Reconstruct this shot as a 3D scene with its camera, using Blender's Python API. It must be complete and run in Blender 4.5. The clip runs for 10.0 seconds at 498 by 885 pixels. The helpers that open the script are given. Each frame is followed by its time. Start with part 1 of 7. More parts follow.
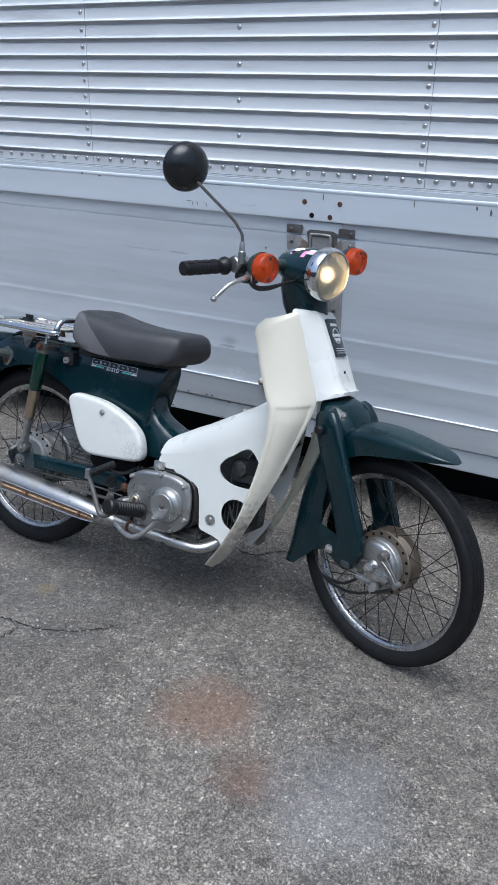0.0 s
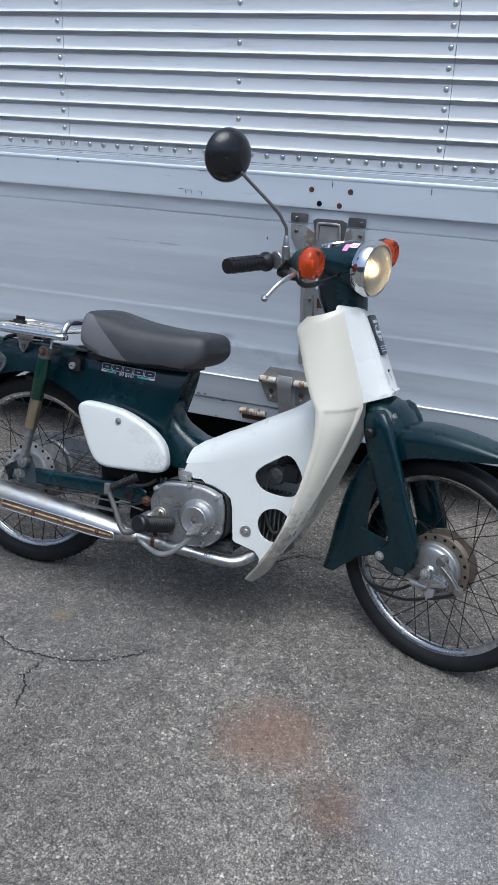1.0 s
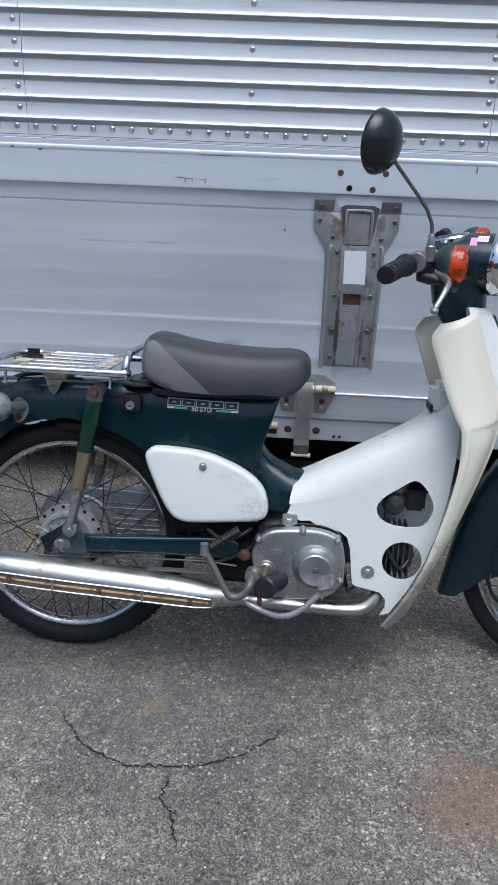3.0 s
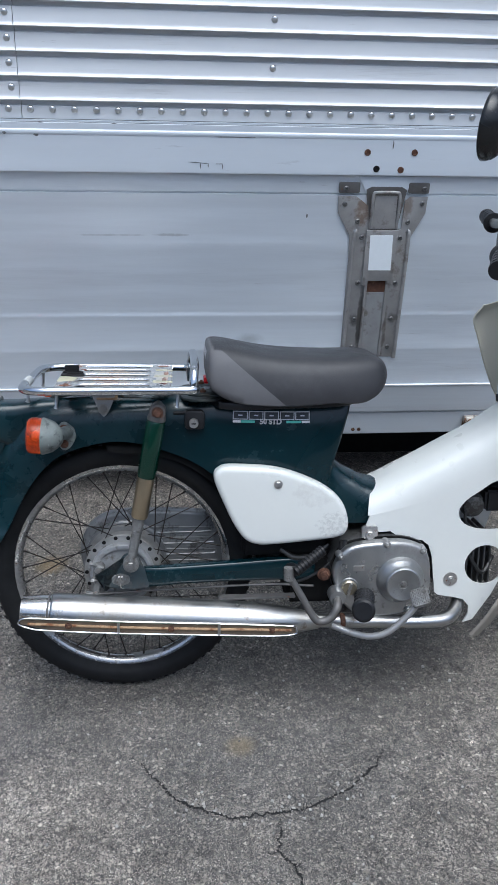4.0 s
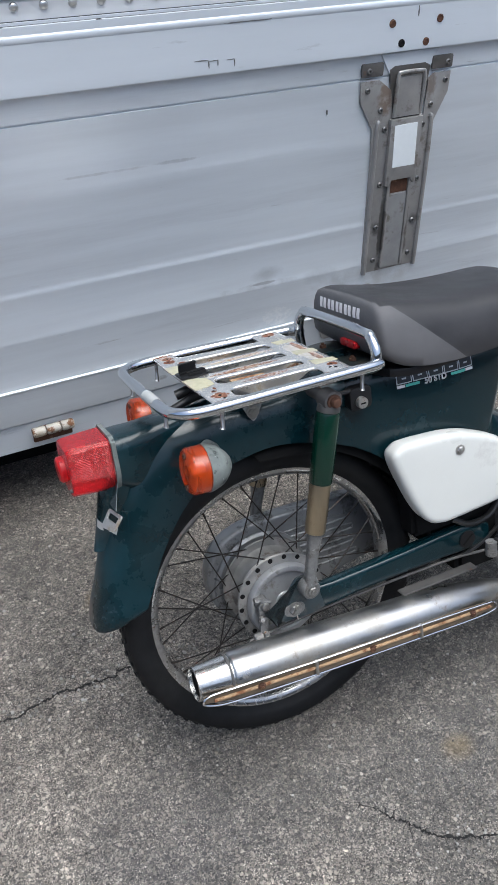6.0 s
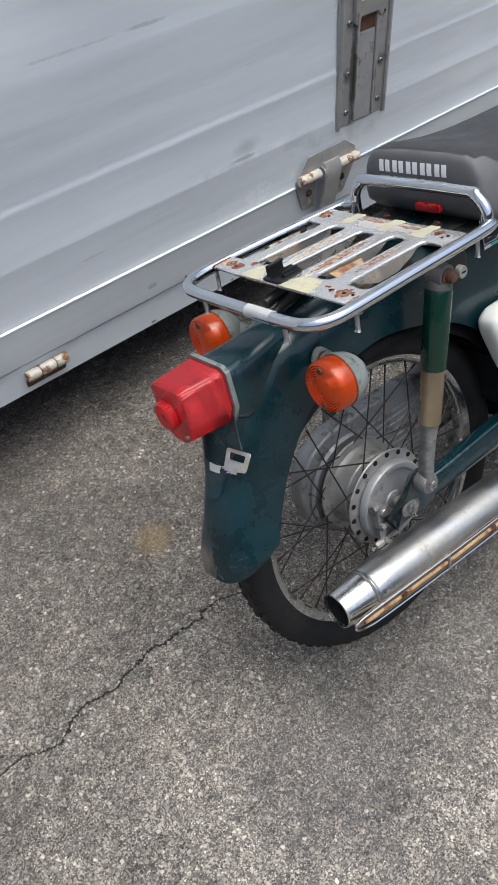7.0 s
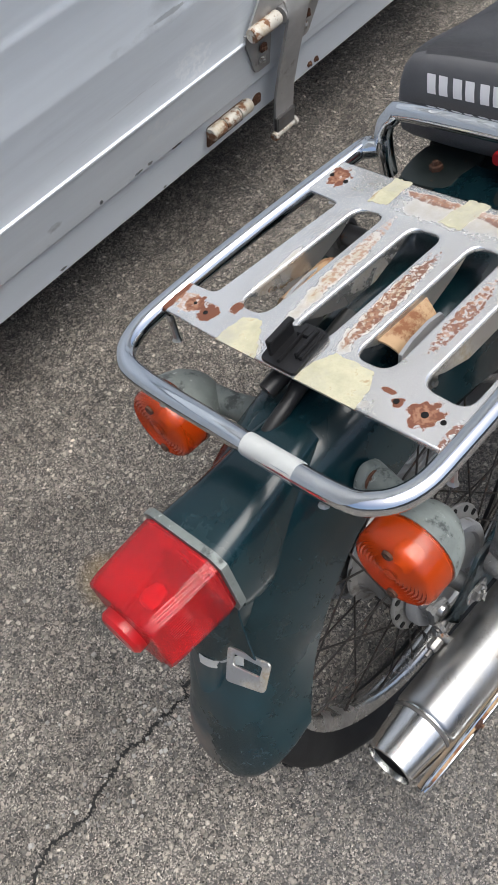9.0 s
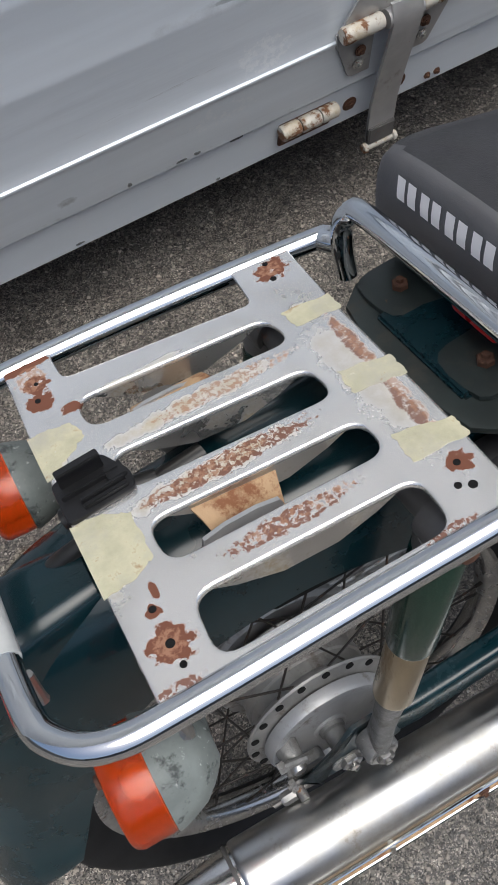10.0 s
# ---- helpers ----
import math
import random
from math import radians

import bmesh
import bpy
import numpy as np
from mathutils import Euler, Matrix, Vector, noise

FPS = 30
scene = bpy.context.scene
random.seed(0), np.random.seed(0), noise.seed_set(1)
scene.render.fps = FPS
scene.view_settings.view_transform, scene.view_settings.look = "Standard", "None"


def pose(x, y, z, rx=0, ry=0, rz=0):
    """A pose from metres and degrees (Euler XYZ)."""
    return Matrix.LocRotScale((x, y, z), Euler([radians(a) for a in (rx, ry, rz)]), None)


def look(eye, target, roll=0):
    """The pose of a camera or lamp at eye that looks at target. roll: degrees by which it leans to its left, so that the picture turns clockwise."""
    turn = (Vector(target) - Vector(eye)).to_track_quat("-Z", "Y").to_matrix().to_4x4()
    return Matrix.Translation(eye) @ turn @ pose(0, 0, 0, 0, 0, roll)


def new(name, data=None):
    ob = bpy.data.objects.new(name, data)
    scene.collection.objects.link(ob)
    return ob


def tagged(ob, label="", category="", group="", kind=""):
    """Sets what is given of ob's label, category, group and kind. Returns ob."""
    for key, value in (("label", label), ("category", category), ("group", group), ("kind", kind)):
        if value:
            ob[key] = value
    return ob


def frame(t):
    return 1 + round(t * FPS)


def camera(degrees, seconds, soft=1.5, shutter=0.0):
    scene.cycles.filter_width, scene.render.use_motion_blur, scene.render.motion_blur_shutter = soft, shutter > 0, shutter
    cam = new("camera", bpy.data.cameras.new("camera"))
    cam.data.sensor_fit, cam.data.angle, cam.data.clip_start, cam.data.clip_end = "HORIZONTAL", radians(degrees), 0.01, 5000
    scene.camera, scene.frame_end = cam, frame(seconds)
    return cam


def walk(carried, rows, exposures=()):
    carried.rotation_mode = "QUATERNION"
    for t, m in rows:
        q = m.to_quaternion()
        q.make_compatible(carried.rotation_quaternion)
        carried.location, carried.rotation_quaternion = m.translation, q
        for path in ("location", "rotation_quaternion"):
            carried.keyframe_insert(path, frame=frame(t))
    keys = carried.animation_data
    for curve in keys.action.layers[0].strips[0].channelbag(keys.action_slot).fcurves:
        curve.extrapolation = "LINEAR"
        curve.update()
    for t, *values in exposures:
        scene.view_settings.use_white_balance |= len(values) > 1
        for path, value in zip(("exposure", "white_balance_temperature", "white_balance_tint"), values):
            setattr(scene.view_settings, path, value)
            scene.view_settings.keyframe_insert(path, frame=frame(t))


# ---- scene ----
cam = camera(33.4, 10.0, 0.9)
PATH = [
    (0, (-0.16, 0.037, 1.392), (-1.03, 1.644, 0.579), 0.7),
    (0.5, (-0.321, 0.056, 1.388), (-1.101, 1.699, 0.556), 0.9),
    (1, (-0.548, 0.015, 1.391), (-1.184, 1.71, 0.541), 1.4),
    (1.5, (-0.781, -0.014, 1.391), (-1.261, 1.726, 0.528), 2.1),
    (2, (-0.974, 0.052, 1.372), (-1.309, 1.82, 0.499), 2.4),
    (2.5, (-1.174, 0.134, 1.378), (-1.369, 1.917, 0.494), 2.5),
    (3, (-1.409, 0.18, 1.371), (-1.485, 1.964, 0.47), 2.0),
    (3.2, (-1.498, 0.194, 1.376), (-1.531, 1.974, 0.466), 1.7),
    (4.3, (-1.88, 0.441, 1.366), (-1.596, 2.163, 0.388), 2.0),
    (4.5, (-1.933, 0.488, 1.359), (-1.593, 2.192, 0.367), 1.9),
    (5, (-2.129, 0.608, 1.345), (-1.627, 2.244, 0.31), 2.0),
    (5.2, (-2.212, 0.657, 1.346), (-1.646, 2.254, 0.292), 1.9),
    (6.3, (-2.433, 1.03, 1.316), (-1.669, 2.402, 0.078), -1.8),
    (6.5, (-2.481, 1.098, 1.302), (-1.672, 2.398, 0.016), -2.3),
    (7, (-2.607, 1.252, 1.286), (-1.721, 2.363, -0.121), -4.5),
    (7.5, (-2.588, 1.381, 1.243), (-1.719, 2.337, -0.284), -7.0),
    (8, (-2.472, 1.505, 1.203), (-1.676, 2.36, -0.421), -9.0),
    (8.5, (-2.382, 1.591, 1.194), (-1.642, 2.373, -0.492), -8.9),
    (9, (-2.263, 1.704, 1.173), (-1.576, 2.42, -0.563), -6.0),
    (9.5, (-2.113, 1.712, 1.145), (-1.564, 2.446, -0.633), -4.0),
    (10, (-1.985, 1.706, 1.125), (-1.607, 2.524, -0.661), -6.5),
]
EXPOSURES = [(0.0, 0.32, 5480, 5), (2.5, 0.26, 5480, 5), (5.0, 0.38, 5590, 5), (6.5, 0.52, 5970, 6), (8.5, 0.62, 6250, 6), (9.5, 0.42, 6090, 7), (10.0, 0.19, 6120, 7)]
walk(cam, [(t, look(eye, target, roll)) for t, eye, target, roll in PATH], EXPOSURES)

# overcast daylight from the open side
SUN_ELEVATION, SUN_AZIMUTH = 73.0, 164.0
world = bpy.data.worlds.new("overcast_sky")
scene.world = world
world.use_nodes = True
wn, wl = world.node_tree.nodes, world.node_tree.links
sky = wn.new("ShaderNodeTexSky")
sky.sky_type = "NISHITA"
sky.sun_disc = False
sky.sun_elevation = radians(SUN_ELEVATION)
sky.sun_rotation = radians(SUN_AZIMUTH)
sky.air_density, sky.dust_density, sky.ozone_density = 1.0, 6.0, 1.0
wl.new(sky.outputs["Color"], wn["Background"].inputs["Color"])
wn["Background"].inputs["Strength"].default_value = 0.135
sun = new("sun", bpy.data.lights.new("sun", "SUN"))
sun.data.energy, sun.data.angle, sun.data.color = 1.8, radians(52), (1.0, 0.97, 0.93)
az = radians(SUN_AZIMUTH)
sun_from = Vector((math.sin(az) * math.cos(radians(SUN_ELEVATION)), math.cos(az) * math.cos(radians(SUN_ELEVATION)), math.sin(radians(SUN_ELEVATION))))
sun.matrix_world = look(sun_from * 20, (0, 0, 0))


# ---- materials ----
def material(name, color, rough=0.5, metal=0.0, spots=(), bump=0.0, bump_scale=300.0, stretch=(1, 1, 1), coat=0.0, rough_var=0.1, grain=0.0, grain_scale=60.0, random_value=0.0, ior=1.45, zones=()):
    """A Principled material in object space. spots: (colour, scale, threshold, softness, roughness, metal) blended in
    turn by noise.
    zones: stains and painted sheen of their own place: (middle, radii, colour, amount, grain, edge, floor, roughness,
    metal)."""
    m = bpy.data.materials.new(name)
    m.use_nodes = True
    n, l = m.node_tree.nodes, m.node_tree.links
    b = n["Principled BSDF"]
    tc = n.new("ShaderNodeTexCoord")
    mp = n.new("ShaderNodeMapping")
    mp.inputs["Scale"].default_value = stretch
    l.new(tc.outputs["Object"], mp.inputs["Vector"])
    vec = mp.outputs["Vector"]

    def tex(scale, detail=4.0, rough_=0.6):
        t = n.new("ShaderNodeTexNoise")
        t.inputs["Scale"].default_value, t.inputs["Detail"].default_value, t.inputs["Roughness"].default_value = scale, detail, rough_
        l.new(vec, t.inputs["Vector"])
        return t.outputs["Fac"]

    def ramp(fac, lo, hi, a=0.0, z=1.0):
        r = n.new("ShaderNodeMapRange")
        r.inputs["From Min"].default_value, r.inputs["From Max"].default_value = lo, hi
        r.inputs["To Min"].default_value, r.inputs["To Max"].default_value = a, z
        l.new(fac, r.inputs["Value"])
        return r.outputs["Result"]

    def mix(kind, fac, a, c):
        x = n.new("ShaderNodeMix")
        x.data_type = kind
        i = {"FLOAT": (0, 2, 3, 0), "RGBA": (0, 6, 7, 2)}[kind]
        l.new(fac, x.inputs[i[0]])
        for s, v in ((i[1], a), (i[2], c)):
            if isinstance(v, bpy.types.NodeSocket):
                l.new(v, x.inputs[s])
            else:
                x.inputs[s].default_value = v
        return x.outputs[i[3]]

    col = (*color, 1.0)
    if grain:
        dark = (*[c * (1 - grain) for c in color], 1.0)
        light = (*[min(1.0, c * (1 + grain)) for c in color], 1.0)
        col = mix("RGBA", ramp(tex(grain_scale, 6.0), 0.3, 0.7), dark, light)
    rg = ramp(tex(9.0, 3.0), 0.3, 0.7, max(0.02, rough - rough_var), min(1.0, rough + rough_var)) if rough_var else None
    mt = None
    for c, sc, th, soft, r_, m_ in spots:
        f = ramp(tex(sc, 8.0, 0.7), th, th + soft)
        col = mix("RGBA", f, col, (*c, 1.0))
        rg = mix("FLOAT", f, rg if rg is not None else rough, r_)
        mt = mix("FLOAT", f, mt if mt is not None else metal, m_)
    for mid, rad, c, amount, gs, edge, floor, r_, m_ in zones:
        sub = n.new("ShaderNodeVectorMath")
        sub.operation = "SUBTRACT"
        l.new(tc.outputs["Object"], sub.inputs[0])
        sub.inputs[1].default_value = mid
        div = n.new("ShaderNodeVectorMath")
        div.operation = "DIVIDE"
        l.new(sub.outputs[0], div.inputs[0])
        div.inputs[1].default_value = rad
        ln = n.new("ShaderNodeVectorMath")
        ln.operation = "LENGTH"
        l.new(div.outputs[0], ln.inputs[0])
        nz = n.new("ShaderNodeTexNoise")
        nz.inputs["Scale"].default_value, nz.inputs["Detail"].default_value, nz.inputs["Roughness"].default_value = gs, 6.0, 0.65
        l.new(tc.outputs["Object"], nz.inputs["Vector"])
        mx = n.new("ShaderNodeMath")
        mx.operation = "MAXIMUM"
        l.new(ln.outputs["Value"], mx.inputs[0])
        mx.inputs[1].default_value = floor
        ma = n.new("ShaderNodeMath")
        ma.operation = "MULTIPLY_ADD"
        l.new(nz.outputs["Fac"], ma.inputs[0])
        ma.inputs[1].default_value = 1.6
        sb = n.new("ShaderNodeMath")
        sb.operation = "SUBTRACT"
        sb.inputs[0].default_value = 0.0
        l.new(mx.outputs[0], sb.inputs[1])
        l.new(sb.outputs[0], ma.inputs[2])
        f = ramp(ma.outputs[0], 0.0, edge, 0.0, amount)
        col = mix("RGBA", f, col, (*c, 1.0))
        rg = mix("FLOAT", f, rg if rg is not None else rough, r_)
        mt = mix("FLOAT", f, mt if mt is not None else metal, m_)
    if random_value:
        oi = n.new("ShaderNodeObjectInfo")
        hs = n.new("ShaderNodeHueSaturation")
        l.new(ramp(oi.outputs["Random"], 0, 1, 1 - random_value, 1 + random_value), hs.inputs["Value"])
        if isinstance(col, bpy.types.NodeSocket):
            l.new(col, hs.inputs["Color"])
        else:
            hs.inputs["Color"].default_value = col
        col = hs.outputs["Color"]
    for name_, v in (("Base Color", col), ("Roughness", rg if rg is not None else rough), ("Metallic", mt if mt is not None else metal)):
        if isinstance(v, bpy.types.NodeSocket):
            l.new(v, b.inputs[name_])
        else:
            b.inputs[name_].default_value = v
    b.inputs["IOR"].default_value = ior
    if coat:
        b.inputs["Coat Weight"].default_value, b.inputs["Coat Roughness"].default_value = coat, 0.06
    if bump:
        bp = n.new("ShaderNodeBump")
        bp.inputs["Strength"].default_value, bp.inputs["Distance"].default_value = bump, 0.002
        l.new(tex(bump_scale, 5.0), bp.inputs["Height"])
        l.new(bp.outputs["Normal"], b.inputs["Normal"])
    return m


RUST, RUST_PALE, TAPE_DIRT = (0.135, 0.050, 0.028), (0.29, 0.155, 0.095), (0.36, 0.29, 0.17)
PLATE_Z = 0.694
RACK_RUST = []


def rust(colour, amount, grain, edge, core, *places):
    """Flaking patches on the carrier's plate: (x, y, half-length, half-width)."""
    for x, y, ra, rb in places:
        RACK_RUST.append(((x, y, PLATE_Z), (ra, rb, 1.0), colour, amount, grain, edge, core, 0.85, 0.0))


# grime on the slats and band, flecks on it, then rust round the holes
rust(TAPE_DIRT, 0.75, 60.0, 0.5, 0.36, (-0.010, 0.0265, 0.080, 0.011), (-0.022, -0.030, 0.075, 0.011), (-0.108, 0.040, 0.012, 0.026), (-0.110, -0.042, 0.010, 0.040))
rust(TAPE_DIRT, 0.4, 60.0, 0.6, 0.38, (0.085, -0.020, 0.020, 0.10), (-0.030, 0.074, 0.050, 0.004))
rust(RUST, 0.95, 300.0, 0.10, 0.71, (-0.015, -0.030, 0.068, 0.009), (-0.005, -0.087, 0.050, 0.008), (-0.100, -0.141, 0.016, 0.005), (0.060, -0.142, 0.020, 0.004))
rust(RUST_PALE, 0.85, 340.0, 0.14, 0.75, (0.010, 0.0265, 0.060, 0.008), (-0.030, -0.0285, 0.050, 0.008), (0.0, -0.086, 0.044, 0.006))
rust(RUST, 0.9, 160.0, 0.25, 0.53, (0.096, 0.012, 0.007, 0.040), (0.093, -0.060, 0.006, 0.036))
rust(RUST_PALE, 0.7, 300.0, 0.2, 0.62, (0.097, -0.020, 0.005, 0.085))
rust(RUST, 1.0, 150.0, 0.08, 0.52, (-0.096, 0.131, 0.022, 0.010), (-0.094, 0.108, 0.012, 0.012), (-0.097, 0.090, 0.013, 0.011), (-0.080, 0.072, 0.010, 0.006), (0.090, 0.108, 0.017, 0.015), (0.112, 0.121, 0.010, 0.005))
rust(RUST, 1.0, 145.0, 0.08, 0.46, (-0.095, -0.117, 0.017, 0.016), (-0.095, -0.095, 0.006, 0.006), (-0.090, -0.084, 0.003, 0.008))
rust(RUST, 1.0, 170.0, 0.08, 0.58, (0.092, -0.108, 0.011, 0.010))
rust(RUST_PALE, 0.8, 260.0, 0.2, 0.67, (-0.095, -0.117, 0.011, 0.010), (-0.096, 0.115, 0.013, 0.016), (0.090, 0.108, 0.011, 0.010))
# worn blotches, scuffs and dirt; last zone paints a bluish sheen on the mudguard
M_PAINT = material("dark_green_paint", (0.0024, 0.0150, 0.0200), 0.22, spots=[((0.008, 0.029, 0.037), 8.0, 0.50, 0.22, 0.42, 0.0), ((0.05, 0.07, 0.08), 150.0, 0.735, 0.03, 0.7, 0.0), ((0.10, 0.07, 0.05), 45.0, 0.77, 0.03, 0.7, 0.0)], coat=0.2, rough_var=0.08, ior=1.4, zones=[((-0.325, 0.030, 0.345), (0.07, 0.052, 0.045), (0.20, 0.168, 0.145), 0.85, 60.0, 0.5, 0.15, 0.8, 0.0), ((-0.315, 0.03, 0.385), (0.05, 0.05, 0.028), (0.045, 0.068, 0.082), 0.6, 70.0, 0.6, 0.42, 0.6, 0.0), ((-0.31, -0.045, 0.37), (0.04, 0.02, 0.03), (0.05, 0.075, 0.09), 0.22, 140.0, 0.5, 0.6, 0.6, 0.0), ((-0.290, 0.0, 0.490), (0.04, 0.045, 0.030), (0.055, 0.062, 0.066), 0.75, 40.0, 0.5, 0.3, 0.5, 0.0), ((-0.285, 0.0, 0.45), (0.06, 0.10, 0.09), (0.010, 0.042, 0.056), 1.0, 14.0, 0.7, 0.10, 0.45, 0.0)])
M_PAINT_GREEN = material("green_paint", (0.0025, 0.0148, 0.0195), 0.26, spots=[((0.005, 0.031, 0.031), 7.0, 0.53, 0.2, 0.38, 0.0), ((0.04, 0.05, 0.05), 90.0, 0.72, 0.05, 0.5, 0.0)], coat=0.2, rough_var=0.08, ior=1.4)
M_SHOCK = material("shock_green_paint", (0.0015, 0.024, 0.014), 0.2, coat=0.3, spots=[((0.06, 0.05, 0.03), 70.0, 0.72, 0.04, 0.7, 0.0)])
M_WHITE = material("white_plastic", (0.62, 0.63, 0.60), 0.33, grain=0.03, grain_scale=8.0, spots=[((0.53, 0.52, 0.48), 28.0, 0.66, 0.12, 0.5, 0.0), ((0.25, 0.24, 0.22), 120.0, 0.73, 0.04, 0.6, 0.0)], zones=[((0.44, -0.11, 0.40), (0.05, 0.05, 0.035), (0.25, 0.25, 0.25), 0.4, 140.0, 0.3, 0.66, 0.6, 0.0), ((0.40, -0.11, 0.47), (0.07, 0.05, 0.04), (0.45, 0.44, 0.42), 0.4, 80.0, 0.4, 0.62, 0.6, 0.0)])
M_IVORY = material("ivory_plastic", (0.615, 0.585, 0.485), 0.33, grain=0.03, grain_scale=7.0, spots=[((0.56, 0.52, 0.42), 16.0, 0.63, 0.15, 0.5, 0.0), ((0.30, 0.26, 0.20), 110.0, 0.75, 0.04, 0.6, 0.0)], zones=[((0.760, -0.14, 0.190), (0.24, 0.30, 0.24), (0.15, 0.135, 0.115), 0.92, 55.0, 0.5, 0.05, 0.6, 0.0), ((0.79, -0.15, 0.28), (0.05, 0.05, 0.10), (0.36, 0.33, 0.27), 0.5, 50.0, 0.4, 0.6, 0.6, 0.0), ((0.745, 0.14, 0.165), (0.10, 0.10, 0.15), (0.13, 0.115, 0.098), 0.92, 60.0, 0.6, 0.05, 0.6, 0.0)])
M_HEADWHITE = material("head_cover_white", (0.645, 0.645, 0.615), 0.3, grain=0.03, grain_scale=9.0)
M_CHROME = material("chrome", (0.64, 0.66, 0.68), 0.08, 1.0, rough_var=0.05, spots=[((0.35, 0.22, 0.14), 130.0, 0.73, 0.05, 0.7, 0.1)])
M_CHROME_WORN = material("worn_chrome", (0.44, 0.44, 0.435), 0.33, 1.0, rough_var=0.1, spots=[((0.33, 0.31, 0.27), 9.0, 0.48, 0.2, 0.42, 0.8), ((0.17, 0.135, 0.095), 26.0, 0.58, 0.12, 0.55, 0.4), ((0.20, 0.085, 0.045), 75.0, 0.67, 0.05, 0.85, 0.0)])
M_TIP = material("scratched_tail_chrome", (0.58, 0.58, 0.57), 0.20, 0.97, rough_var=0.08, grain=0.12, grain_scale=20.0, spots=[((0.40, 0.385, 0.35), 14.0, 0.52, 0.2, 0.36, 0.8), ((0.16, 0.11, 0.07), 90.0, 0.68, 0.06, 0.8, 0.1)])
M_RACK = material("rusty_chrome_plate", (0.73, 0.72, 0.70), 0.20, 0.76, rough_var=0.06, spots=[((0.60, 0.585, 0.54), 20.0, 0.52, 0.2, 0.32, 0.8), ((0.24, 0.11, 0.06), 95.0, 0.715, 0.04, 0.9, 0.0)], bump=0.30, bump_scale=26.0, zones=RACK_RUST)
M_FLANGE = material("flange_chrome", (0.50, 0.49, 0.47), 0.30, 0.9, spots=[((0.30, 0.25, 0.17), 30.0, 0.52, 0.15, 0.6, 0.3), ((0.20, 0.085, 0.045), 80.0, 0.66, 0.06, 0.85, 0.0)])
M_RIM = material("rim_steel", (0.44, 0.435, 0.425), 0.22, 0.95, spots=[((0.13, 0.12, 0.11), 9.0, 0.50, 0.2, 0.55, 0.5), ((0.12, 0.075, 0.05), 60.0, 0.60, 0.08, 0.8, 0.1)])
M_SPOKE = material("dull_spoke_steel", (0.020, 0.017, 0.015), 0.5, 0.4, spots=[((0.07, 0.035, 0.02), 60.0, 0.55, 0.1, 0.8, 0.0)])
M_ALU = material("cast_aluminium", (0.37, 0.372, 0.368), 0.34, 0.85, grain=0.16, grain_scale=14.0, spots=[((0.22, 0.21, 0.20), 9.0, 0.50, 0.2, 0.5, 0.5), ((0.10, 0.09, 0.08), 38.0, 0.60, 0.10, 0.65, 0.2)], bump=0.15, bump_scale=500.0)
M_HUB_TAN = material("tarnished_hub", (0.17, 0.142, 0.113), 0.5, 0.5, grain=0.2, grain_scale=30.0, spots=[((0.12, 0.09, 0.065), 25.0, 0.54, 0.12, 0.75, 0.1)])
M_HUB = material("grimy_hub", (0.25, 0.245, 0.235), 0.5, 0.55, grain=0.2, grain_scale=30.0, spots=[((0.12, 0.10, 0.085), 25.0, 0.54, 0.12, 0.75, 0.1)])
M_PANEL = material("dull_aluminium", (0.36, 0.365, 0.37), 0.50, 0.55, grain=0.12, grain_scale=25.0, spots=[((0.17, 0.155, 0.13), 30.0, 0.58, 0.14, 0.65, 0.3)], bump=0.12, bump_scale=400.0)
M_CAST = material("grimy_cast_metal", (0.22, 0.22, 0.215), 0.52, 0.6, grain=0.3, grain_scale=60.0, spots=[((0.09, 0.082, 0.072), 30.0, 0.52, 0.14, 0.7, 0.2), ((0.36, 0.36, 0.35), 140.0, 0.62, 0.08, 0.5, 0.7)], bump=0.45, bump_scale=420.0)
M_LUG = material("worn_blue_grey_paint", (0.030, 0.045, 0.052), 0.42, 0.1, grain=0.3, grain_scale=40.0, spots=[((0.10, 0.10, 0.095), 35.0, 0.52, 0.12, 0.6, 0.3), ((0.05, 0.038, 0.028), 20.0, 0.55, 0.15, 0.8, 0.0)])
M_ALU_DARK = material("oily_aluminium", (0.10, 0.10, 0.10), 0.5, 0.5, grain=0.2, grain_scale=25.0, spots=[((0.02, 0.018, 0.016), 22.0, 0.50, 0.1, 0.7, 0.0)])
M_BOLT = material("bolt_steel", (0.50, 0.49, 0.47), 0.35, 0.9, spots=[((0.20, 0.09, 0.04), 150.0, 0.58, 0.08, 0.8, 0.0)])
M_BRASSY = material("tarnished_cap_metal", (0.34, 0.30, 0.22), 0.35, 0.85, spots=[((0.10, 0.085, 0.06), 60.0, 0.55, 0.12, 0.6, 0.3)])
M_DULLBOLT = material("dull_bolt_steel", (0.27, 0.265, 0.255), 0.45, 0.8, grain=0.2, grain_scale=90.0, spots=[((0.10, 0.085, 0.07), 120.0, 0.54, 0.12, 0.75, 0.2)])
M_RUSTY = material("rusty_steel", (0.095, 0.045, 0.028), 0.75, 0.2, grain=0.35, grain_scale=90.0, spots=[((0.24, 0.13, 0.07), 40.0, 0.58, 0.1, 0.7, 0.0)], bump=0.3)
M_GUARD_FILL = material("dull_brown_metal", (0.15, 0.115, 0.08), 0.5, 0.3, grain=0.25, grain_scale=30.0, stretch=(0.4, 1, 1), spots=[((0.09, 0.05, 0.03), 35.0, 0.55, 0.12, 0.8, 0.1)])
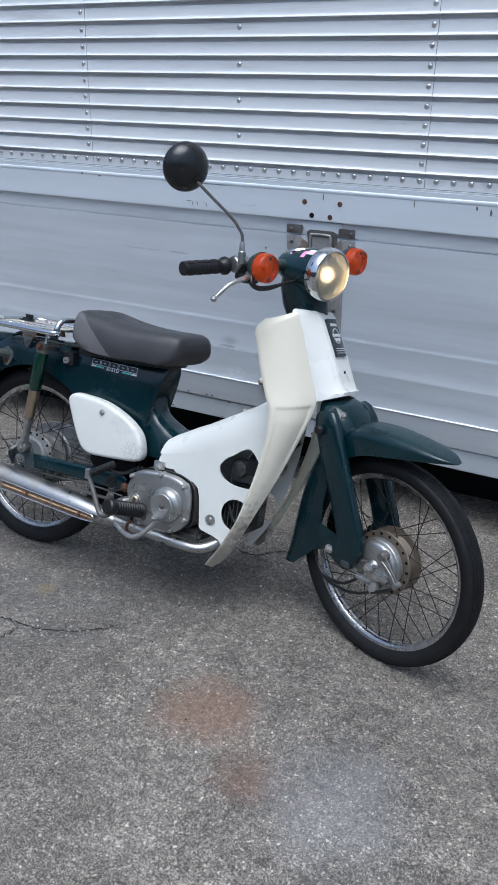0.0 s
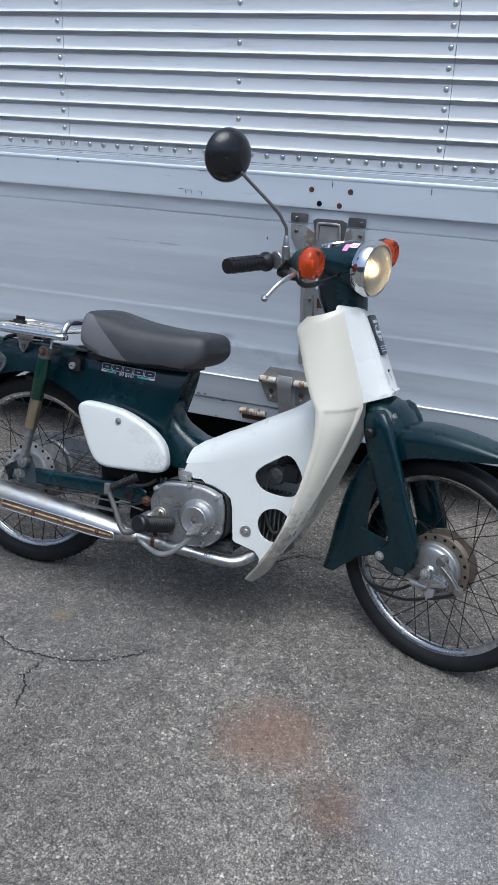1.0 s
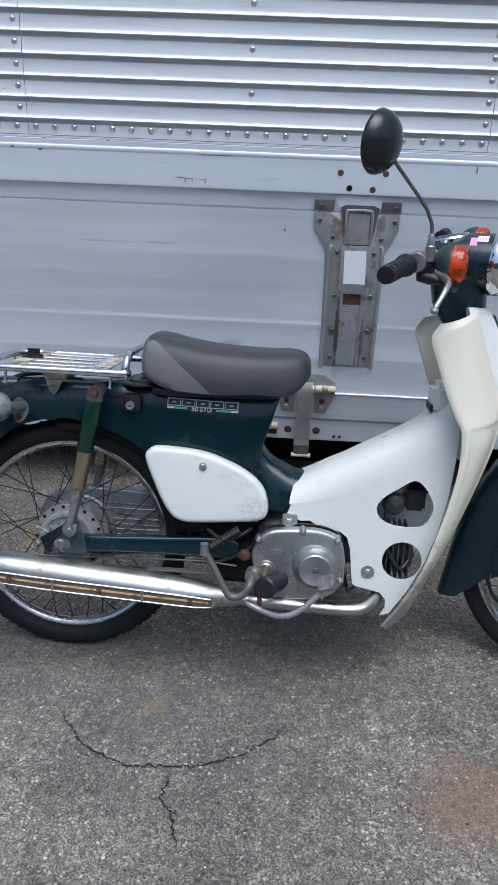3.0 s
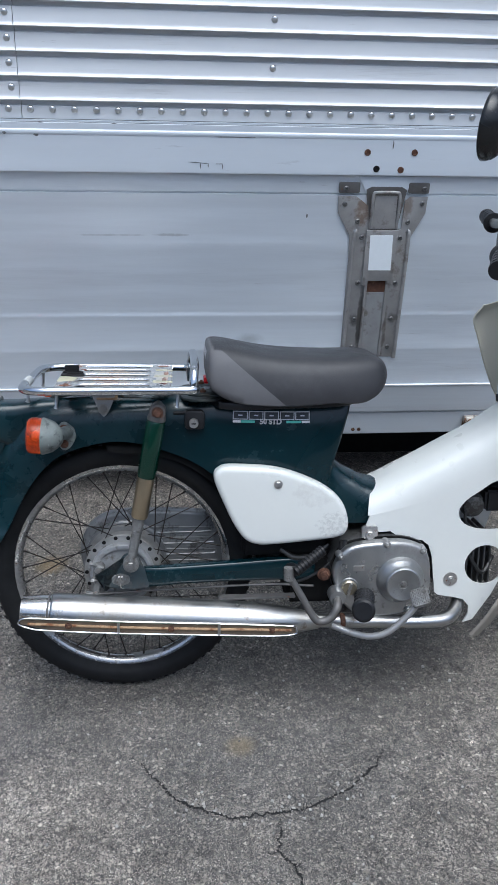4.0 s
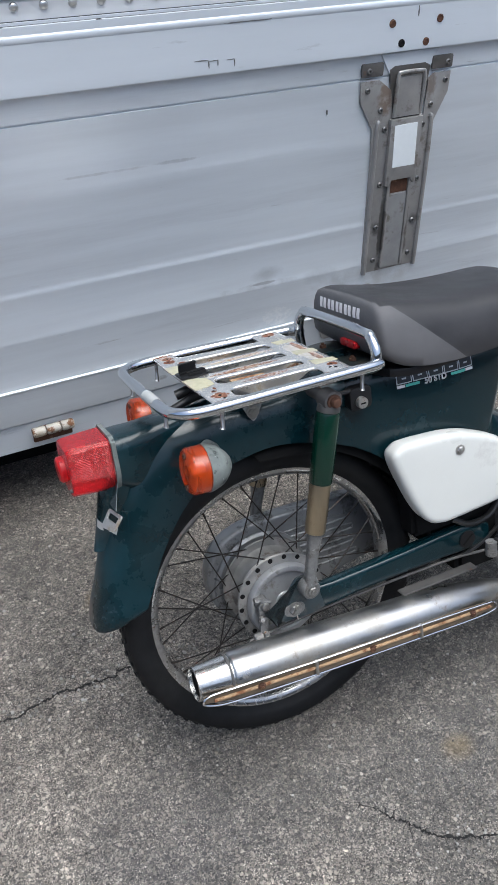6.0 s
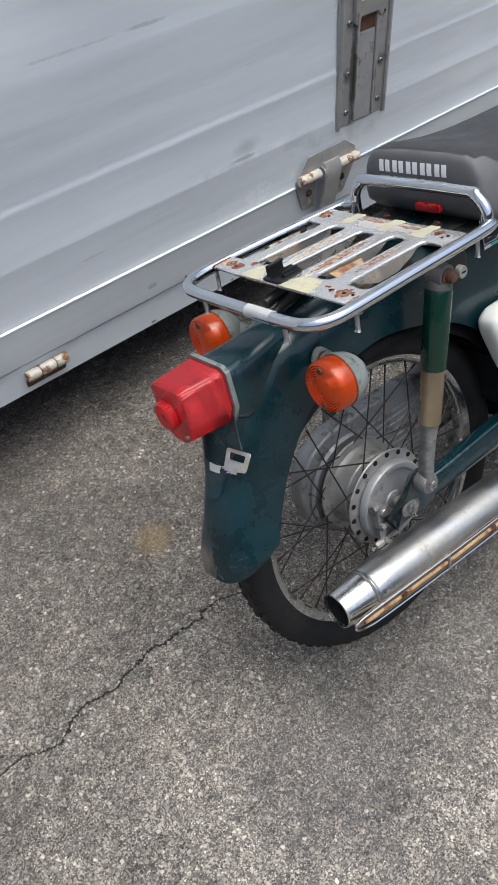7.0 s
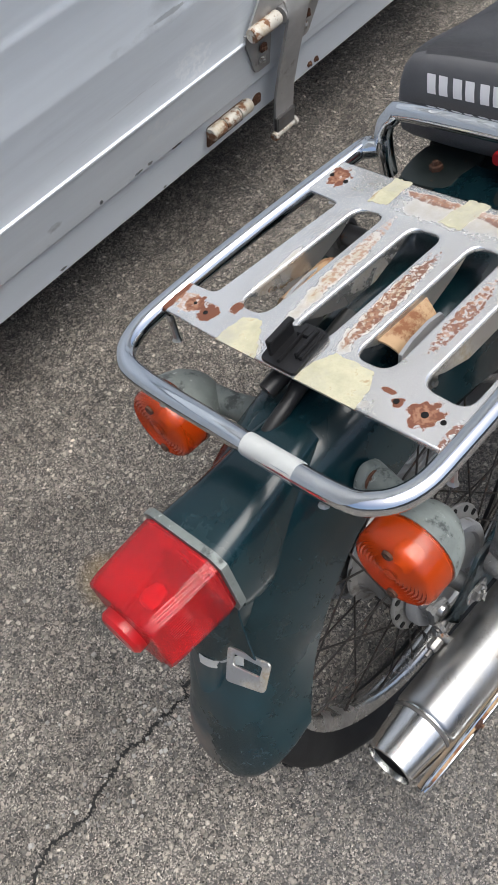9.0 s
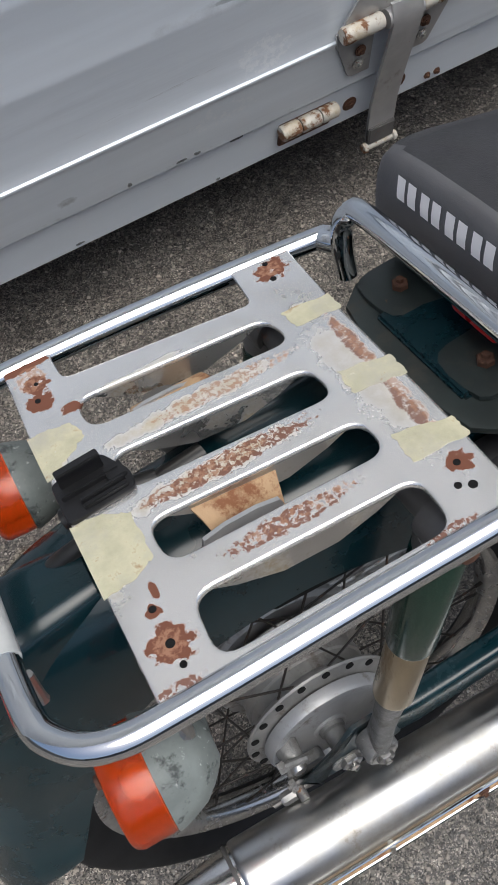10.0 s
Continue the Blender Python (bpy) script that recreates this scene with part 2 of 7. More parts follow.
M_DIRTY = material("grimy_green_steel", (0.018, 0.024, 0.023), 0.4, grain=0.3, grain_scale=20.0, spots=[((0.055, 0.048, 0.038), 16.0, 0.52, 0.15, 0.75, 0.0), ((0.12, 0.07, 0.04), 60.0, 0.66, 0.06, 0.85, 0.0)])
M_RUST_TAN = material("tan_rusted_bracket", (0.36, 0.24, 0.135), 0.7, 0.1, grain=0.2, grain_scale=30.0, spots=[((0.17, 0.07, 0.03), 40.0, 0.50, 0.10, 0.85, 0.0)], bump=0.2)
M_SHOCK_TUBE = material("tarnished_shock_tube", (0.40, 0.335, 0.235), 0.26, 0.92, grain=0.22, grain_scale=16.0, stretch=(1, 1, 0.22), spots=[((0.20, 0.125, 0.065), 24.0, 0.54, 0.14, 0.6, 0.4), ((0.16, 0.06, 0.03), 90.0, 0.64, 0.05, 0.85, 0.0)])
M_RUBBER = material("tyre_rubber", (0.0085, 0.0088, 0.0096), 0.62, grain=0.3, grain_scale=30.0, spots=[((0.020, 0.019, 0.018), 9.0, 0.60, 0.2, 0.85, 0.0)], bump=0.15, bump_scale=350.0, ior=1.32)
M_BLACK = material("black_plastic", (0.009, 0.009, 0.010), 0.42, grain=0.2, bump=0.1, bump_scale=700.0, ior=1.4)
M_BLACK_GLOSS = material("scratched_black_plastic", (0.012, 0.013, 0.014), 0.2, spots=[((0.05, 0.05, 0.05), 40.0, 0.62, 0.08, 0.5, 0.0)], rough_var=0.1)
M_CABLE = material("black_cable", (0.012, 0.012, 0.012), 0.4)
M_SEAT = material("dark_grey_vinyl", (0.031, 0.031, 0.034), 0.44, grain=0.12, grain_scale=30.0, bump=0.3, bump_scale=900.0, spots=[((0.055, 0.055, 0.058), 6.0, 0.55, 0.25, 0.55, 0.0)])
M_SEAT_LIGHT = material("grey_vinyl", (0.10, 0.099, 0.104), 0.5, grain=0.08, grain_scale=35.0, bump=0.3, bump_scale=900.0)
M_MASKTAPE = material("aged_masking_tape", (0.44, 0.42, 0.295), 0.6, grain=0.16, grain_scale=70.0, spots=[((0.37, 0.355, 0.29), 26.0, 0.46, 0.2, 0.5, 0.0), ((0.30, 0.21, 0.12), 70.0, 0.58, 0.10, 0.8, 0.0), ((0.55, 0.54, 0.46), 120.0, 0.66, 0.06, 0.5, 0.0)], bump=0.4, bump_scale=200.0)
M_TAPE_GREY = material("pale_grey_tape", (0.42, 0.43, 0.42), 0.45, grain=0.1, grain_scale=50.0)
M_GREY = material("weathered_grey_housing", (0.15, 0.168, 0.16), 0.5, grain=0.25, grain_scale=40.0, spots=[((0.045, 0.052, 0.05), 45.0, 0.55, 0.08, 0.6, 0.0), ((0.36, 0.38, 0.36), 190.0, 0.61, 0.05, 0.6, 0.0)])
M_GREY_GREEN = material("grimy_green_housing", (0.020, 0.035, 0.033), 0.45, grain=0.2, grain_scale=40.0, spots=[((0.10, 0.13, 0.12), 60.0, 0.60, 0.06, 0.6, 0.0)])
M_CHAINCASE = material("grey_painted_chaincase", (0.20, 0.205, 0.21), 0.34, 0.4, grain=0.15, grain_scale=15.0, spots=[((0.05, 0.048, 0.045), 25.0, 0.52, 0.1, 0.7, 0.0)])
M_PINK = material("pink_sticker", (0.80, 0.28, 0.50), 0.45)
M_PALE = material("pale_print", (0.78, 0.76, 0.76), 0.45)
M_SILVERPRINT = material("silver_print", (0.62, 0.63, 0.65), 0.4, 0.2)
M_DARKPRINT = material("dark_print", (0.03, 0.035, 0.04), 0.4)
M_MINT = material("mint_print", (0.12, 0.50, 0.42), 0.4)
M_BADGE = material("dark_badge", (0.035, 0.045, 0.05), 0.35, 0.3, grain=0.2)


def lens(name, color, rough=0.12, trans=0.6, ribs=0.0, ribs_axis="Z", depth=0.0006):
    """Moulded plastic or glass; ribs: how many prism lines a metre are moulded into it."""
    m = bpy.data.materials.new(name)
    m.use_nodes = True
    n, l = m.node_tree.nodes, m.node_tree.links
    b = n["Principled BSDF"]
    tc, t = n.new("ShaderNodeTexCoord"), n.new("ShaderNodeTexNoise")
    t.inputs["Scale"].default_value = 30.0
    l.new(tc.outputs["Object"], t.inputs["Vector"])
    mr = n.new("ShaderNodeMapRange")
    mr.inputs["To Min"].default_value, mr.inputs["To Max"].default_value = rough * 0.7, rough * 1.6
    l.new(t.outputs["Fac"], mr.inputs["Value"])
    l.new(mr.outputs["Result"], b.inputs["Roughness"])
    b.inputs["Base Color"].default_value = (*color, 1)
    b.inputs["Transmission Weight"].default_value = trans
    b.inputs["IOR"].default_value = 1.45
    if ribs:
        w = n.new("ShaderNodeTexWave")
        w.bands_direction = ribs_axis
        w.inputs["Scale"].default_value = ribs * 0.314
        l.new(tc.outputs["Object"], w.inputs["Vector"])
        bp = n.new("ShaderNodeBump")
        bp.inputs["Strength"].default_value, bp.inputs["Distance"].default_value = 0.8, depth
        l.new(w.outputs["Fac"], bp.inputs["Height"])
        l.new(bp.outputs["Normal"], b.inputs["Normal"])
    return m


M_RED = lens("red_lens", (0.78, 0.012, 0.020), 0.14, trans=0.72, ribs=420.0)
M_RED_PLAIN = lens("plain_red_lens", (0.74, 0.018, 0.026), 0.26, trans=0.5)
M_AMBER = lens("amber_lens", (0.78, 0.088, 0.006), 0.18, trans=0.70)
M_GLASS = lens("headlamp_glass", (0.96, 0.92, 0.82), 0.32, trans=0.90, ribs=230.0, ribs_axis="Y", depth=0.0004)
M_FILAMENT = bpy.data.materials.new("lit_bulb")
M_FILAMENT.use_nodes = True
M_FILAMENT.node_tree.nodes["Principled BSDF"].inputs["Emission Color"].default_value = (1.0, 0.62, 0.27, 1)
M_FILAMENT.node_tree.nodes["Principled BSDF"].inputs["Emission Strength"].default_value = 3.2
M_REFLECTOR = material("lamp_reflector", (0.88, 0.80, 0.62), 0.30, 1.0)

# the truck
M_CORR = material("corrugated_aluminium", (0.67, 0.69, 0.71), 0.54, 0.20, grain=0.06, grain_scale=3.0, stretch=(0.35, 1, 6), spots=[((0.40, 0.40, 0.395), 5.0, 0.58, 0.3, 0.55, 0.3), ((0.27, 0.26, 0.25), 14.0, 0.66, 0.08, 0.6, 0.2)], rough_var=0.06)
BOARD_MARKS = [((zx, 2.48, zz), (ra, 1.0, rb), c, am * 0.55, gs, ed, fl, 0.6, 0.2) for zx, zz, ra, rb, c, am, gs, ed, fl in ((-1.565, 0.528, 0.055, 0.022, (0.17, 0.18, 0.19), 0.75, 14.0, 0.8, 0.2), (-1.427, 0.497, 0.06, 0.03, (0.20, 0.21, 0.22), 0.6, 14.0, 0.8, 0.3), (-1.576, 0.507, 0.05, 0.005, (0.09, 0.09, 0.095), 0.9, 40.0, 0.3, 0.3), (-1.77, 0.817, 0.07, 0.005, (0.22, 0.23, 0.24), 0.8, 25.0, 0.5, 0.4), (-1.93, 0.816, 0.11, 0.004, (0.32, 0.33, 0.35), 0.8, 25.0, 0.5, 0.4), (-1.58, 0.503, 0.13, 0.012, (0.24, 0.25, 0.26), 0.7, 30.0, 0.5, 0.5), (-1.838, 0.326, 0.022, 0.010, (0.10, 0.10, 0.10), 0.85, 60.0, 0.5, 0.4), (-1.54, 0.415, 0.045, 0.03, (0.82, 0.83, 0.84), 0.7, 110.0, 0.2, 0.72), (-1.61, 0.355, 0.06, 0.02, (0.80, 0.81, 0.82), 0.6, 110.0, 0.2, 0.78), (-1.6, 0.299, 0.5, 0.006, (0.16, 0.14, 0.12), 0.7, 30.0, 0.3, 0.85), (-1.23, 0.46, 0.10, 0.05, (0.30, 0.27, 0.23), 0.6, 25.0, 0.6, 0.45), (-1.345, 0.47, 0.12, 0.03, (0.28, 0.28, 0.28), 0.6, 25.0, 0.6, 0.4), (-1.23, 0.955, 0.10, 0.015, (0.16, 0.14, 0.13), 0.7, 40.0, 0.5, 0.5))]
M_BOARD = material("brushed_aluminium_board", (0.66, 0.705, 0.755), 0.44, 0.45, grain=0.09, grain_scale=3.2, stretch=(0.35, 1, 5), spots=[((0.53, 0.565, 0.61), 2.2, 0.52, 0.25, 0.52, 0.4), ((0.71, 0.745, 0.78), 6.0, 0.60, 0.3, 0.52, 0.4), ((0.40, 0.41, 0.43), 11.0, 0.66, 0.12, 0.55, 0.4)], rough_var=0.08, zones=BOARD_MARKS)
M_RAIL = material("painted_rail", (0.62, 0.665, 0.715), 0.48, 0.22, grain=0.05, grain_scale=4.0, stretch=(0.4, 1, 3), spots=[((0.36, 0.38, 0.40), 9.0, 0.64, 0.15, 0.5, 0.2), ((0.20, 0.19, 0.18), 45.0, 0.71, 0.03, 0.7, 0.0)], rough_var=0.06)
M_STEEL = material("galvanised_steel", (0.38, 0.375, 0.37), 0.44, 0.6, grain=0.12, grain_scale=25.0, spots=[((0.20, 0.18, 0.16), 16.0, 0.55, 0.12, 0.6, 0.4), ((0.22, 0.11, 0.05), 50.0, 0.67, 0.05, 0.8, 0.0)], zones=[((-1.285, 2.47, 0.885), (0.028, 1.0, 0.06), (0.12, 0.075, 0.045), 0.8, 40.0, 0.4, 0.35, 0.7, 0.2), ((-1.170, 2.47, 0.90), (0.02, 1.0, 0.05), (0.10, 0.07, 0.05), 0.7, 40.0, 0.4, 0.4, 0.7, 0.2), ((-1.266, 2.47, 0.58), (0.010, 1.0, 0.16), (0.05, 0.045, 0.04), 0.85, 25.0, 0.4, 0.3, 0.7, 0.2), ((-1.194, 2.47, 0.54), (0.010, 1.0, 0.10), (0.07, 0.055, 0.045), 0.8, 30.0, 0.4, 0.35, 0.7, 0.2), ((-1.28, 2.47, 0.585), (0.022, 1.0, 0.028), (0.10, 0.095, 0.09), 0.8, 40.0, 0.5, 0.2, 0.6, 0.3), ((-1.177, 2.47, 0.59), (0.02, 1.0, 0.026), (0.10, 0.095, 0.09), 0.8, 40.0, 0.5, 0.2, 0.6, 0.3)])
M_STEEL_DARK = material("grimy_steel", (0.13, 0.125, 0.12), 0.55, 0.5, grain=0.2, grain_scale=30.0, spots=[((0.18, 0.08, 0.04), 45.0, 0.62, 0.06, 0.8, 0.0)])
M_RIVET = material("rivet_aluminium", (0.60, 0.60, 0.59), 0.28, 0.9)
M_POP = material("dull_rivet_steel", (0.20, 0.20, 0.20), 0.4, 0.8, spots=[((0.05, 0.045, 0.04), 200.0, 0.5, 0.1, 0.7, 0.2)])
M_BARREL = material("flaking_white_hinge", (0.49, 0.465, 0.41), 0.5, 0.1, grain=0.1, grain_scale=30.0, spots=[((0.40, 0.34, 0.25), 30.0, 0.50, 0.15, 0.6, 0.1), ((0.16, 0.075, 0.035), 55.0, 0.50, 0.08, 0.85, 0.0)])
M_UNDER = material("black_underbody", (0.008, 0.008, 0.008), 0.8, grain=0.3, ior=1.25)
M_LABEL = material("white_label", (0.74, 0.78, 0.80), 0.5, grain=0.02)
M_SEAM = material("seam_sealant", (0.06, 0.065, 0.07), 0.7)
M_SCUFF = material("dark_scuff", (0.15, 0.155, 0.16), 0.7, grain=0.5, grain_scale=200.0, spots=[((0.04, 0.04, 0.045), 150.0, 0.52, 0.1, 0.8, 0.0)])


# ---- building helpers ----
def part(name, bm, mat, parent=None, label="", smooth=38.0, m=None):
    """Links a bmesh as one mesh object under a thing or a part."""
    if m is not None:
        bm.transform(m)
    me = bpy.data.meshes.new(name)
    bm.to_mesh(me)
    bm.free()
    for p in me.polygons:
        p.use_smooth = True
    me.set_sharp_from_angle(angle=radians(smooth))
    me.materials.append(mat)
    ob = new(name, me)
    ob.parent = parent
    return tagged(ob, label)


def again(name, ob, parent, m):
    """Another object on the same mesh, placed by m in its parent's space."""
    o = new(name, ob.data)
    o.parent = parent
    o.matrix_local = m
    return o


def grow(bm, verts, faces):
    vs = [bm.verts.new(v) for v in verts]
    for f in faces:
        bm.faces.new([vs[i] for i in f])
    return vs


def fix(bm):
    bmesh.ops.recalc_face_normals(bm, faces=bm.faces)
    return bm


def curve(points, steps=8, closed=False):
    """Points on a Catmull-Rom curve through the given ones."""
    p = [Vector(q) for q in points]
    n, out = len(p), []
    for i in range(n if closed else n - 1):
        g = lambda k: p[k % n] if closed else (p[k] if 0 <= k < n else (2 * p[0] - p[1] if k < 0 else 2 * p[-1] - p[-2]))
        a, b, c, d = g(i - 1), g(i), g(i + 1), g(i + 2)
        for s in range(steps):
            t = s / steps
            out.append(0.5 * (2 * b + (c - a) * t + (2 * a - 5 * b + 4 * c - d) * t * t + (3 * b - a - 3 * c + d) * t ** 3))
    if not closed:
        out.append(p[-1])
    return out


def tube(points, r, n=12, closed=False, steps=6, caps=True, bm=None, smooth=True):
    """A pipe along points; r a radius or one for each given point."""
    bm = bm or bmesh.new()
    path = curve(points, steps, closed) if smooth and len(points) > 2 else [Vector(p) for p in points]
    k = len(path)
    if isinstance(r, (int, float)):
        radii = [r] * k
    else:
        radii = [float(np.interp(i / (k - 1) * (len(r) - 1), range(len(r)), r)) for i in range(k)]
    rings, side = [], None
    for i in range(k):
        a, b = path[(i - 1) % k if closed else max(i - 1, 0)], path[(i + 1) % k if closed else min(i + 1, k - 1)]
        d = (b - a).normalized()
        if side is None:
            side = d.orthogonal().normalized()
        side = (side - d * side.dot(d)).normalized()
        up = d.cross(side)
        rings.append([bm.verts.new(path[i] + radii[i] * (math.cos(2 * math.pi * j / n) * side + math.sin(2 * math.pi * j / n) * up)) for j in range(n)])
    for i in range(k if closed else k - 1):
        a, b = rings[i], rings[(i + 1) % k]
        off = 0
        if closed and i == k - 1:
            off = min(range(n), key=lambda o: (a[0].co - b[o].co).length)
        for j in range(n):
            bm.faces.new((a[j], a[(j + 1) % n], b[(j + 1 + off) % n], b[(j + off) % n]))
    if caps and not closed:
        bm.faces.new(rings[0][::-1])
        bm.faces.new(rings[-1])
    return fix(bm)


def lathe(profile, n=32, axis="y", at=(0, 0, 0), bm=None, closed=False):
    """Turns (radius, height) pairs about an axis through at."""
    bm = bm or bmesh.new()
    at = Vector(at)
    put = {"x": lambda r, h, c, s: (h, r * c, r * s), "y": lambda r, h, c, s: (r * c, h, r * s), "z": lambda r, h, c, s: (r * c, r * s, h)}[axis]
    rings = []
    for r, h in profile:
        if r < 1e-6:
            rings.append([bm.verts.new(at + Vector(put(0, h, 1, 0)))])
        else:
            rings.append([bm.verts.new(at + Vector(put(r, h, math.cos(2 * math.pi * j / n), math.sin(2 * math.pi * j / n)))) for j in range(n)])
    pairs = list(zip(rings, rings[1:])) + ([(rings[-1], rings[0])] if closed else [])
    for a, b in pairs:
        for j in range(n):
            q = (j + 1) % n
            if len(a) == 1 and len(b) > 1:
                bm.faces.new((a[0], b[j], b[q]))
            elif len(b) == 1 and len(a) > 1:
                bm.faces.new((a[j], b[0], a[q]))
            elif len(a) > 1:
                bm.faces.new((a[j], b[j], b[q], a[q]))
    return fix(bm)


def loft(rings, caps=True, closed_ring=True, bm=None):
    """Skins rings of equally many points."""
    bm = bm or bmesh.new()
    vs = [[bm.verts.new(p) for p in r] for r in rings]
    n = len(vs[0])
    for a, b in zip(vs, vs[1:]):
        for j in range(n if closed_ring else n - 1):
            bm.faces.new((a[j], a[(j + 1) % n], b[(j + 1) % n], b[j]))
    if caps and closed_ring:
        bm.faces.new(vs[0][::-1])
        bm.faces.new(vs[-1])
    return fix(bm)


def shell(bm, t):
    """Gives an open sheet a thickness."""
    bmesh.ops.solidify(bm, geom=list(bm.faces), thickness=t)
    return fix(bm)


def prism(outline, lo, hi, axis="y", bevel=0.0, segments=2, holes=(), bm=None):
    """A plate: an outline of (u, v) pairs pushed from lo to hi along an axis, with rounded rims."""
    bm = bm or bmesh.new()
    put = {"y": lambda u, v, h: (u, h, v), "x": lambda u, v, h: (h, u, v), "z": lambda u, v, h: (u, v, h)}[axis]
    if holes:
        edges = []
        for ring in (outline, *holes):
            vs = [bm.verts.new(put(u, v, lo)) for u, v in ring]
            edges += [bm.edges.new((vs[i], vs[(i + 1) % len(vs)])) for i in range(len(vs))]
        faces = [f for f in bmesh.ops.triangle_fill(bm, use_beauty=True, edges=edges)["geom"] if isinstance(f, bmesh.types.BMFace)]
    else:
        faces = [bm.faces.new([bm.verts.new(put(u, v, lo)) for u, v in outline])]
    ext = bmesh.ops.extrude_face_region(bm, geom=faces)["geom"]
    d = Vector(put(0, 0, hi)) - Vector(put(0, 0, lo))
    bmesh.ops.translate(bm, vec=d, verts=[v for v in ext if isinstance(v, bmesh.types.BMVert)])
    fix(bm)
    if bevel:
        rim = [e for e in bm.edges if len(e.link_faces) == 2 and abs(e.link_faces[0].normal.dot(e.link_faces[1].normal)) < 0.5]
        k = {"y": 1, "x": 0, "z": 2}[axis]
        rim = [e for e in rim if abs(e.verts[0].co[k] - e.verts[1].co[k]) < 1e-6]
        bmesh.ops.bevel(bm, geom=rim, offset=bevel, segments=segments, affect="EDGES", profile=0.6)
    return fix(bm)


def box(x0, x1, y0, y1, z0, z1, bevel=0.0, bm=None):
    bm = bm or bmesh.new()
    vs = [bm.verts.new((x, y, z)) for x in (x0, x1) for y in (y0, y1) for z in (z0, z1)]
    fs = [bm.faces.new([vs[i] for i in f]) for f in ((0, 1, 3, 2), (4, 6, 7, 5), (0, 4, 5, 1), (2, 3, 7, 6), (0, 2, 6, 4), (1, 5, 7, 3))]
    fix(bm)
    if bevel:
        bmesh.ops.bevel(bm, geom=list({e for f in fs for e in f.edges}), offset=bevel, segments=2, affect="EDGES")
    return bm


def smooth2(outline, steps=4):
    return [(v.x, v.y) for v in curve([(a, b, 0) for a, b in outline], steps, True)]


def circle2(u, v, r, n=20):
    return [(u + r * math.cos(2 * math.pi * i / n), v + r * math.sin(2 * math.pi * i / n)) for i in range(n)]


def rounded2(u0, u1, v0, v1, r, n=4):
    out = []
    for cu, cv, a in ((u1 - r, v1 - r, 0), (u0 + r, v1 - r, 90), (u0 + r, v0 + r, 180), (u1 - r, v0 + r, 270)):
        out += [(cu + r * math.cos(radians(a + 90 * i / n)), cv + r * math.sin(radians(a + 90 * i / n))) for i in range(n + 1)]
    return out


def bolt_mesh(r=0.006, h=0.005, washer=0.0, axis="y", sign=-1):
    """A hexagon head with a washer, its head towards sign along the axis."""
    bm = bmesh.new()
    if washer:
        lathe([(0, 0), (washer, 0), (washer, sign * 0.0015), (0, sign * 0.0015)], 16, axis, bm=bm)
    lathe([(r, 0), (r, sign * h * 0.8), (r * 0.85, sign * h), (r * 0.45, sign * h), (r * 0.45, sign * (h + 0.003)), (0, sign * (h + 0.003))], 6 if r > 0.004 else 10, axis, bm=bm)
    return fix(bm)


# ---- the truck body ----
WALL = 2.48
X0, X1 = -5.2, 3.2
truck = tagged(new("truck_body"), "long aluminium truck body with corrugated upper side, standing on asphalt", "truck")


def lean(z):
    """How far the lower side stands back."""
    return float(np.interp(z, (0.20, 0.25, 0.30, 0.36, 0.50, 0.75, 0.95), (0.036, 0.031, 0.024, 0.0145, 0.011, 0.004, 0.0)))


def strip(name, profile, mat, x0=X0, x1=X1, label=""):
    """A long extrusion: (depth out of the wall, z) pairs along x, with a back."""
    bm = bmesh.new()
    ring = [(WALL - d + lean(z), z) for d, z in profile]
    a = [bm.verts.new((x0, y, z)) for y, z in ring]
    b = [bm.verts.new((x1, y, z)) for y, z in ring]
    for i in range(len(ring)):
        j = (i + 1) % len(ring)
        bm.faces.new((a[i], b[i], b[j], a[j]))
    bm.faces.new(a)
    bm.faces.new(b[::-1])
    return part(name, fix(bm), mat, truck, label, smooth=30)


PITCH, BASE = 0.0514, 1.1195
TOP = 3.1
ribs = [(-0.04, BASE - 0.0285), (0.0, BASE - 0.0285)]
k = 0
while BASE + k * PITCH < TOP - 0.1:
    z = BASE + k * PITCH
    ribs += [(0.0, z - 0.001), (-0.0015, z), (-0.010, z + 0.0020), (-0.010, z + 0.0110), (0.0068, z + 0.0118), (0.0078, z + 0.0126), (0.0080, z + 0.0138), (0.0072, z + 0.0150), (0.0048, z + 0.0176), (0.0036, z + 0.0200), (0.0029, z + 0.0240), (0.0, z + 0.0490)]
    k += 1
ribs += [(0.0, TOP), (-0.04, TOP)]
SEAMS = [-5.2, -4.54, -3.33, -2.12, -0.914, 0.295, 1.505, 3.2]
for a, b in zip(SEAMS, SEAMS[1:]):
    strip("corrugated_panel", ribs, M_CORR, a + 0.0008, b - 0.0008, "corrugated aluminium panel")
strip("upper_rail", [(-0.04, 0.9725), (0.0118, 0.9725), (0.0122, 0.975), (0.0115, 0.985), (0.0115, 1.0570), (0.0122, 1.0582), (0.0128, 1.0630), (0.0122, 1.0672), (0.0110, 1.0690), (0.0100, 1.0700), (0.0098, 1.0835), (0.0085, 1.0843), (-0.04, 1.0843)], M_RAIL, label="pale blue-grey rail")
strip("seam_strip", [(-0.03, 1.0843), (0.0035, 1.0843), (0.0035, 1.0854), (-0.03, 1.0854)], M_SEAM)
strip("capping_strip", [(-0.03, 1.0854), (0.0082, 1.0854), (0.0082, 1.0898), (-0.03, 1.0898)], M_RAIL)
strip("seam_strip", [(-0.03, 1.0898), (0.0030, 1.0898), (0.0030, 1.0910), (-0.03, 1.0910)], M_SEAM)
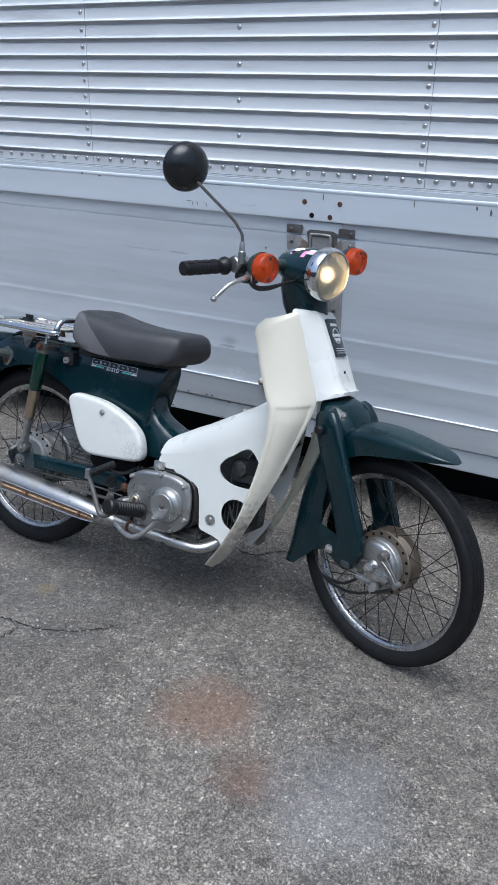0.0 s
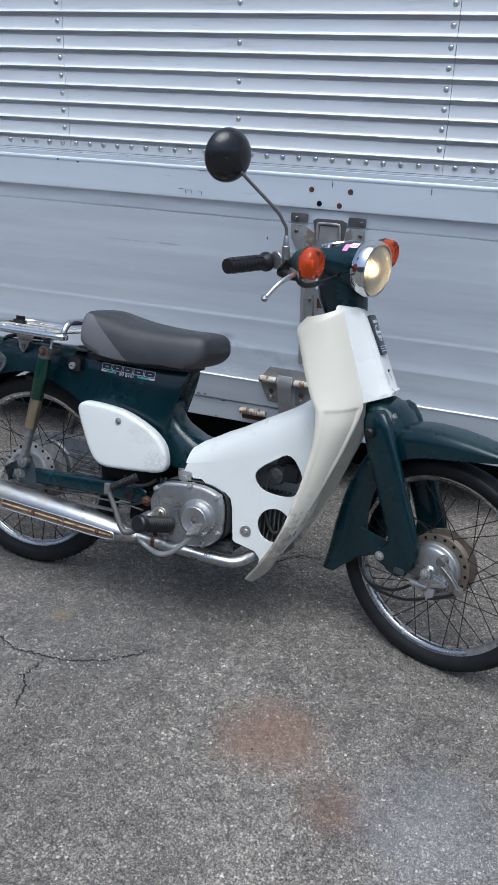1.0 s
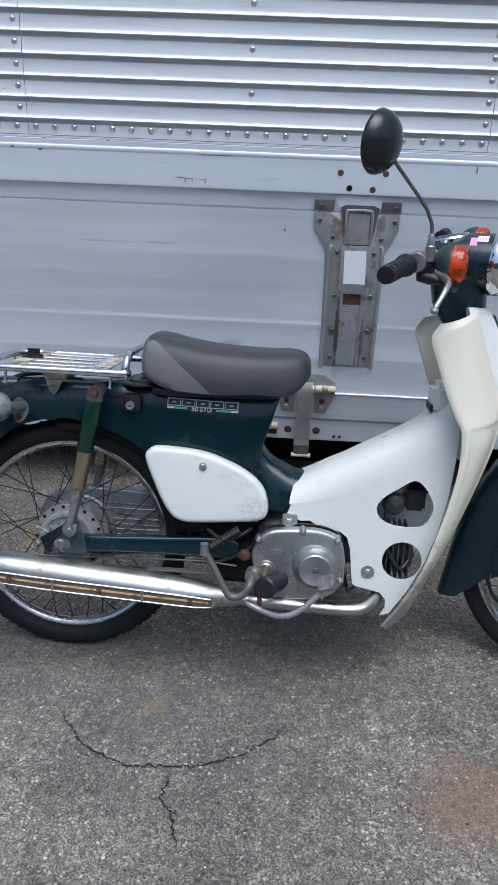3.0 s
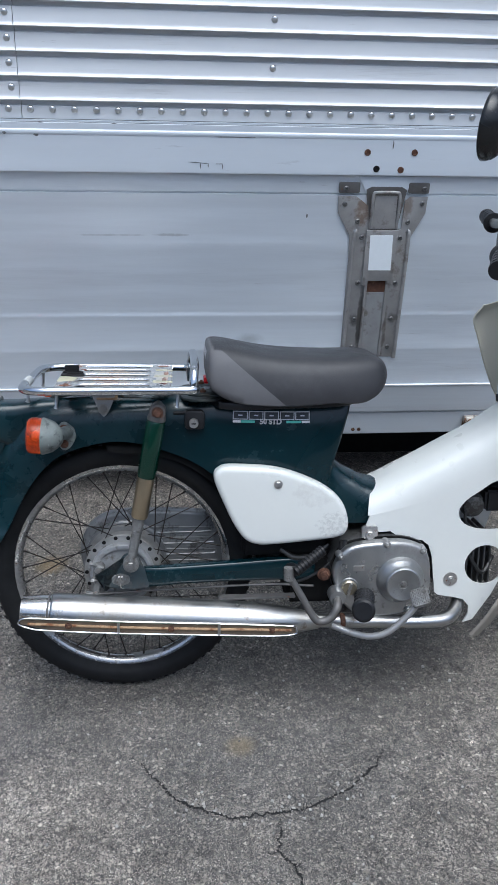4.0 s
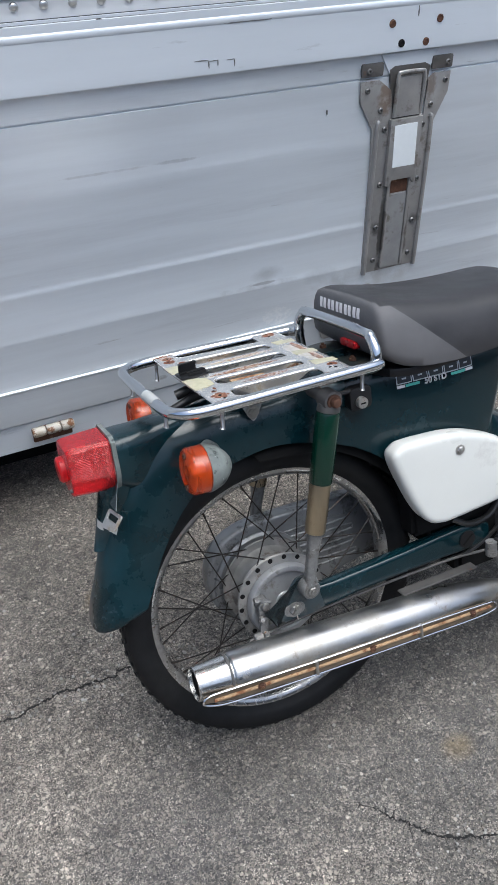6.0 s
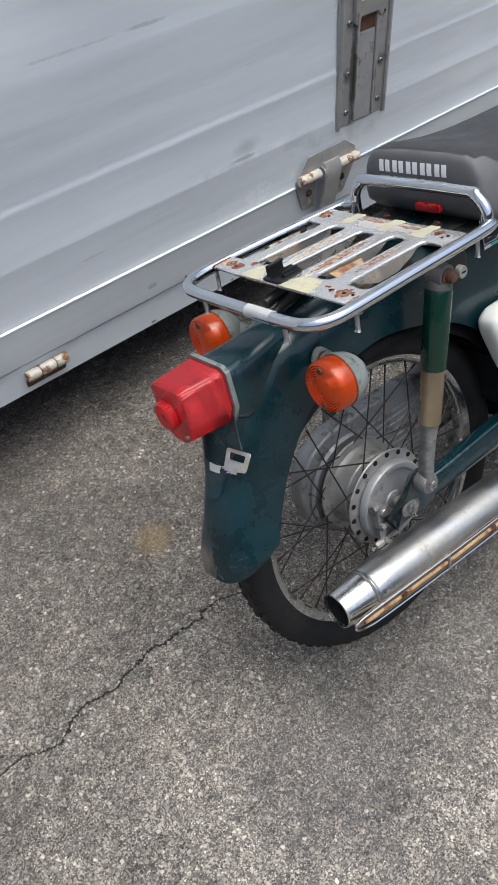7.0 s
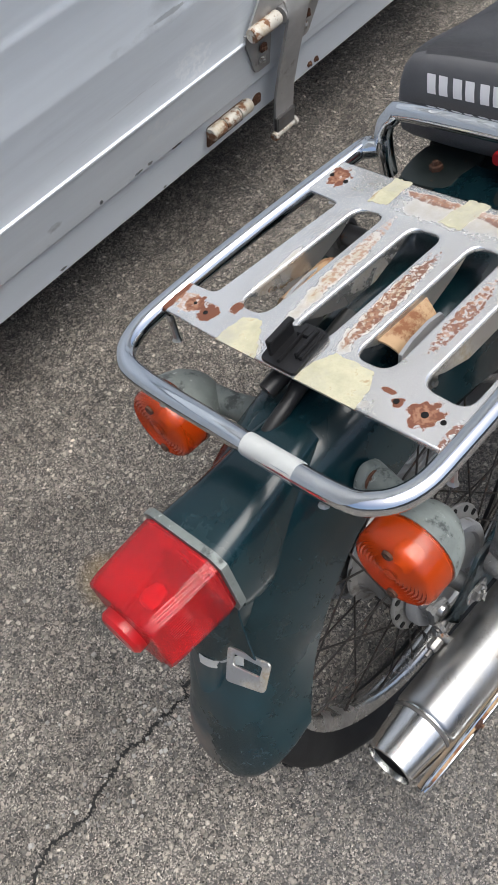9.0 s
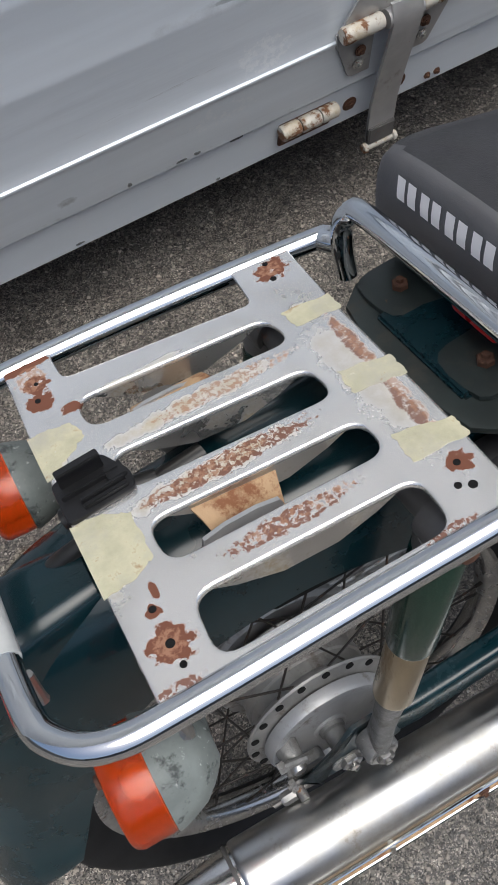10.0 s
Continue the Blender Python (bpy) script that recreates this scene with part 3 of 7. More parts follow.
board = [(-0.045, 0.2945), (0.006, 0.2945), (0.008, 0.2975), (0.008, 0.376), (0.0085, 0.381), (0.0105, 0.384), (0.0103, 0.3870), (0.0078, 0.3892), (0.0042, 0.400), (0.0036, 0.44), (0.0034, 0.494), (0.0037, 0.500), (0.0027, 0.503), (0.0026, 0.594), (0.0029, 0.600), (0.0018, 0.603), (0.0012, 0.612), (0.0, 0.68), (0.0003, 0.785), (0.0006, 0.794), (0.0003, 0.80), (0.0, 0.806), (-0.0005, 0.86), (0.0, 0.9215), (-0.0045, 0.9225), (-0.0045, 0.9255), (0.0, 0.9265), (0.0, 0.972), (-0.045, 0.972)]
strip("side_board", board, M_BOARD, label="streaked brushed aluminium side board")
strip("lower_rail", [(-0.06, 0.212), (-0.004, 0.212), (0.0, 0.216), (0.0, 0.286), (-0.006, 0.2915), (-0.06, 0.2915)], M_RAIL, label="pale blue-grey lower rail")
part("box_body", box(X0, X1, WALL + 0.041, 4.75, 0.33, TOP - 0.01), M_BOARD, truck)
part("roof_panel", box(X0, X1, WALL - 0.01, 4.77, TOP, TOP + 0.05, 0.015), M_RAIL, truck)
# added black beam: stands for the darkness in the gap under the truck
part("support_beam", box(X0 + 0.4, X1 - 0.4, 2.78, 2.99, -0.002, 0.226), M_UNDER, truck, "added black beam, stands for the dark under the truck")
part("underframe", box(X0 + 0.1, X1 - 0.1, WALL + 0.10, 4.7, 0.225, 0.329), M_UNDER, truck, "black underframe")

# rivets
bm = lathe([(0.0082, 0.0), (0.0080, -0.0015), (0.0066, -0.0035), (0.0038, -0.0048), (0.0, -0.0052)], 12, "y")
rivet = part("rivet", bm, M_RIVET, truck, "", 60, pose(-2.099, WALL, 1.112))
place = [(-2.099 + 0.0508 * i, 1.112) for i in range(-24, 46) if i]
for xs in (-2.138, -0.928):
    place += [(xs, 1.1585 + PITCH * i) for i in range(13)]
for xs in (-3.35, 0.28):
    place += [(xs, 1.1585 + PITCH * i) for i in range(9)]
for xs in (-1.532, -0.322, -2.74):
    place += [(xs, 1.211 + 2 * PITCH * i) for i in range(6)]
base = rivet.data
base.transform(pose(2.099, -WALL, -1.112))
rivet.matrix_local = pose(-2.099, WALL, 1.112)
for x, z in place:
    again("rivet", rivet, truck, pose(x, WALL, z))

# bolt holes in the upper rail
def hole(x, z, mat):
    bm = lathe([(0.0082, 0.0), (0.0080, -0.0012), (0.0055, -0.0022), (0.0045, -0.0012), (0.0, -0.0010)], 14, "y")
    part("bolt_hole", bm, mat, truck, "rusty bolt hole", m=pose(x, WALL - 0.0115, z))


hole(-1.289, 1.027, M_RUSTY), hole(-1.170, 1.028, M_RUSTY), hole(-1.263, 0.988, M_UNDER), hole(-1.201, 0.986, M_RUSTY)

# the latch of the side board
latch = part("latch", prism([(-1.352, 0.919), (-1.350, 0.877), (-1.315, 0.818), (-1.312, 0.76), (-1.310, 0.474), (-1.150, 0.474), (-1.150, 0.76), (-1.151, 0.815), (-1.120, 0.877), (-1.119, 0.919), (-1.165, 0.919), (-1.178, 0.908), (-1.180, 0.835), (-1.262, 0.835), (-1.272, 0.895), (-1.305, 0.919)], WALL - 0.005, WALL - 0.0012, "y", 0.0015), M_STEEL, truck, "galvanised steel latch plate")
for a, b in ((-1.352, -1.298), (-1.172, -1.118)):
    part("ear", prism(rounded2(a, b, 0.927, 0.954, 0.004), WALL - 0.006, WALL - 0.001, "y", 0.001), M_STEEL_DARK, latch, "grimy steel ear")
part("notch_plate", prism([(-1.305, 0.969), (-1.278, 0.925), (-1.262, 0.905), (-1.20, 0.905), (-1.178, 0.93), (-1.157, 0.969)], WALL - 0.0035, WALL - 0.0008, "y"), M_RAIL, latch)
part("recess", prism([(-1.281, 0.936), (-1.268, 0.943), (-1.19, 0.943), (-1.176, 0.936), (-1.186, 0.87), (-1.192, 0.83), (-1.262, 0.83), (-1.272, 0.88)], WALL - 0.0048, WALL - 0.001, "y"), M_STEEL_DARK, latch)
bm = tube([(-1.262, WALL - 0.008, 0.838), (-1.264, WALL - 0.014, 0.90), (-1.263, WALL - 0.014, 0.926), (-1.254, WALL - 0.014, 0.931), (-1.206, WALL - 0.014, 0.931), (-1.196, WALL - 0.014, 0.926), (-1.194, WALL - 0.014, 0.90), (-1.194, WALL - 0.008, 0.838)], 0.0042, 8, steps=4)
part("handle_loop", bm, M_STEEL, latch)
part("tongue", prism([(-1.260, 0.838), (-1.258, 0.922), (-1.200, 0.922), (-1.198, 0.838)], WALL - 0.012, WALL - 0.005, "y", 0.002), M_STEEL, latch)
part("lever", prism([(-1.272, 0.835), (-1.272, 0.688), (-1.264, 0.684), (-1.258, 0.692), (-1.256, 0.699), (-1.204, 0.699), (-1.202, 0.692), (-1.196, 0.686), (-1.189, 0.690), (-1.188, 0.835)], WALL - 0.016, WALL - 0.005, "y", 0.002), M_STEEL, latch)
part("label_plate", prism([(-1.262, 0.822), (-1.2585, 0.729), (-1.198, 0.729), (-1.202, 0.823)], WALL - 0.0172, WALL - 0.0161, "y"), M_LABEL, latch, "blank white label")
for a in (-1.259, -1.201):
    part("link_bar", box(a - 0.004, a + 0.004, WALL - 0.013, WALL - 0.005, 0.482, 0.70, 0.001), M_STEEL, latch)
part("slide", box(-1.255, -1.205, WALL - 0.010, WALL - 0.005, 0.480, 0.665, 0.0015), M_PANEL, latch)
part("slot_end", box(-1.255, -1.205, WALL - 0.0075, WALL - 0.0045, 0.666, 0.697), M_RUSTY, latch)
for a in (-1.303, -1.157):
    part("bead", tube([(a, WALL - 0.003, 0.476), (a, WALL - 0.006, 0.50), (a, WALL - 0.006, 0.80), (a + (0.006 if a < -1.23 else -0.006), WALL - 0.003, 0.83)], 0.0055, 8), M_STEEL, latch)
bm = lathe([(0.0066, 0.0), (0.0064, -0.0022), (0.0046, -0.0038), (0.0027, -0.0036), (0.0024, -0.0008), (0.0, -0.0008)], 12, "y")
pop = part("pop_rivet", bm, M_POP, latch, "", 60)
spots_ = [(-1.334, 0.939), (-1.131, 0.939), (-1.334, 0.9), (-1.132, 0.902), (-1.297, 0.856), (-1.164, 0.854), (-1.282, 0.814), (-1.18, 0.813), (-1.281, 0.69), (-1.178, 0.69), (-1.28, 0.587), (-1.177, 0.588), (-1.279, 0.504), (-1.178, 0.505)]
pop.matrix_local = pose(spots_[0][0], WALL - 0.006, spots_[0][1])
for x, z in spots_[1:]:
    again("pop_rivet", pop, latch, pose(x, WALL - 0.005, z))


def strap_hinge(x):
    """The big hinge with its strap over the lower rail; x is the strap's middle."""
    h = part("strap_hinge", prism([(x - 0.093, 0.402), (x - 0.060, 0.449), (x + 0.055, 0.449), (x + 0.090, 0.425), (x + 0.090, 0.400)], WALL - 0.016, WALL - 0.0125, "y", 0.001), M_STEEL, truck, "galvanised strap hinge")
    for s in (-1, 1):
        part("leaf", prism([(x + s * 0.093, 0.400), (x + s * 0.090, 0.378), (x + s * 0.067, 0.322), (x + s * 0.060, 0.318), (x + s * 0.031, 0.318), (x + s * 0.031, 0.400)][::s], WALL - 0.0125, WALL - 0.0085, "y", 0.001), M_STEEL, h)
        part("barrel", lathe([(0.0, 0.0), (0.0105, 0.0), (0.0115, 0.002), (0.0115, 0.058), (0.0105, 0.060), (0.0, 0.060)], 16, "x", (x - 0.092 if s < 0 else x + 0.030, WALL - 0.024, 0.405)), M_BARREL, h, "flaking white barrel")
        b = None
        for z in (0.361, 0.338):
            b = part("bolt", bolt_mesh(0.0065, 0.004, 0.0085), M_BOLT if z < 0.35 else M_RUSTY, h, m=pose(x + s * 0.053, WALL - 0.0125, z))
    bm = loft([[(x + u, WALL - d, z) for u, d in ((-0.0235, a), (0.0235, a), (0.0235, a + 0.005), (-0.0235, a + 0.005))] for z, a in ((0.427, 0.026), (0.415, 0.032), (0.40, 0.034), (0.375, 0.030), (0.31, 0.024), (0.25, 0.022), (0.19, 0.024), (0.170, 0.028))])
    part("strap", bm, M_STEEL, h)
    part("centre_barrel", lathe([(0.0, -0.027), (0.0125, -0.027), (0.0125, 0.027), (0.0, 0.027)], 16, "x", (x, WALL - 0.026, 0.405)), M_STEEL, h)
    part("pin", lathe([(0.0, -0.030), (0.0075, -0.030), (0.0085, -0.024), (0.0055, -0.022), (0.0055, 0.022), (0.0085, 0.024), (0.0075, 0.030), (0.0, 0.030)], 12, "x", (x, WALL - 0.030, 0.172)), M_BARREL, h, "flaking pin")
    part("strap_fold", box(x - 0.0235, x + 0.0235, WALL - 0.034, WALL - 0.024, 0.178, 0.208, 0.002), M_STEEL_DARK, h)
    for s in (-1, 1):
        part("bolt", bolt_mesh(0.0085, 0.005, 0.012), M_RUSTY, h, m=pose(x + s * 0.044, WALL, 0.248))


strap_hinge(-1.345)


def pin_hinge(x):
    h = part("pin_hinge", prism(rounded2(x - 0.045, x + 0.045, 0.230, 0.272, 0.004), WALL - 0.003, WALL, "y", 0.0008), M_RUSTY, truck, "rusty little hinge")
    for a, b in ((-0.047, -0.017), (-0.015, 0.017), (0.019, 0.047)):
        part("barrel", lathe([(0.0, a), (0.0105, a), (0.0125, a + 0.003), (0.0125, b - 0.003), (0.0105, b), (0.0, b)], 14, "x", (x, WALL - 0.012, 0.265)), M_BARREL, h, "flaking white barrel")


for x in (-2.105, -1.468, -0.868):
    pin_hinge(x)
for x in (-1.245, -1.227):
    part("bolt", bolt_mesh(0.006, 0.003), M_RUSTY, truck, m=pose(x, WALL, 0.230))

# dents and scuffs on the rails
rng = random.Random(5)
for x, z, w, h in ((-1.62, 1.0585, 0.10, 0.003), (-1.715, 0.9985, 0.030, 0.0016), (-1.690, 0.9965, 0.022, 0.0015), (-1.702, 0.990, 0.0028, 0.012), (-1.683, 0.991, 0.002, 0.010), (-1.655, 0.9955, 0.018, 0.0013), (-1.648, 0.988, 0.002, 0.012), (-2.09, 1.057, 0.012, 0.007), (-1.226, 1.047, 0.003, 0.018), (-0.935, 1.047, 0.004, 0.022), (-0.71, 1.04, 0.006, 0.02), (-1.429, 0.868, 0.004, 0.010), (-1.672, 0.303, 0.016, 0.004), (-1.648, 0.3035, 0.010, 0.005), (-1.751, 0.303, 0.007, 0.007), (-1.836, 0.224, 0.014, 0.004), (-1.613, 0.221, 0.006, 0.004), (-1.582, 0.286, 0.02, 0.003), (-0.751, 1.05, 0.006, 0.014), (-1.906, 1.084, 0.012, 0.003), (-2.162, 1.061, 0.010, 0.006), (-2.078, 1.085, 0.010, 0.003)):
    pts = [(x + w * (0.5 * math.cos(a) + rng.uniform(-0.1, 0.1)), z + h * (0.5 * math.sin(a) + rng.uniform(-0.15, 0.15))) for a in np.linspace(0, 2 * math.pi, 13)[:-1]]
    d = 0.0006 if z < 0.292 else 0.0083 if z < 0.378 else 0.0003 if z < 0.9 else 0.0117 if z < 1.06 else 0.0166 if z < 1.067 else 0.0092
    part("scuff", prism(pts, WALL - d - 0.0006, WALL - d + 0.0005, "y"), M_SCUFF, truck)


# fittings follow the side as it stands back
for ob in truck.children_recursive:
    if ob.type != "MESH" or ob.name.split(".")[0] in ("corrugated_panel", "upper_rail", "seam_strip", "capping_strip", "side_board", "lower_rail", "box_body", "roof_panel", "support_beam", "underframe", "rivet"):
        continue
    if ob.name.split(".")[0] == "pop_rivet":
        ob.location.y += lean(ob.location.z)
        continue
    for v in ob.data.vertices:
        v.co.y += lean(v.co.z)


# ---- the motorcycle, built upright: x ahead, y to its left, z up from the rear tyre's foot ----
LEAN, HEAD, ORIGIN = 14.4, -0.8, (-1.894, 1.761, 0.0)
moto = tagged(new("motorcycle"), "dark green and white step-through motorcycle, worn, beside the truck", "motorcycle")
moto.matrix_world = pose(*ORIGIN) @ pose(0, 0, 0, 0, 0, HEAD) @ pose(0, 0, 0, -LEAN, 0, 0)
RAKE, STEER = 26.5, -20.0
AXIS_FOOT = Vector((1.255, 0, 0))
STEERED = Matrix.Translation(AXIS_FOOT) @ Matrix.Rotation(radians(STEER), 4, Vector((-math.sin(radians(RAKE)), 0, math.cos(radians(RAKE))))) @ Matrix.Translation(-AXIS_FOOT)
REAR, FRONT = Vector((0, 0, 0.2716)), Vector((1.18, 0, 0.2716))
I4 = Matrix.Identity(4)
REAR_SET = Matrix.Translation((-0.002, 0.004, 0.0055))
FRONT_SET = STEERED @ Matrix.Translation(FRONT + Vector((0.010, -0.001, 0))) @ pose(0, 0, 0, -1.2, 0, -1.0) @ Matrix.Translation(-FRONT)


def channel(stations, n=9, edge=0.35, bm=None, soft=None):
    """A skin of inverted-U sections: (spine x, z), (edge x, z), half-width."""
    rings = []
    for (ox, oz), (ix, iz), w in stations:
        if soft:
            edge = soft(ox)
        ring = []
        for i in range(n * 2 + 1):
            a = math.pi * i / (2 * n)
            c, s = math.cos(a), math.sin(a)
            y = w * math.copysign(abs(c) ** edge, c)
            f = abs(s) ** edge
            ring.append((ix + (ox - ix) * f, -y, iz + (oz - iz) * f))
        rings.append(ring)
    return loft(rings, False, False, bm)


def refine(stations, steps=4):
    flat = [(*a, *b, w) for a, b, w in stations]
    out = []
    cols = list(zip(*flat))
    pts = [curve([(v, 0, 0) for v in c], steps) for c in cols]
    for i in range(len(pts[0])):
        v = [p[i].x for p in pts]
        out.append(((v[0], v[1]), (v[2], v[3]), v[4]))
    return out


# -- wheels
def wheel(name, centre, m, front):
    """Rim with tyre, hub and laced spokes."""
    c = tuple(centre)
    rim = part(name, lathe([(0.2315, -0.0165), (0.2325, -0.0150), (0.2300, -0.0135), (0.2255, -0.0120), (0.2220, -0.0095), (0.2185, -0.0060), (0.2175, 0.0), (0.2185, 0.0060), (0.2220, 0.0095), (0.2255, 0.0120), (0.2300, 0.0135), (0.2325, 0.0150), (0.2315, 0.0165), (0.2255, 0.0158), (0.2190, 0.0120), (0.2150, 0.0075), (0.2140, 0.0), (0.2150, -0.0075), (0.2190, -0.0120), (0.2255, -0.0158)], 64, "y", c, closed=True), M_RIM, moto, "spoked wheel with a dull rim", m=m)
    if front:
        tread = []
        for y in np.linspace(-0.021, 0.021, 8):
            r = 0.2722 - 10.5 * y * y
            tread += [(r - 0.0022, y - 0.0022), (r, y - 0.0018), (r, y + 0.0018), (r - 0.0022, y + 0.0022)]
    else:
        tread = [(0.2770 - 10.5 * y * y, y) for y in np.linspace(-0.023, 0.023, 12)]
    side = 0.0 if front else 0.003
    prof = [(0.2285, -0.0155), (0.2335, -0.0195), (0.2400, -0.0255), (0.2480, -0.0288), (0.2560 + side, -0.0288), (0.2630 + side, -0.0266)] + tread + [(0.2630 + side, 0.0266), (0.2560 + side, 0.0288), (0.2480, 0.0288), (0.2400, 0.0255), (0.2335, 0.0195), (0.2285, 0.0155)]
    bm = lathe(prof, 72, "y", c, closed=True)
    if not front:
        for i in range(72):
            for s in (-1, 1):
                a = 2 * math.pi * (i + 0.25 * s) / 72
                for k in range(3):
                    aa, y0 = a + 0.010 * k * s, 0.0075 + 0.0055 * k
                    r = 0.2772 - 10.5 * y0 * y0
                    if i % 2 == k % 2:
                        continue
                    b2 = box(-0.004, 0.004, -0.0026, 0.0026, -0.002, 0.0016)
                    b2.transform(Matrix.Translation(centre) @ Matrix.Rotation(-aa, 4, "Y") @ Matrix.Translation((r, s * y0, 0)) @ Matrix.Rotation(radians(90), 4, "Y"))
                    me = bpy.data.meshes.new("block")
                    b2.to_mesh(me)
                    b2.free()
                    bm.from_mesh(me)
                    bpy.data.meshes.remove(me)
    part("tyre", bm, M_RUBBER, rim, "worn black tyre", 40, m)
    # hub with two drilled flanges
    big = 1.12
    near = -0.013 if front else -0.030
    if front:
        prof = [(0.0, -0.040), (0.055, -0.040), (0.0600, -0.022), (0.0640, -0.018), (0.0830, -0.0165), (0.0845, -0.0140), (0.0830, -0.0110), (0.0660, -0.009), (0.0620, -0.004), (0.0600, 0.016), (0.0680, 0.026), (0.0830, 0.028), (0.0845, 0.031), (0.066, 0.034), (0.033, 0.040), (0.0, 0.040)]
    else:
        prof = [(0.0, -0.036), (0.066, -0.036), (0.0690, -0.0340), (0.0805, -0.0330), (0.0820, -0.031), (0.0805, -0.0285), (0.0690, -0.0270), (0.0660, -0.020), (0.0635, -0.018), (0.0635, -0.006), (0.0655, -0.004), (0.0655, 0.004), (0.0635, 0.006), (0.0635, 0.018), (0.0660, 0.022), (0.0690, 0.0270), (0.0805, 0.0285), (0.0820, 0.031), (0.0805, 0.033), (0.060, 0.036), (0.030, 0.040), (0.0, 0.040)]
    part("hub", lathe(prof, 48, "y", c), M_HUB_TAN if front else M_HUB, rim, "grimy aluminium hub", m=m)
    # spoke holes
    hole_ = None
    for i in range(18):
        a = 2 * math.pi * i / 18
        bmh = lathe([(0.0, near - 0.0047), (0.0042, near - 0.0047), (0.0042, near - 0.0025), (0.0, near - 0.0025)], 10, "y")
        mm = m @ Matrix.Translation(centre + big * Vector((0.0675 * math.cos(a), 0, 0.0675 * math.sin(a))))
        if hole_ is None:
            hole_ = part("flange_hole", bmh, M_UNDER, rim)
            hole_.matrix_local = mm
        else:
            bmh.free()
            again("flange_hole", hole_, rim, mm)
    first = None
    for i in range(36):
        side = 1 if i % 2 else -1
        lead = 1 if (i // 2) % 2 else -1
        a = 2 * math.pi * i / 36
        p = Vector((big * 0.0675 * math.cos(a - lead * 0.72), 0.030 if side > 0 else near, big * 0.0675 * math.sin(a - lead * 0.72)))
        q = Vector((0.2165 * math.cos(a), side * 0.004, 0.2165 * math.sin(a)))
        d = q - p
        if first is None:
            ln = d.length
            bms = tube([(0, 0, 0), (0, 0, ln * 0.93)], 0.00125, 6, smooth=False)
            tube([(0, 0, ln * 0.93), (0, 0, ln)], 0.0021, 6, smooth=False, bm=bms)
            first = part("spoke", bms, M_SPOKE, rim)
            first_m = m @ Matrix.Translation(centre + p) @ d.to_track_quat("Z", "Y").to_matrix().to_4x4()
            first.matrix_local = first_m
        else:
            again("spoke", first, rim, m @ Matrix.Translation(centre + p) @ d.to_track_quat("Z", "Y").to_matrix().to_4x4())
    return rim


rear_wheel = wheel("rear_wheel", REAR, REAR_SET, False)
front_wheel = wheel("front_wheel", FRONT, FRONT_SET, True)

# -- pressed steel frame and rear mudguard
rear_guard = [((-0.323, 0.330), (-0.246, 0.360), 0.060), ((-0.321, 0.339), (-0.242, 0.366), 0.0635), ((-0.315, 0.362), (-0.237, 0.376), 0.0625), ((-0.302, 0.398), (-0.227, 0.392), 0.0585), ((-0.283, 0.456), (-0.206, 0.434), 0.055), ((-0.258, 0.528), (-0.183, 0.474), 0.056), ((-0.224, 0.590), (-0.155, 0.510), 0.057), ((-0.180, 0.630), (-0.118, 0.541), 0.058), ((-0.118, 0.648), (-0.06, 0.562), 0.060), ((-0.03, 0.652), (0.0, 0.570), 0.062)]
seat_tube = [((0.06, 0.654), (0.06, 0.560), 0.064), ((0.13, 0.656), (0.14, 0.531), 0.066), ((0.20, 0.658), (0.20, 0.488), 0.069), ((0.27, 0.658), (0.245, 0.425), 0.072), ((0.34, 0.658), (0.31, 0.385), 0.072), ((0.41, 0.658), (0.35, 0.380), 0.067), ((0.460, 0.656), (0.378, 0.380), 0.060)]
neck = [((0.479, 0.645), (0.395, 0.380), 0.055), ((0.462, 0.615), (0.408, 0.381), 0.052), ((0.446, 0.580), (0.420, 0.382), 0.050), ((0.440, 0.548), (0.434, 0.383), 0.050), ((0.446, 0.520), (0.452, 0.384), 0.053), ((0.464, 0.499), (0.474, 0.385), 0.058), ((0.490, 0.484), (0.500, 0.387), 0.063), ((0.53, 0.467), (0.535, 0.39), 0.066), ((0.60, 0.466), (0.60, 0.42), 0.058)]
stations = rear_guard + seat_tube + neck
frame_body = part("frame_body", shell(channel(refine(stations), 10, 0.42, None, lambda x: float(np.interp(x, (-0.30, -0.12, 0.05, 0.2, 0.36, 0.44, 0.5), (0.74, 0.68, 0.5, 0.34, 0.38, 0.55, 0.62)))), 0.0025), M_PAINT, moto, "dark green pressed steel frame and mudguard", 50)
tubing = tube([(0.55, 0, 0.425), (0.70, 0, 0.485), (0.86, 0, 0.60), (0.90, 0, 0.70)], 0.034, 14)
part("main_tube", tubing, M_PAINT, moto, "dark green main tube")
part("inner_guard", shell(channel(refine([((-0.03, 0.562), (-0.02, 0.545), 0.05), ((0.10, 0.556), (0.10, 0.53), 0.05), ((0.20, 0.50), (0.185, 0.48), 0.05), ((0.268, 0.42), (0.25, 0.41), 0.05), ((0.302, 0.33), (0.285, 0.33), 0.05), ((0.305, 0.27), (0.29, 0.27), 0.045)]), 6, 0.5), 0.002), M_UNDER, moto, "black inner mudguard")

from mathutils.bvhtree import BVHTree


def surface_of(*obs):
    verts, polys = [], []
    for o in obs:
        k = len(verts)
        verts += [v.co.copy() for v in o.data.vertices]
        polys += [[i + k for i in p.vertices] for p in o.data.polygons]
    return BVHTree.FromPolygons(verts, polys)


def lay(points, tree, out, lift):
    """Points dropped on a surface along -out and lifted by lift."""
    res = []
    for p in points:
        hit = tree.ray_cast(p + out * 0.06, -out, 0.14)[0]
        res.append((hit if hit else p) + out * lift)
    return res


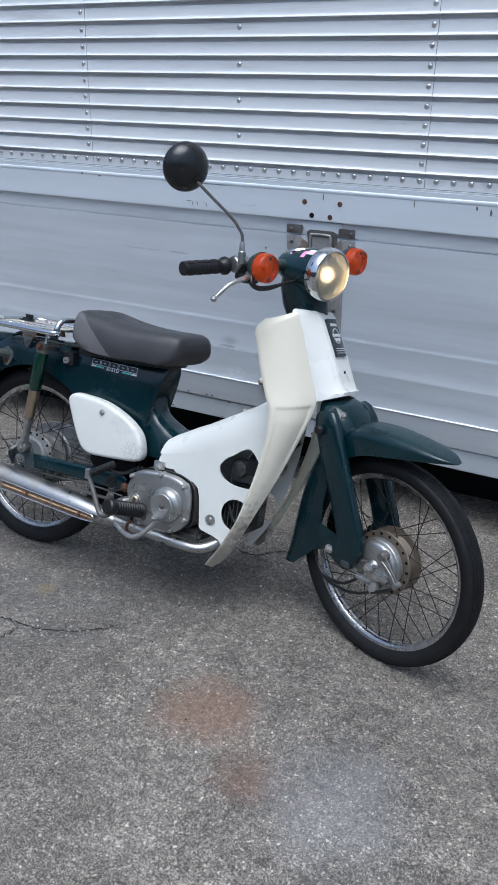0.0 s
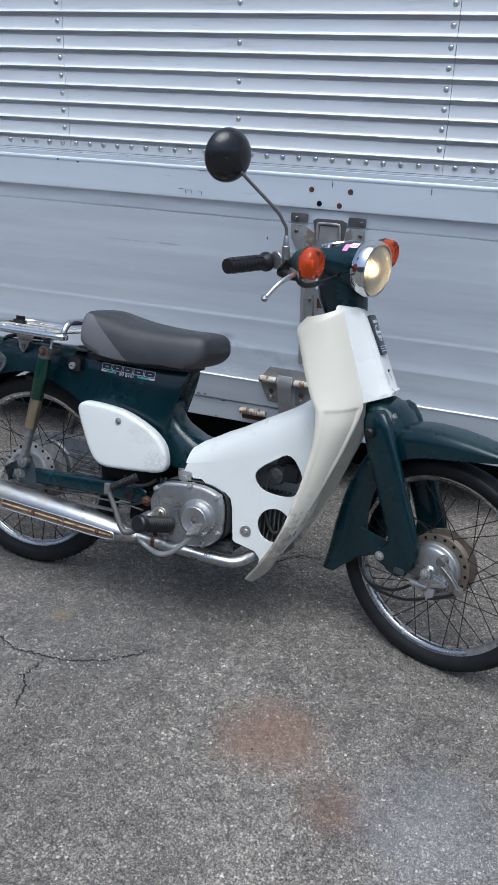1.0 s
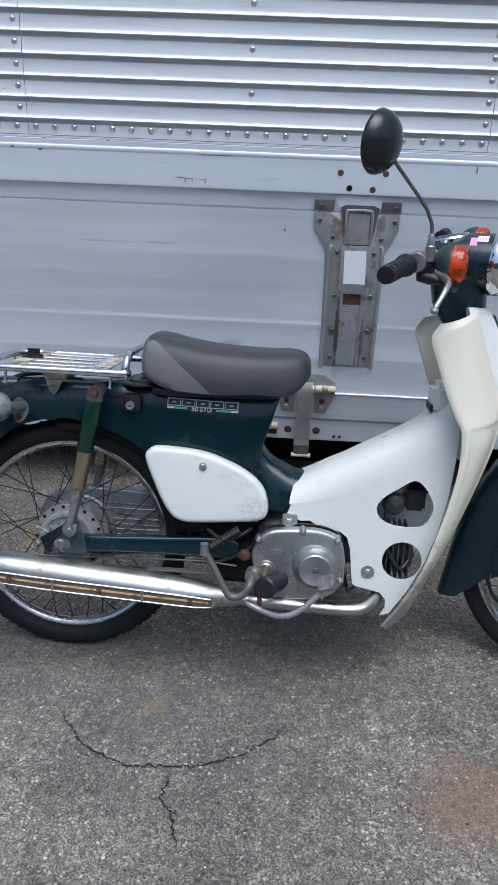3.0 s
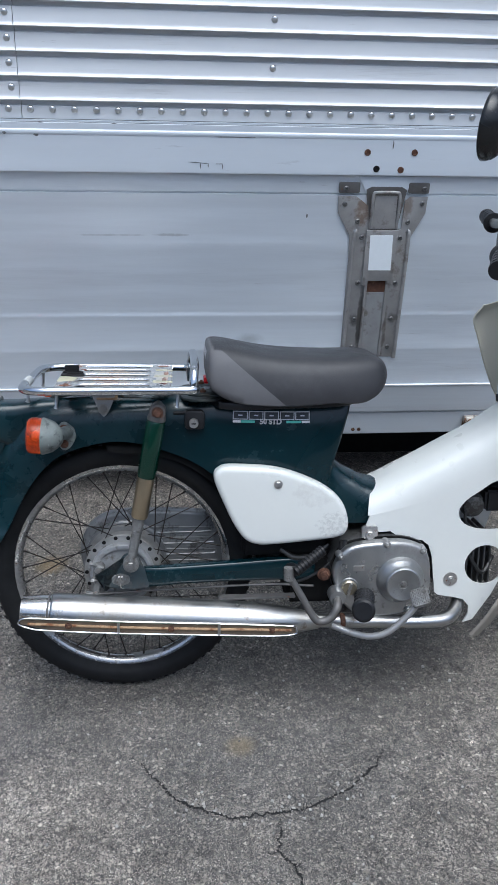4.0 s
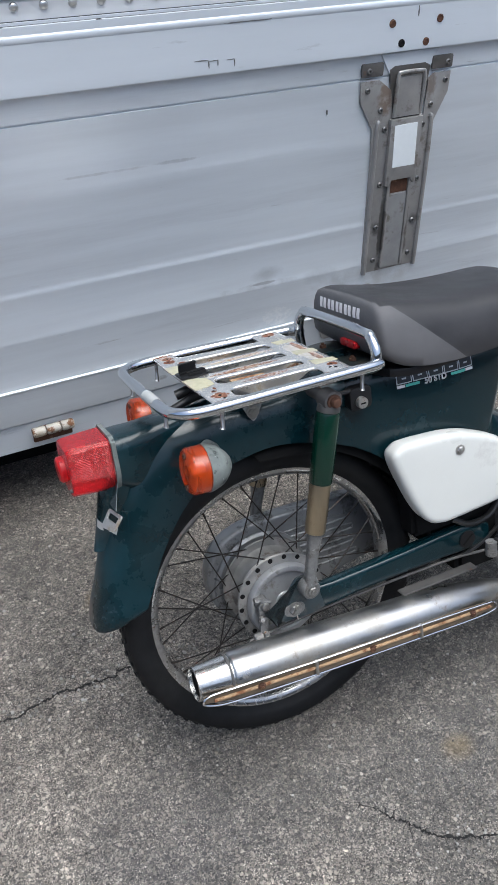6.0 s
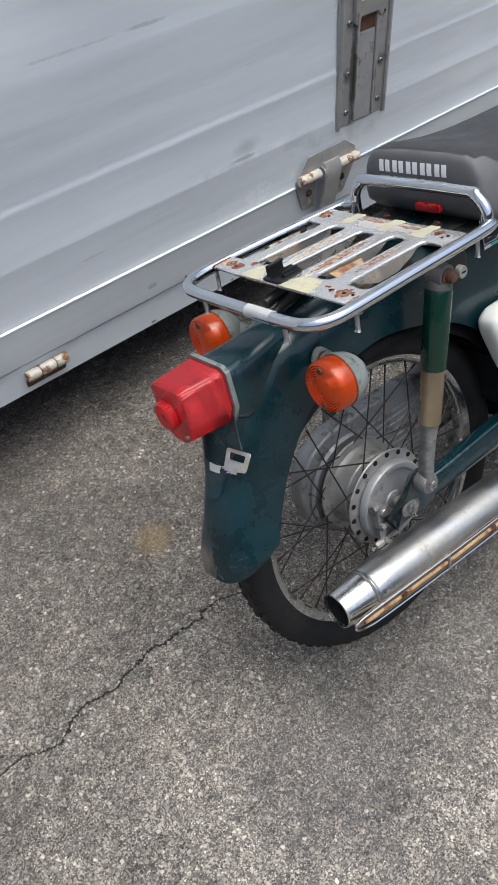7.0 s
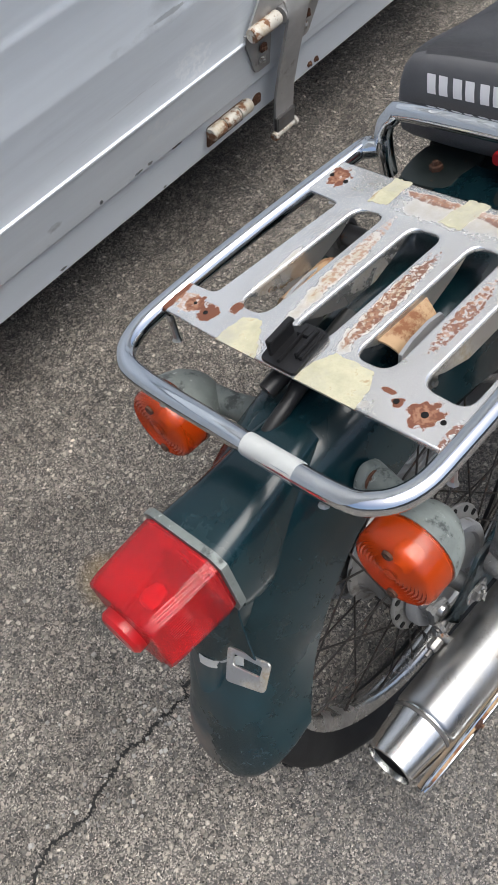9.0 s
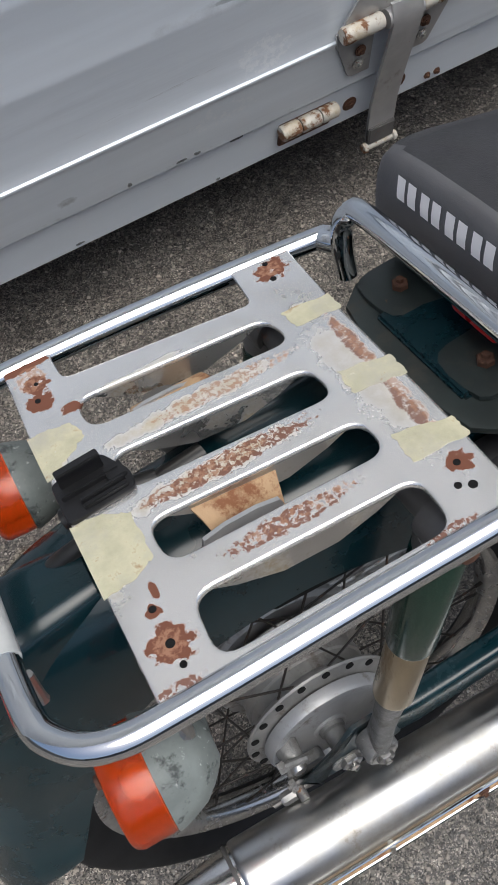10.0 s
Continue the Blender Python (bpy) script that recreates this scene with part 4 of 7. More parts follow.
def print_block(name, mat, parent, tree, at, u, v, out, u0, u1, v0, v1, lift=0.0004, hole=None, m=None, label=""):
    """A thin printed rectangle on a surface, with an optional blank inside."""
    bm = bmesh.new()
    nu, nv = 6, 5
    grid = {}
    for i in range(nu + 1):
        for j in range(nv + 1):
            p = at + u * (u0 + (u1 - u0) * i / nu) + v * (v0 + (v1 - v0) * j / nv)
            grid[i, j] = bm.verts.new(lay([p], tree, out, lift)[0])
    for i in range(nu):
        for j in range(nv):
            if hole and hole[0] <= i < hole[1] and hole[2] <= j < hole[3]:
                continue
            bm.faces.new((grid[i, j], grid[i + 1, j], grid[i + 1, j + 1], grid[i, j + 1]))
    for w in [w for w in bm.verts if not w.link_faces]:
        bm.verts.remove(w)
    return part(name, fix(bm), mat, parent, label, m=m)


# -- seat
def seat_rings():
    prof = [(0.176, 0.742, 0.700, 0.085), (0.180, 0.760, 0.688, 0.104), (0.190, 0.7665, 0.676, 0.112), (0.215, 0.7655, 0.660, 0.116), (0.25, 0.7585, 0.650, 0.118), (0.30, 0.7495, 0.646, 0.119), (0.36, 0.7440, 0.646, 0.118), (0.42, 0.7420, 0.650, 0.115), (0.46, 0.7425, 0.649, 0.112), (0.492, 0.7435, 0.651, 0.106), (0.516, 0.7410, 0.664, 0.098), (0.532, 0.7330, 0.682, 0.086), (0.541, 0.718, 0.698, 0.066)]
    cols = [curve([(v, 0, 0) for v in c], 4) for c in zip(*prof)]
    rings = []
    for i in range(len(cols[0])):
        x, zt, zb, w = (c[i].x for c in cols)
        h = zt - zb
        half = [(0.0, zb), (0.55 * w, zb), (0.90 * w, zb + 0.002), (1.0 * w, zb + 0.06 * h), (1.02 * w, zb + 0.20 * h), (1.0 * w, zb + 0.42 * h), (0.965 * w, zb + 0.64 * h), (0.91 * w, zb + 0.80 * h), (0.83 * w, zb + 0.91 * h), (0.70 * w, zb + 0.965 * h), (0.45 * w, zb + 0.99 * h), (0.0, zt)]
        ring = [(x, -y, z) for y, z in half] + [(x, y, z) for y, z in half[-2:0:-1]]
        rings.append(ring)
    return rings


whole = loft(seat_rings())
# the grey rear panels end on a slanting seam
bmesh.ops.bisect_plane(whole, geom=list(whole.verts) + list(whole.edges) + list(whole.faces), plane_co=(0.174, 0, 0.785), plane_no=Vector((0.145, 0, 0.170)).normalized())
fix(whole)


def split(bm, keep):
    b = bm.copy()
    bmesh.ops.delete(b, geom=[f for f in b.faces if not keep(f)], context="FACES")
    return b


slant = Vector((0.145, 0, 0.170)).normalized()
is_grey = lambda f: (f.calc_center_median() - Vector((0.174, 0, 0.785))).dot(slant) < 0 and abs(f.normal.z) < 0.93
seat = part("seat", split(whole, lambda f: not is_grey(f)), M_SEAT, moto, "dark grey vinyl saddle", 60)
part("rear_panel", split(whole, is_grey), M_SEAT_LIGHT, seat, "lighter grey vinyl panel", 60)
whole.free()
part("seat_pan", prism(smooth2([(0.20, -0.095), (0.20, 0.095), (0.35, 0.100), (0.46, 0.078), (0.49, 0.0), (0.46, -0.078), (0.35, -0.100)]), 0.642, 0.656, "z", 0.003), M_BLACK, seat)
# a maker's mark on the rear, as a plain bar
tree = surface_of(seat, bpy.data.objects["rear_panel"])
for k in range(10):
    y = 0.066 - 0.0262 * (k // 2) - 0.0120 * (k % 2)
    print_block("print_bar", M_PALE, seat, tree, Vector((0.17, 0, 0)), Vector((0, -1, 0)), Vector((0, 0, 1)), Vector((-1, 0, 0)), -y - 0.0045, -y + 0.0042, 0.7345, 0.7515, 0.0005, label="pale printed bar")
part("rear_reflector", prism(rounded2(-0.040, 0.006, 0.682, 0.694, 0.004), 0.172, 0.184, "x", 0.002), M_RED_PLAIN, seat, "red plastic strap end")
part("hinge_bracket", box(0.14, 0.19, -0.05, 0.05, 0.655, 0.664, 0.002), M_PAINT, seat)

# -- side covers
cover_outline = smooth2([(0.189, 0.503), (0.200, 0.522), (0.226, 0.527), (0.309, 0.521), (0.369, 0.503), (0.42, 0.477), (0.452, 0.446), (0.465, 0.407), (0.461, 0.383), (0.443, 0.372), (0.399, 0.366), (0.309, 0.359), (0.277, 0.360), (0.253, 0.371), (0.231, 0.401), (0.206, 0.455)], 5)
for s, nm in ((-1, "side_cover"), (1, "side_cover")):
    cov = part(nm, prism(cover_outline, s * 0.074, s * 0.112, "y", 0.013, 4), M_WHITE, moto, "scuffed white side cover", 50)
    part("screw", bolt_mesh(0.0065, 0.004, 0.009, "y", s), M_BOLT, cov, m=pose(0.318, s * 0.112, 0.490))

# -- printed mark on the frame: bars stand for the maker's name, the size in letters
def text_mesh(name, body, size, mat, parent, m, label=""):
    cu = bpy.data.curves.new(name, "FONT")
    cu.offset = 0.0007
    cu.body, cu.size, cu.extrude, cu.align_x, cu.align_y = body, size, 0.0003, "CENTER", "CENTER"
    tmp = bpy.data.objects.new(name, cu)
    scene.collection.objects.link(tmp)
    me = bpy.data.meshes.new_from_object(tmp)
    bpy.data.objects.remove(tmp)
    bpy.data.curves.remove(cu)
    me.transform(m)
    me.materials.append(mat)
    ob = new(name, me)
    ob.parent = parent
    return tagged(ob, label)


tree = surface_of(frame_body)
out = Vector((0, -1, 0))
MU, MV, MO = Vector((0.9996, 0, -0.028)), Vector((0.028, 0, 0.9996)), Vector((0.308, -0.075, 0.6130))
for k in range(5):
    a = -0.079 + 0.0318 * k
    print_block("print_frame", M_SILVERPRINT, frame_body, tree, MO, MU, MV, out, a, a + 0.0300, -0.0005, 0.0165, 0.0004, label="outlined block of the maker's mark")
    print_block("print_block", M_DARKPRINT, frame_body, tree, MO, MU, MV, out, a + 0.0018, a + 0.0282, 0.0013, 0.0147, 0.0007, (2, 4, 2, 3), label="dark block")
for a, b, mt in ((-0.079, -0.063, M_PALE), (-0.062, -0.034, M_MINT), (0.030, 0.061, M_MINT), (0.062, 0.079, M_PALE)):
    print_block("print_stripe", mt, frame_body, tree, MO, MU, MV, out, a, b, -0.0068, -0.0020, 0.0004)
letters = text_mesh("size_letters", "50 STD", 0.0145, M_PALE, frame_body, Matrix.Translation(MO) @ Matrix(((MU.x, MV.x, out.x, 0), (MU.y, MV.y, out.y, 0), (MU.z, MV.z, out.z, 0), (0, 0, 0, 1))) @ Matrix.Translation((-0.002, -0.0044, 0)), "white letters")
for v in letters.data.vertices:
    v.co = lay([v.co.copy()], tree, out, 0.0005)[0]

# -- rear carrier
RZ = 0.690
loop = [(0.135, 0.122, RZ), (0.0, 0.134, RZ), (-0.10, 0.138, RZ), (-0.140, 0.135, RZ), (-0.164, 0.120, RZ), (-0.173, 0.090, RZ), (-0.175, 0.0, RZ), (-0.175, -0.10, RZ), (-0.166, -0.130, RZ), (-0.142, -0.146, RZ), (-0.10, -0.149, RZ), (0.0, -0.149, RZ), (0.135, -0.149, RZ), (0.150, -0.140, RZ), (0.153, -0.132, RZ)]
rack = part("rear_carrier", tube([(0.150, 0.098, RZ), (0.140, 0.116, RZ)] + loop, 0.0085, 14, steps=5), M_CHROME, moto, "chrome tube carrier with a rusty pressed top")
part("grab_bar", tube([(0.148, 0.100, 0.665), (0.146, 0.100, 0.69), (0.148, 0.100, 0.708), (0.150, 0.090, 0.723), (0.153, 0.068, 0.729), (0.153, -0.100, 0.729), (0.151, -0.124, 0.724), (0.150, -0.138, 0.708), (0.148, -0.140, 0.692), (0.147, -0.140, 0.684)], 0.0085, 14, steps=5), M_CHROME, rack, "chrome grab bar")


def soft_corners(quad, r, n=5):
    """A polygon with each corner rounded off."""
    out, k = [], len(quad)
    for i in range(k):
        a, b, c = (Vector((*quad[(i + d) % k], 0)) for d in (-1, 0, 1))
        p, q = b + (a - b).normalized() * r, b + (c - b).normalized() * r
        for s in range(n + 1):
            t = s / n
            v = p * (1 - t) ** 2 + b * 2 * t * (1 - t) + q * t * t
            out.append((v.x, v.y))
    return out


slots = [soft_corners(q, r) for q, r in (([(-0.077, 0.133), (-0.076, 0.1025), (0.062, 0.085), (0.066, 0.125)], 0.007), ([(-0.077, 0.0765), (-0.077, 0.0475), (0.066, 0.036), (0.063, 0.064)], 0.013), ([(-0.075, 0.018), (-0.075, -0.0125), (0.063, -0.0225), (0.062, 0.0065)], 0.012), ([(-0.076, -0.041), (-0.075, -0.073), (0.064, -0.0775), (0.065, -0.0495)], 0.013), ([(-0.074, -0.0985), (-0.077, -0.138), (0.064, -0.140), (0.067, -0.104)], 0.013))]
plate = part("rack_plate", prism([(-0.111, 0.141), (-0.114, 0.06), (-0.114, -0.075), (-0.114, -0.146), (-0.04, -0.146), (0.09, -0.146), (0.106, -0.140), (0.108, -0.06), (0.108, 0.05), (0.112, 0.128), (0.10, 0.131), (0.0, 0.134), (-0.075, 0.141)], RZ, RZ + 0.0055, "z", 0.0026, 3, slots), M_RACK, rack, "pressed plate, chrome peeling and rusty")
for a, b in (((-0.062, 0.0990), (0.050, 0.0850)), ((-0.064, 0.0765), (0.055, 0.0665)), ((-0.062, 0.0450), (0.057, 0.0360)), ((-0.062, 0.0185), (0.055, 0.0085)), ((-0.060, -0.0145), (0.056, -0.0230)), ((-0.064, -0.0400), (0.055, -0.0475)), ((-0.062, -0.0745), (0.056, -0.0785)), ((-0.062, -0.0980), (0.055, -0.1022))):
    bm = loft([[(a[0] + (b[0] - a[0]) * t, a[1] + (b[1] - a[1]) * t + u, z) for u, z in ((-0.0007, RZ + 0.004), (0.0007, RZ + 0.004), (0.0007, RZ + 0.002 - d), (-0.0007, RZ + 0.002 - d))] for t, d in ((0, 0.001), (0.12, 0.009), (0.35, 0.019), (0.65, 0.019), (0.88, 0.009), (1, 0.001))])
    part("slat_flange", bm, M_FLANGE, rack)
for x, y, r in ((-0.095, 0.133, 0.0026), (-0.094, 0.108, 0.0020), (-0.098, 0.092, 0.0026), (-0.095, -0.094, 0.0028), (-0.095, -0.117, 0.0034), (-0.094, -0.131, 0.0026), (0.090, 0.115, 0.0026), (0.087, 0.097, 0.0028), (0.090, -0.108, 0.0028), (0.081, -0.121, 0.0028), (0.088, -0.125, 0.0034)):
    part("drain_hole", lathe([(0.0, 0.0002), (r * 0.62, 0.0002), (r * 0.70, 0.0005), (r * 0.80, 0.0003), (r * 0.82, -0.0005), (0.0, -0.0005)], 14, "z", (x, y, RZ + 0.0056)), M_UNDER, plate)
# strips of old tape
for pts in ([(-0.1155, 0.064), (-0.100, 0.0635), (-0.086, 0.059), (-0.082, 0.044), (-0.096, 0.034), (-0.1155, 0.022)], [(-0.1155, -0.018), (-0.096, -0.020), (-0.080, -0.029), (-0.081, -0.064), (-0.096, -0.072), (-0.1155, -0.074)], [(0.073, 0.062), (0.1085, 0.059), (0.1085, 0.041), (0.075, 0.044)], [(0.074, -0.008), (0.1085, -0.015), (0.1085, -0.035), (0.073, -0.030)], [(0.072, -0.070), (0.1085, -0.079), (0.1085, -0.096), (0.071, -0.094)]):
    rag = random.Random(len(pts) + int(1000 * pts[0][1]))
    edge_ = []
    for (xa, ya), (xb, yb) in zip(pts, pts[1:] + pts[:1]):
        for s in range(7):
            k = 0.0 if s == 0 or max(abs(xa), abs(xb)) > 0.109 and min(abs(xa), abs(xb)) > 0.109 else 0.0012
            edge_.append((xa + (xb - xa) * s / 7 + rag.uniform(-k, k), ya + (yb - ya) * s / 7 + rag.uniform(-k, k)))
    part("tape_strip", prism(edge_, RZ + 0.0050, RZ + 0.0058, "z"), M_MASKTAPE, rack, "yellowed masking tape")
# a black camera mount stuck on the rear edge
clip = part("clip_mount", prism(soft_corners([(-0.1150, 0.0155), (-0.0790, 0.0210), (-0.0680, -0.0020), (-0.0700, -0.0165), (-0.1150, -0.0190)], 0.005), RZ + 0.0058, RZ + 0.0095, "z", 0.0014), M_BLACK, rack, "black plastic clip mount")
turn = Matrix.Translation((-0.093, 0.0, RZ + 0.0095)) @ Matrix.Rotation(radians(4), 4, "Z")
for name_, x0_, x1_, y0_, y1_, z1_ in (("clip_rail", -0.016, 0.013, 0.0085, 0.0115, 0.0125), ("clip_lip", -0.016, 0.013, 0.0055, 0.0115, 0.0150), ("clip_rail", -0.019, 0.019, -0.0010, 0.0010, 0.0040), ("clip_rail", -0.010, 0.019, -0.0115, -0.0085, 0.0060), ("clip_ridge", -0.010, 0.019, -0.0150, -0.0115, 0.0035), ("clip_tongue", 0.010, 0.022, -0.0070, 0.0050, 0.0030)):
    part(name_, box(x0_, x1_, y0_, y1_, -0.0005 if name_ != "clip_lip" else 0.0118, z1_, 0.0007), M_BLACK, clip, m=turn)
for x, y in ((-0.165, 0.085), (-0.108, 0.130), (-0.168, -0.085), (-0.106, -0.146), (0.120, -0.146), (0.10, 0.128)):
    part("cord_hook", tube([(x, y, RZ - 0.004), (x - 0.002, y, RZ - 0.030), (x - 0.003, y, RZ - 0.033)], [0.0030, 0.0030, 0.0045], 8, smooth=False), M_CHROME_WORN, rack)
# brackets down to the frame
for y in (0.052, -0.064):
    bm = prism(smooth2([(-0.052, 0.686), (-0.045, 0.655), (-0.032, 0.626), (-0.022, 0.626), (-0.008, 0.655), (-0.002, 0.686)], 3), y - 0.0015, y + 0.0015, "y")
    part("carrier_bracket", bm, M_PANEL, rack, "worn plated bracket")
    part("bolt", bolt_mesh(0.0075, 0.005, 0.0105), M_BOLT, rack, m=pose(-0.028, -0.0665, 0.638))
for yc in (0.060, -0.050):
    rings = []
    for t in np.linspace(0, 1, 9):
        y = yc + (0.034 if yc > 0 else -0.034) * (t - 0.5)
        z = 0.688 - 0.030 * t + 0.010 * math.sin(math.pi * t)
        rings.append([(-0.052 + 0.012 * t, y, z), (0.010 - 0.010 * t, y, z), (0.010 - 0.010 * t, y, z - 0.002), (-0.052 + 0.012 * t, y, z - 0.002)])
    stay = part("stay", loft(rings), M_RUST_TAN, rack, "rusty tan stay")
    if yc > 0:
        part("stay_hole", lathe([(0.0, 0.0), (0.0115, 0.0), (0.0120, 0.0012), (0.0, 0.0012)], 20, "z"), M_STEEL_DARK, stay, m=Matrix.Translation((-0.026, yc, 0.6808)) @ pose(0, 0, 0, -24 if yc > 0 else 24, 0, 0))
# seat brackets with rusty bolts
for y, yb in ((0.063, 0.063), (-0.034, -0.034)):
    br = part("seat_bracket", prism(smooth2([(0.148, y - 0.022), (0.146, y + 0.020), (0.170, y + 0.030), (0.205, y + 0.024), (0.205, y - 0.028), (0.172, y - 0.026)], 3), 0.660, 0.6645, "z", 0.0015), M_DIRTY, moto, "grimy pressed seat bracket")
    part("bracket_bolt", bolt_mesh(0.0065, 0.005, 0.0, "z", 1), M_RUSTY, br, m=pose(0.170, yb, 0.6645))
part("under_seat_tray", prism(smooth2([(0.13, 0.075), (0.13, -0.07), (0.20, -0.08), (0.24, 0.0), (0.20, 0.085)], 3), 0.654, 0.660, "z", 0.002), M_DIRTY, moto, "grimy green under-seat tray")

# -- seat lock, keyhole
lock = part("seat_lock", prism(rounded2(0.132, 0.172, 0.598, 0.636, 0.008), -0.084, -0.064, "y", 0.004), M_BLACK, moto, "black seat lock with a metal barrel")
part("lock_barrel", lathe([(0.0, -0.093), (0.0085, -0.093), (0.0095, -0.091), (0.0095, -0.082), (0.0, -0.082)], 18, "y", (0.150, 0, 0.612)), M_BOLT, lock)
part("keyhole", box(0.1455, 0.1545, -0.0936, -0.0930, 0.6108, 0.6132), M_UNDER, lock)
part("latch_tab", tube([(0.110, -0.074, 0.630), (0.135, -0.078, 0.632)], 0.004, 8), M_BLACK, lock)

# -- shock absorbers
for s in (-1, 1):
    y = 0.116 if s > 0 else -0.096
    top, low = Vector((0.080, s * 0.112, 0.642)), Vector((0.020, y, 0.322))
    d = (low - top).normalized()
    q = Matrix.Translation(top) @ d.to_track_quat("Z", "Y").to_matrix().to_4x4()
    sh = part("shock_absorber", lathe([(0.0, 0.016), (0.0150, 0.0165), (0.0178, 0.0185), (0.0188, 0.022), (0.0188, 0.133), (0.0178, 0.136), (0.0, 0.136)], 32, "z"), M_SHOCK, moto, "green shock absorber", m=q)
    part("top_washer", lathe([(0.0, 0.0), (0.0165, 0.006), (0.0180, 0.012), (0.0180, 0.0175), (0.0, 0.0175)], 28, "z"), M_STEEL_DARK, sh, m=q)
    part("lower_tube", lathe([(0.0, 0.134), (0.0165, 0.134), (0.0170, 0.138), (0.0170, 0.219), (0.0162, 0.2225), (0.0135, 0.224), (0.0, 0.226)], 32, "z"), M_SHOCK_TUBE, sh, "tarnished metal tube", m=q)
    rings = []
    for z, w, h in ((0.220, 0.0130, 0.0125), (0.232, 0.0120, 0.0115), (0.250, 0.0108, 0.0100), (0.285, 0.0108, 0.0090), (0.303, 0.0135, 0.0085), (0.318, 0.0145, 0.0085)):
        rings.append([(w * math.copysign(abs(math.cos(a)) ** 0.6, math.cos(a)), h * math.copysign(abs(math.sin(a)) ** 0.6, math.sin(a)), z) for a in np.linspace(0, 2 * math.pi, 21)[:-1]])
    part("fork_end", loft(rings), M_CAST, sh, "rough cast clevis", 50, q)
    part("lower_eye", lathe([(0.0, -0.0115), (0.0150, -0.0115), (0.0165, -0.0095), (0.0165, 0.0095), (0.0150, 0.0115), (0.0, 0.0115)], 28, "y", low), M_CAST, sh)
    part("nut", bolt_mesh(0.0085, 0.006, 0.0125, "y", s), M_DULLBOLT, sh, m=Matrix.Translation(low + Vector((0, s * 0.0115, 0))))
    part("top_eye", lathe([(0.0, -0.011), (0.0105, -0.0115), (0.0115, -0.013), (0.0150, -0.0125), (0.0165, -0.010), (0.0165, 0.012), (0.0, 0.012)], 24, "y", top), M_STEEL_DARK, sh, "grimy top eye")
    part("cap_nut", lathe([(0.0, 0.0), (0.0115, 0.0), (0.0115, 0.0025), (0.0082, 0.0032), (0.0082, 0.0085), (0.0060, 0.0125), (0.0, 0.0140)], 20, "y"), M_RUSTY, sh, "rusty domed cap nut", 40, Matrix.Translation(top + Vector((0, s * 0.0125, 0))) @ (Matrix.Rotation(math.pi, 4, "X") if s < 0 else I4))
    part("top_stud", lathe([(0.0, 0.0), (0.010, 0.0), (0.010, 0.06), (0.0, 0.06)], 14, "y", top - Vector((0, 0.06 if s > 0 else 0, 0))), M_STEEL_DARK, sh)

# -- swing arm
for s in (-1, 1):
    y = 0.094 if s > 0 else -0.069
    rings = []
    for x, zc, h, w in ((0.030, 0.283, 0.017, 0.006), (0.050, 0.281, 0.022, 0.010), (0.075, 0.282, 0.0215, 0.0125), (0.12, 0.285, 0.0205, 0.013), (0.22, 0.289, 0.0215, 0.013), (0.30, 0.292, 0.024, 0.013), (0.36, 0.293, 0.026, 0.013), (0.390, 0.293, 0.024, 0.013), (0.402, 0.292, 0.015, 0.012)):
        rings.append([(x, y + w * math.copysign(abs(math.cos(a)) ** 0.45, math.cos(a)), zc + h * math.copysign(abs(math.sin(a)) ** 0.45, math.sin(a))) for a in np.linspace(0, 2 * math.pi, 25)[:-1]])
    arm = part("swing_arm", loft(rings), M_PAINT, moto, "dark green swing arm", 40)
    lug = soft_corners([(-0.046, 0.274), (-0.040, 0.290), (-0.012, 0.312), (0.006, 0.336), (0.032, 0.336), (0.046, 0.302), (0.056, 0.262), (0.030, 0.258), (-0.026, 0.262), (-0.042, 0.267)], 0.006, 3)
    part("axle_lug", prism(lug, y + s * 0.006, y + s * 0.011, "y", 0.0012), M_LUG, arm, "worn green axle plate")
    part("slot_washer", prism(rounded2(-0.022, 0.016, 0.269, 0.291, 0.010), y + s * 0.011, y + s * 0.0135, "y", 0.0006), M_CAST, arm)
    part("axle_nut", bolt_mesh(0.0110, 0.007, 0.0140, "y", s), M_DULLBOLT, arm, m=pose(-0.003, y + s * 0.0125, 0.280))
    part("split_pin", tube([(-0.003, y + s * 0.021, 0.293), (-0.003, y + s * 0.021, 0.268), (0.003, y + s * 0.018, 0.262)], 0.0011, 6), M_BOLT, arm)
    part("chain_adjuster", tube([(-0.066, y + s * 0.004, 0.275), (-0.020, y + s * 0.004, 0.279)], 0.0035, 8, smooth=False), M_STEEL_DARK, arm)
    part("adjuster_nut", lathe([(0.0, -0.006), (0.0068, -0.006), (0.0068, 0.0), (0.0, 0.0)], 6, "x", (-0.058, y + s * 0.004, 0.2758)), M_DULLBOLT, arm)
    part("pivot_plate", prism(circle2(0.352, 0.292, 0.017, 24), y + s * 0.012, y + s * 0.0155, "y", 0.0015), M_BLACK, arm, "black rubber plug")
    part("plug_slot", box(0.339, 0.365, min(y + s * 0.0154, y + s * 0.0163), max(y + s * 0.0154, y + s * 0.0163), 0.2905, 0.2935), M_UNDER, arm, m=Matrix.Translation((0.352, 0, 0.292)) @ Matrix.Rotation(radians(-40), 4, "Y") @ Matrix.Translation((-0.352, 0, -0.292)))
    part("pivot_bolt", bolt_mesh(0.010, 0.008, 0.014, "y", s), M_RUSTY, arm, m=pose(0.418, s * 0.104, 0.290))
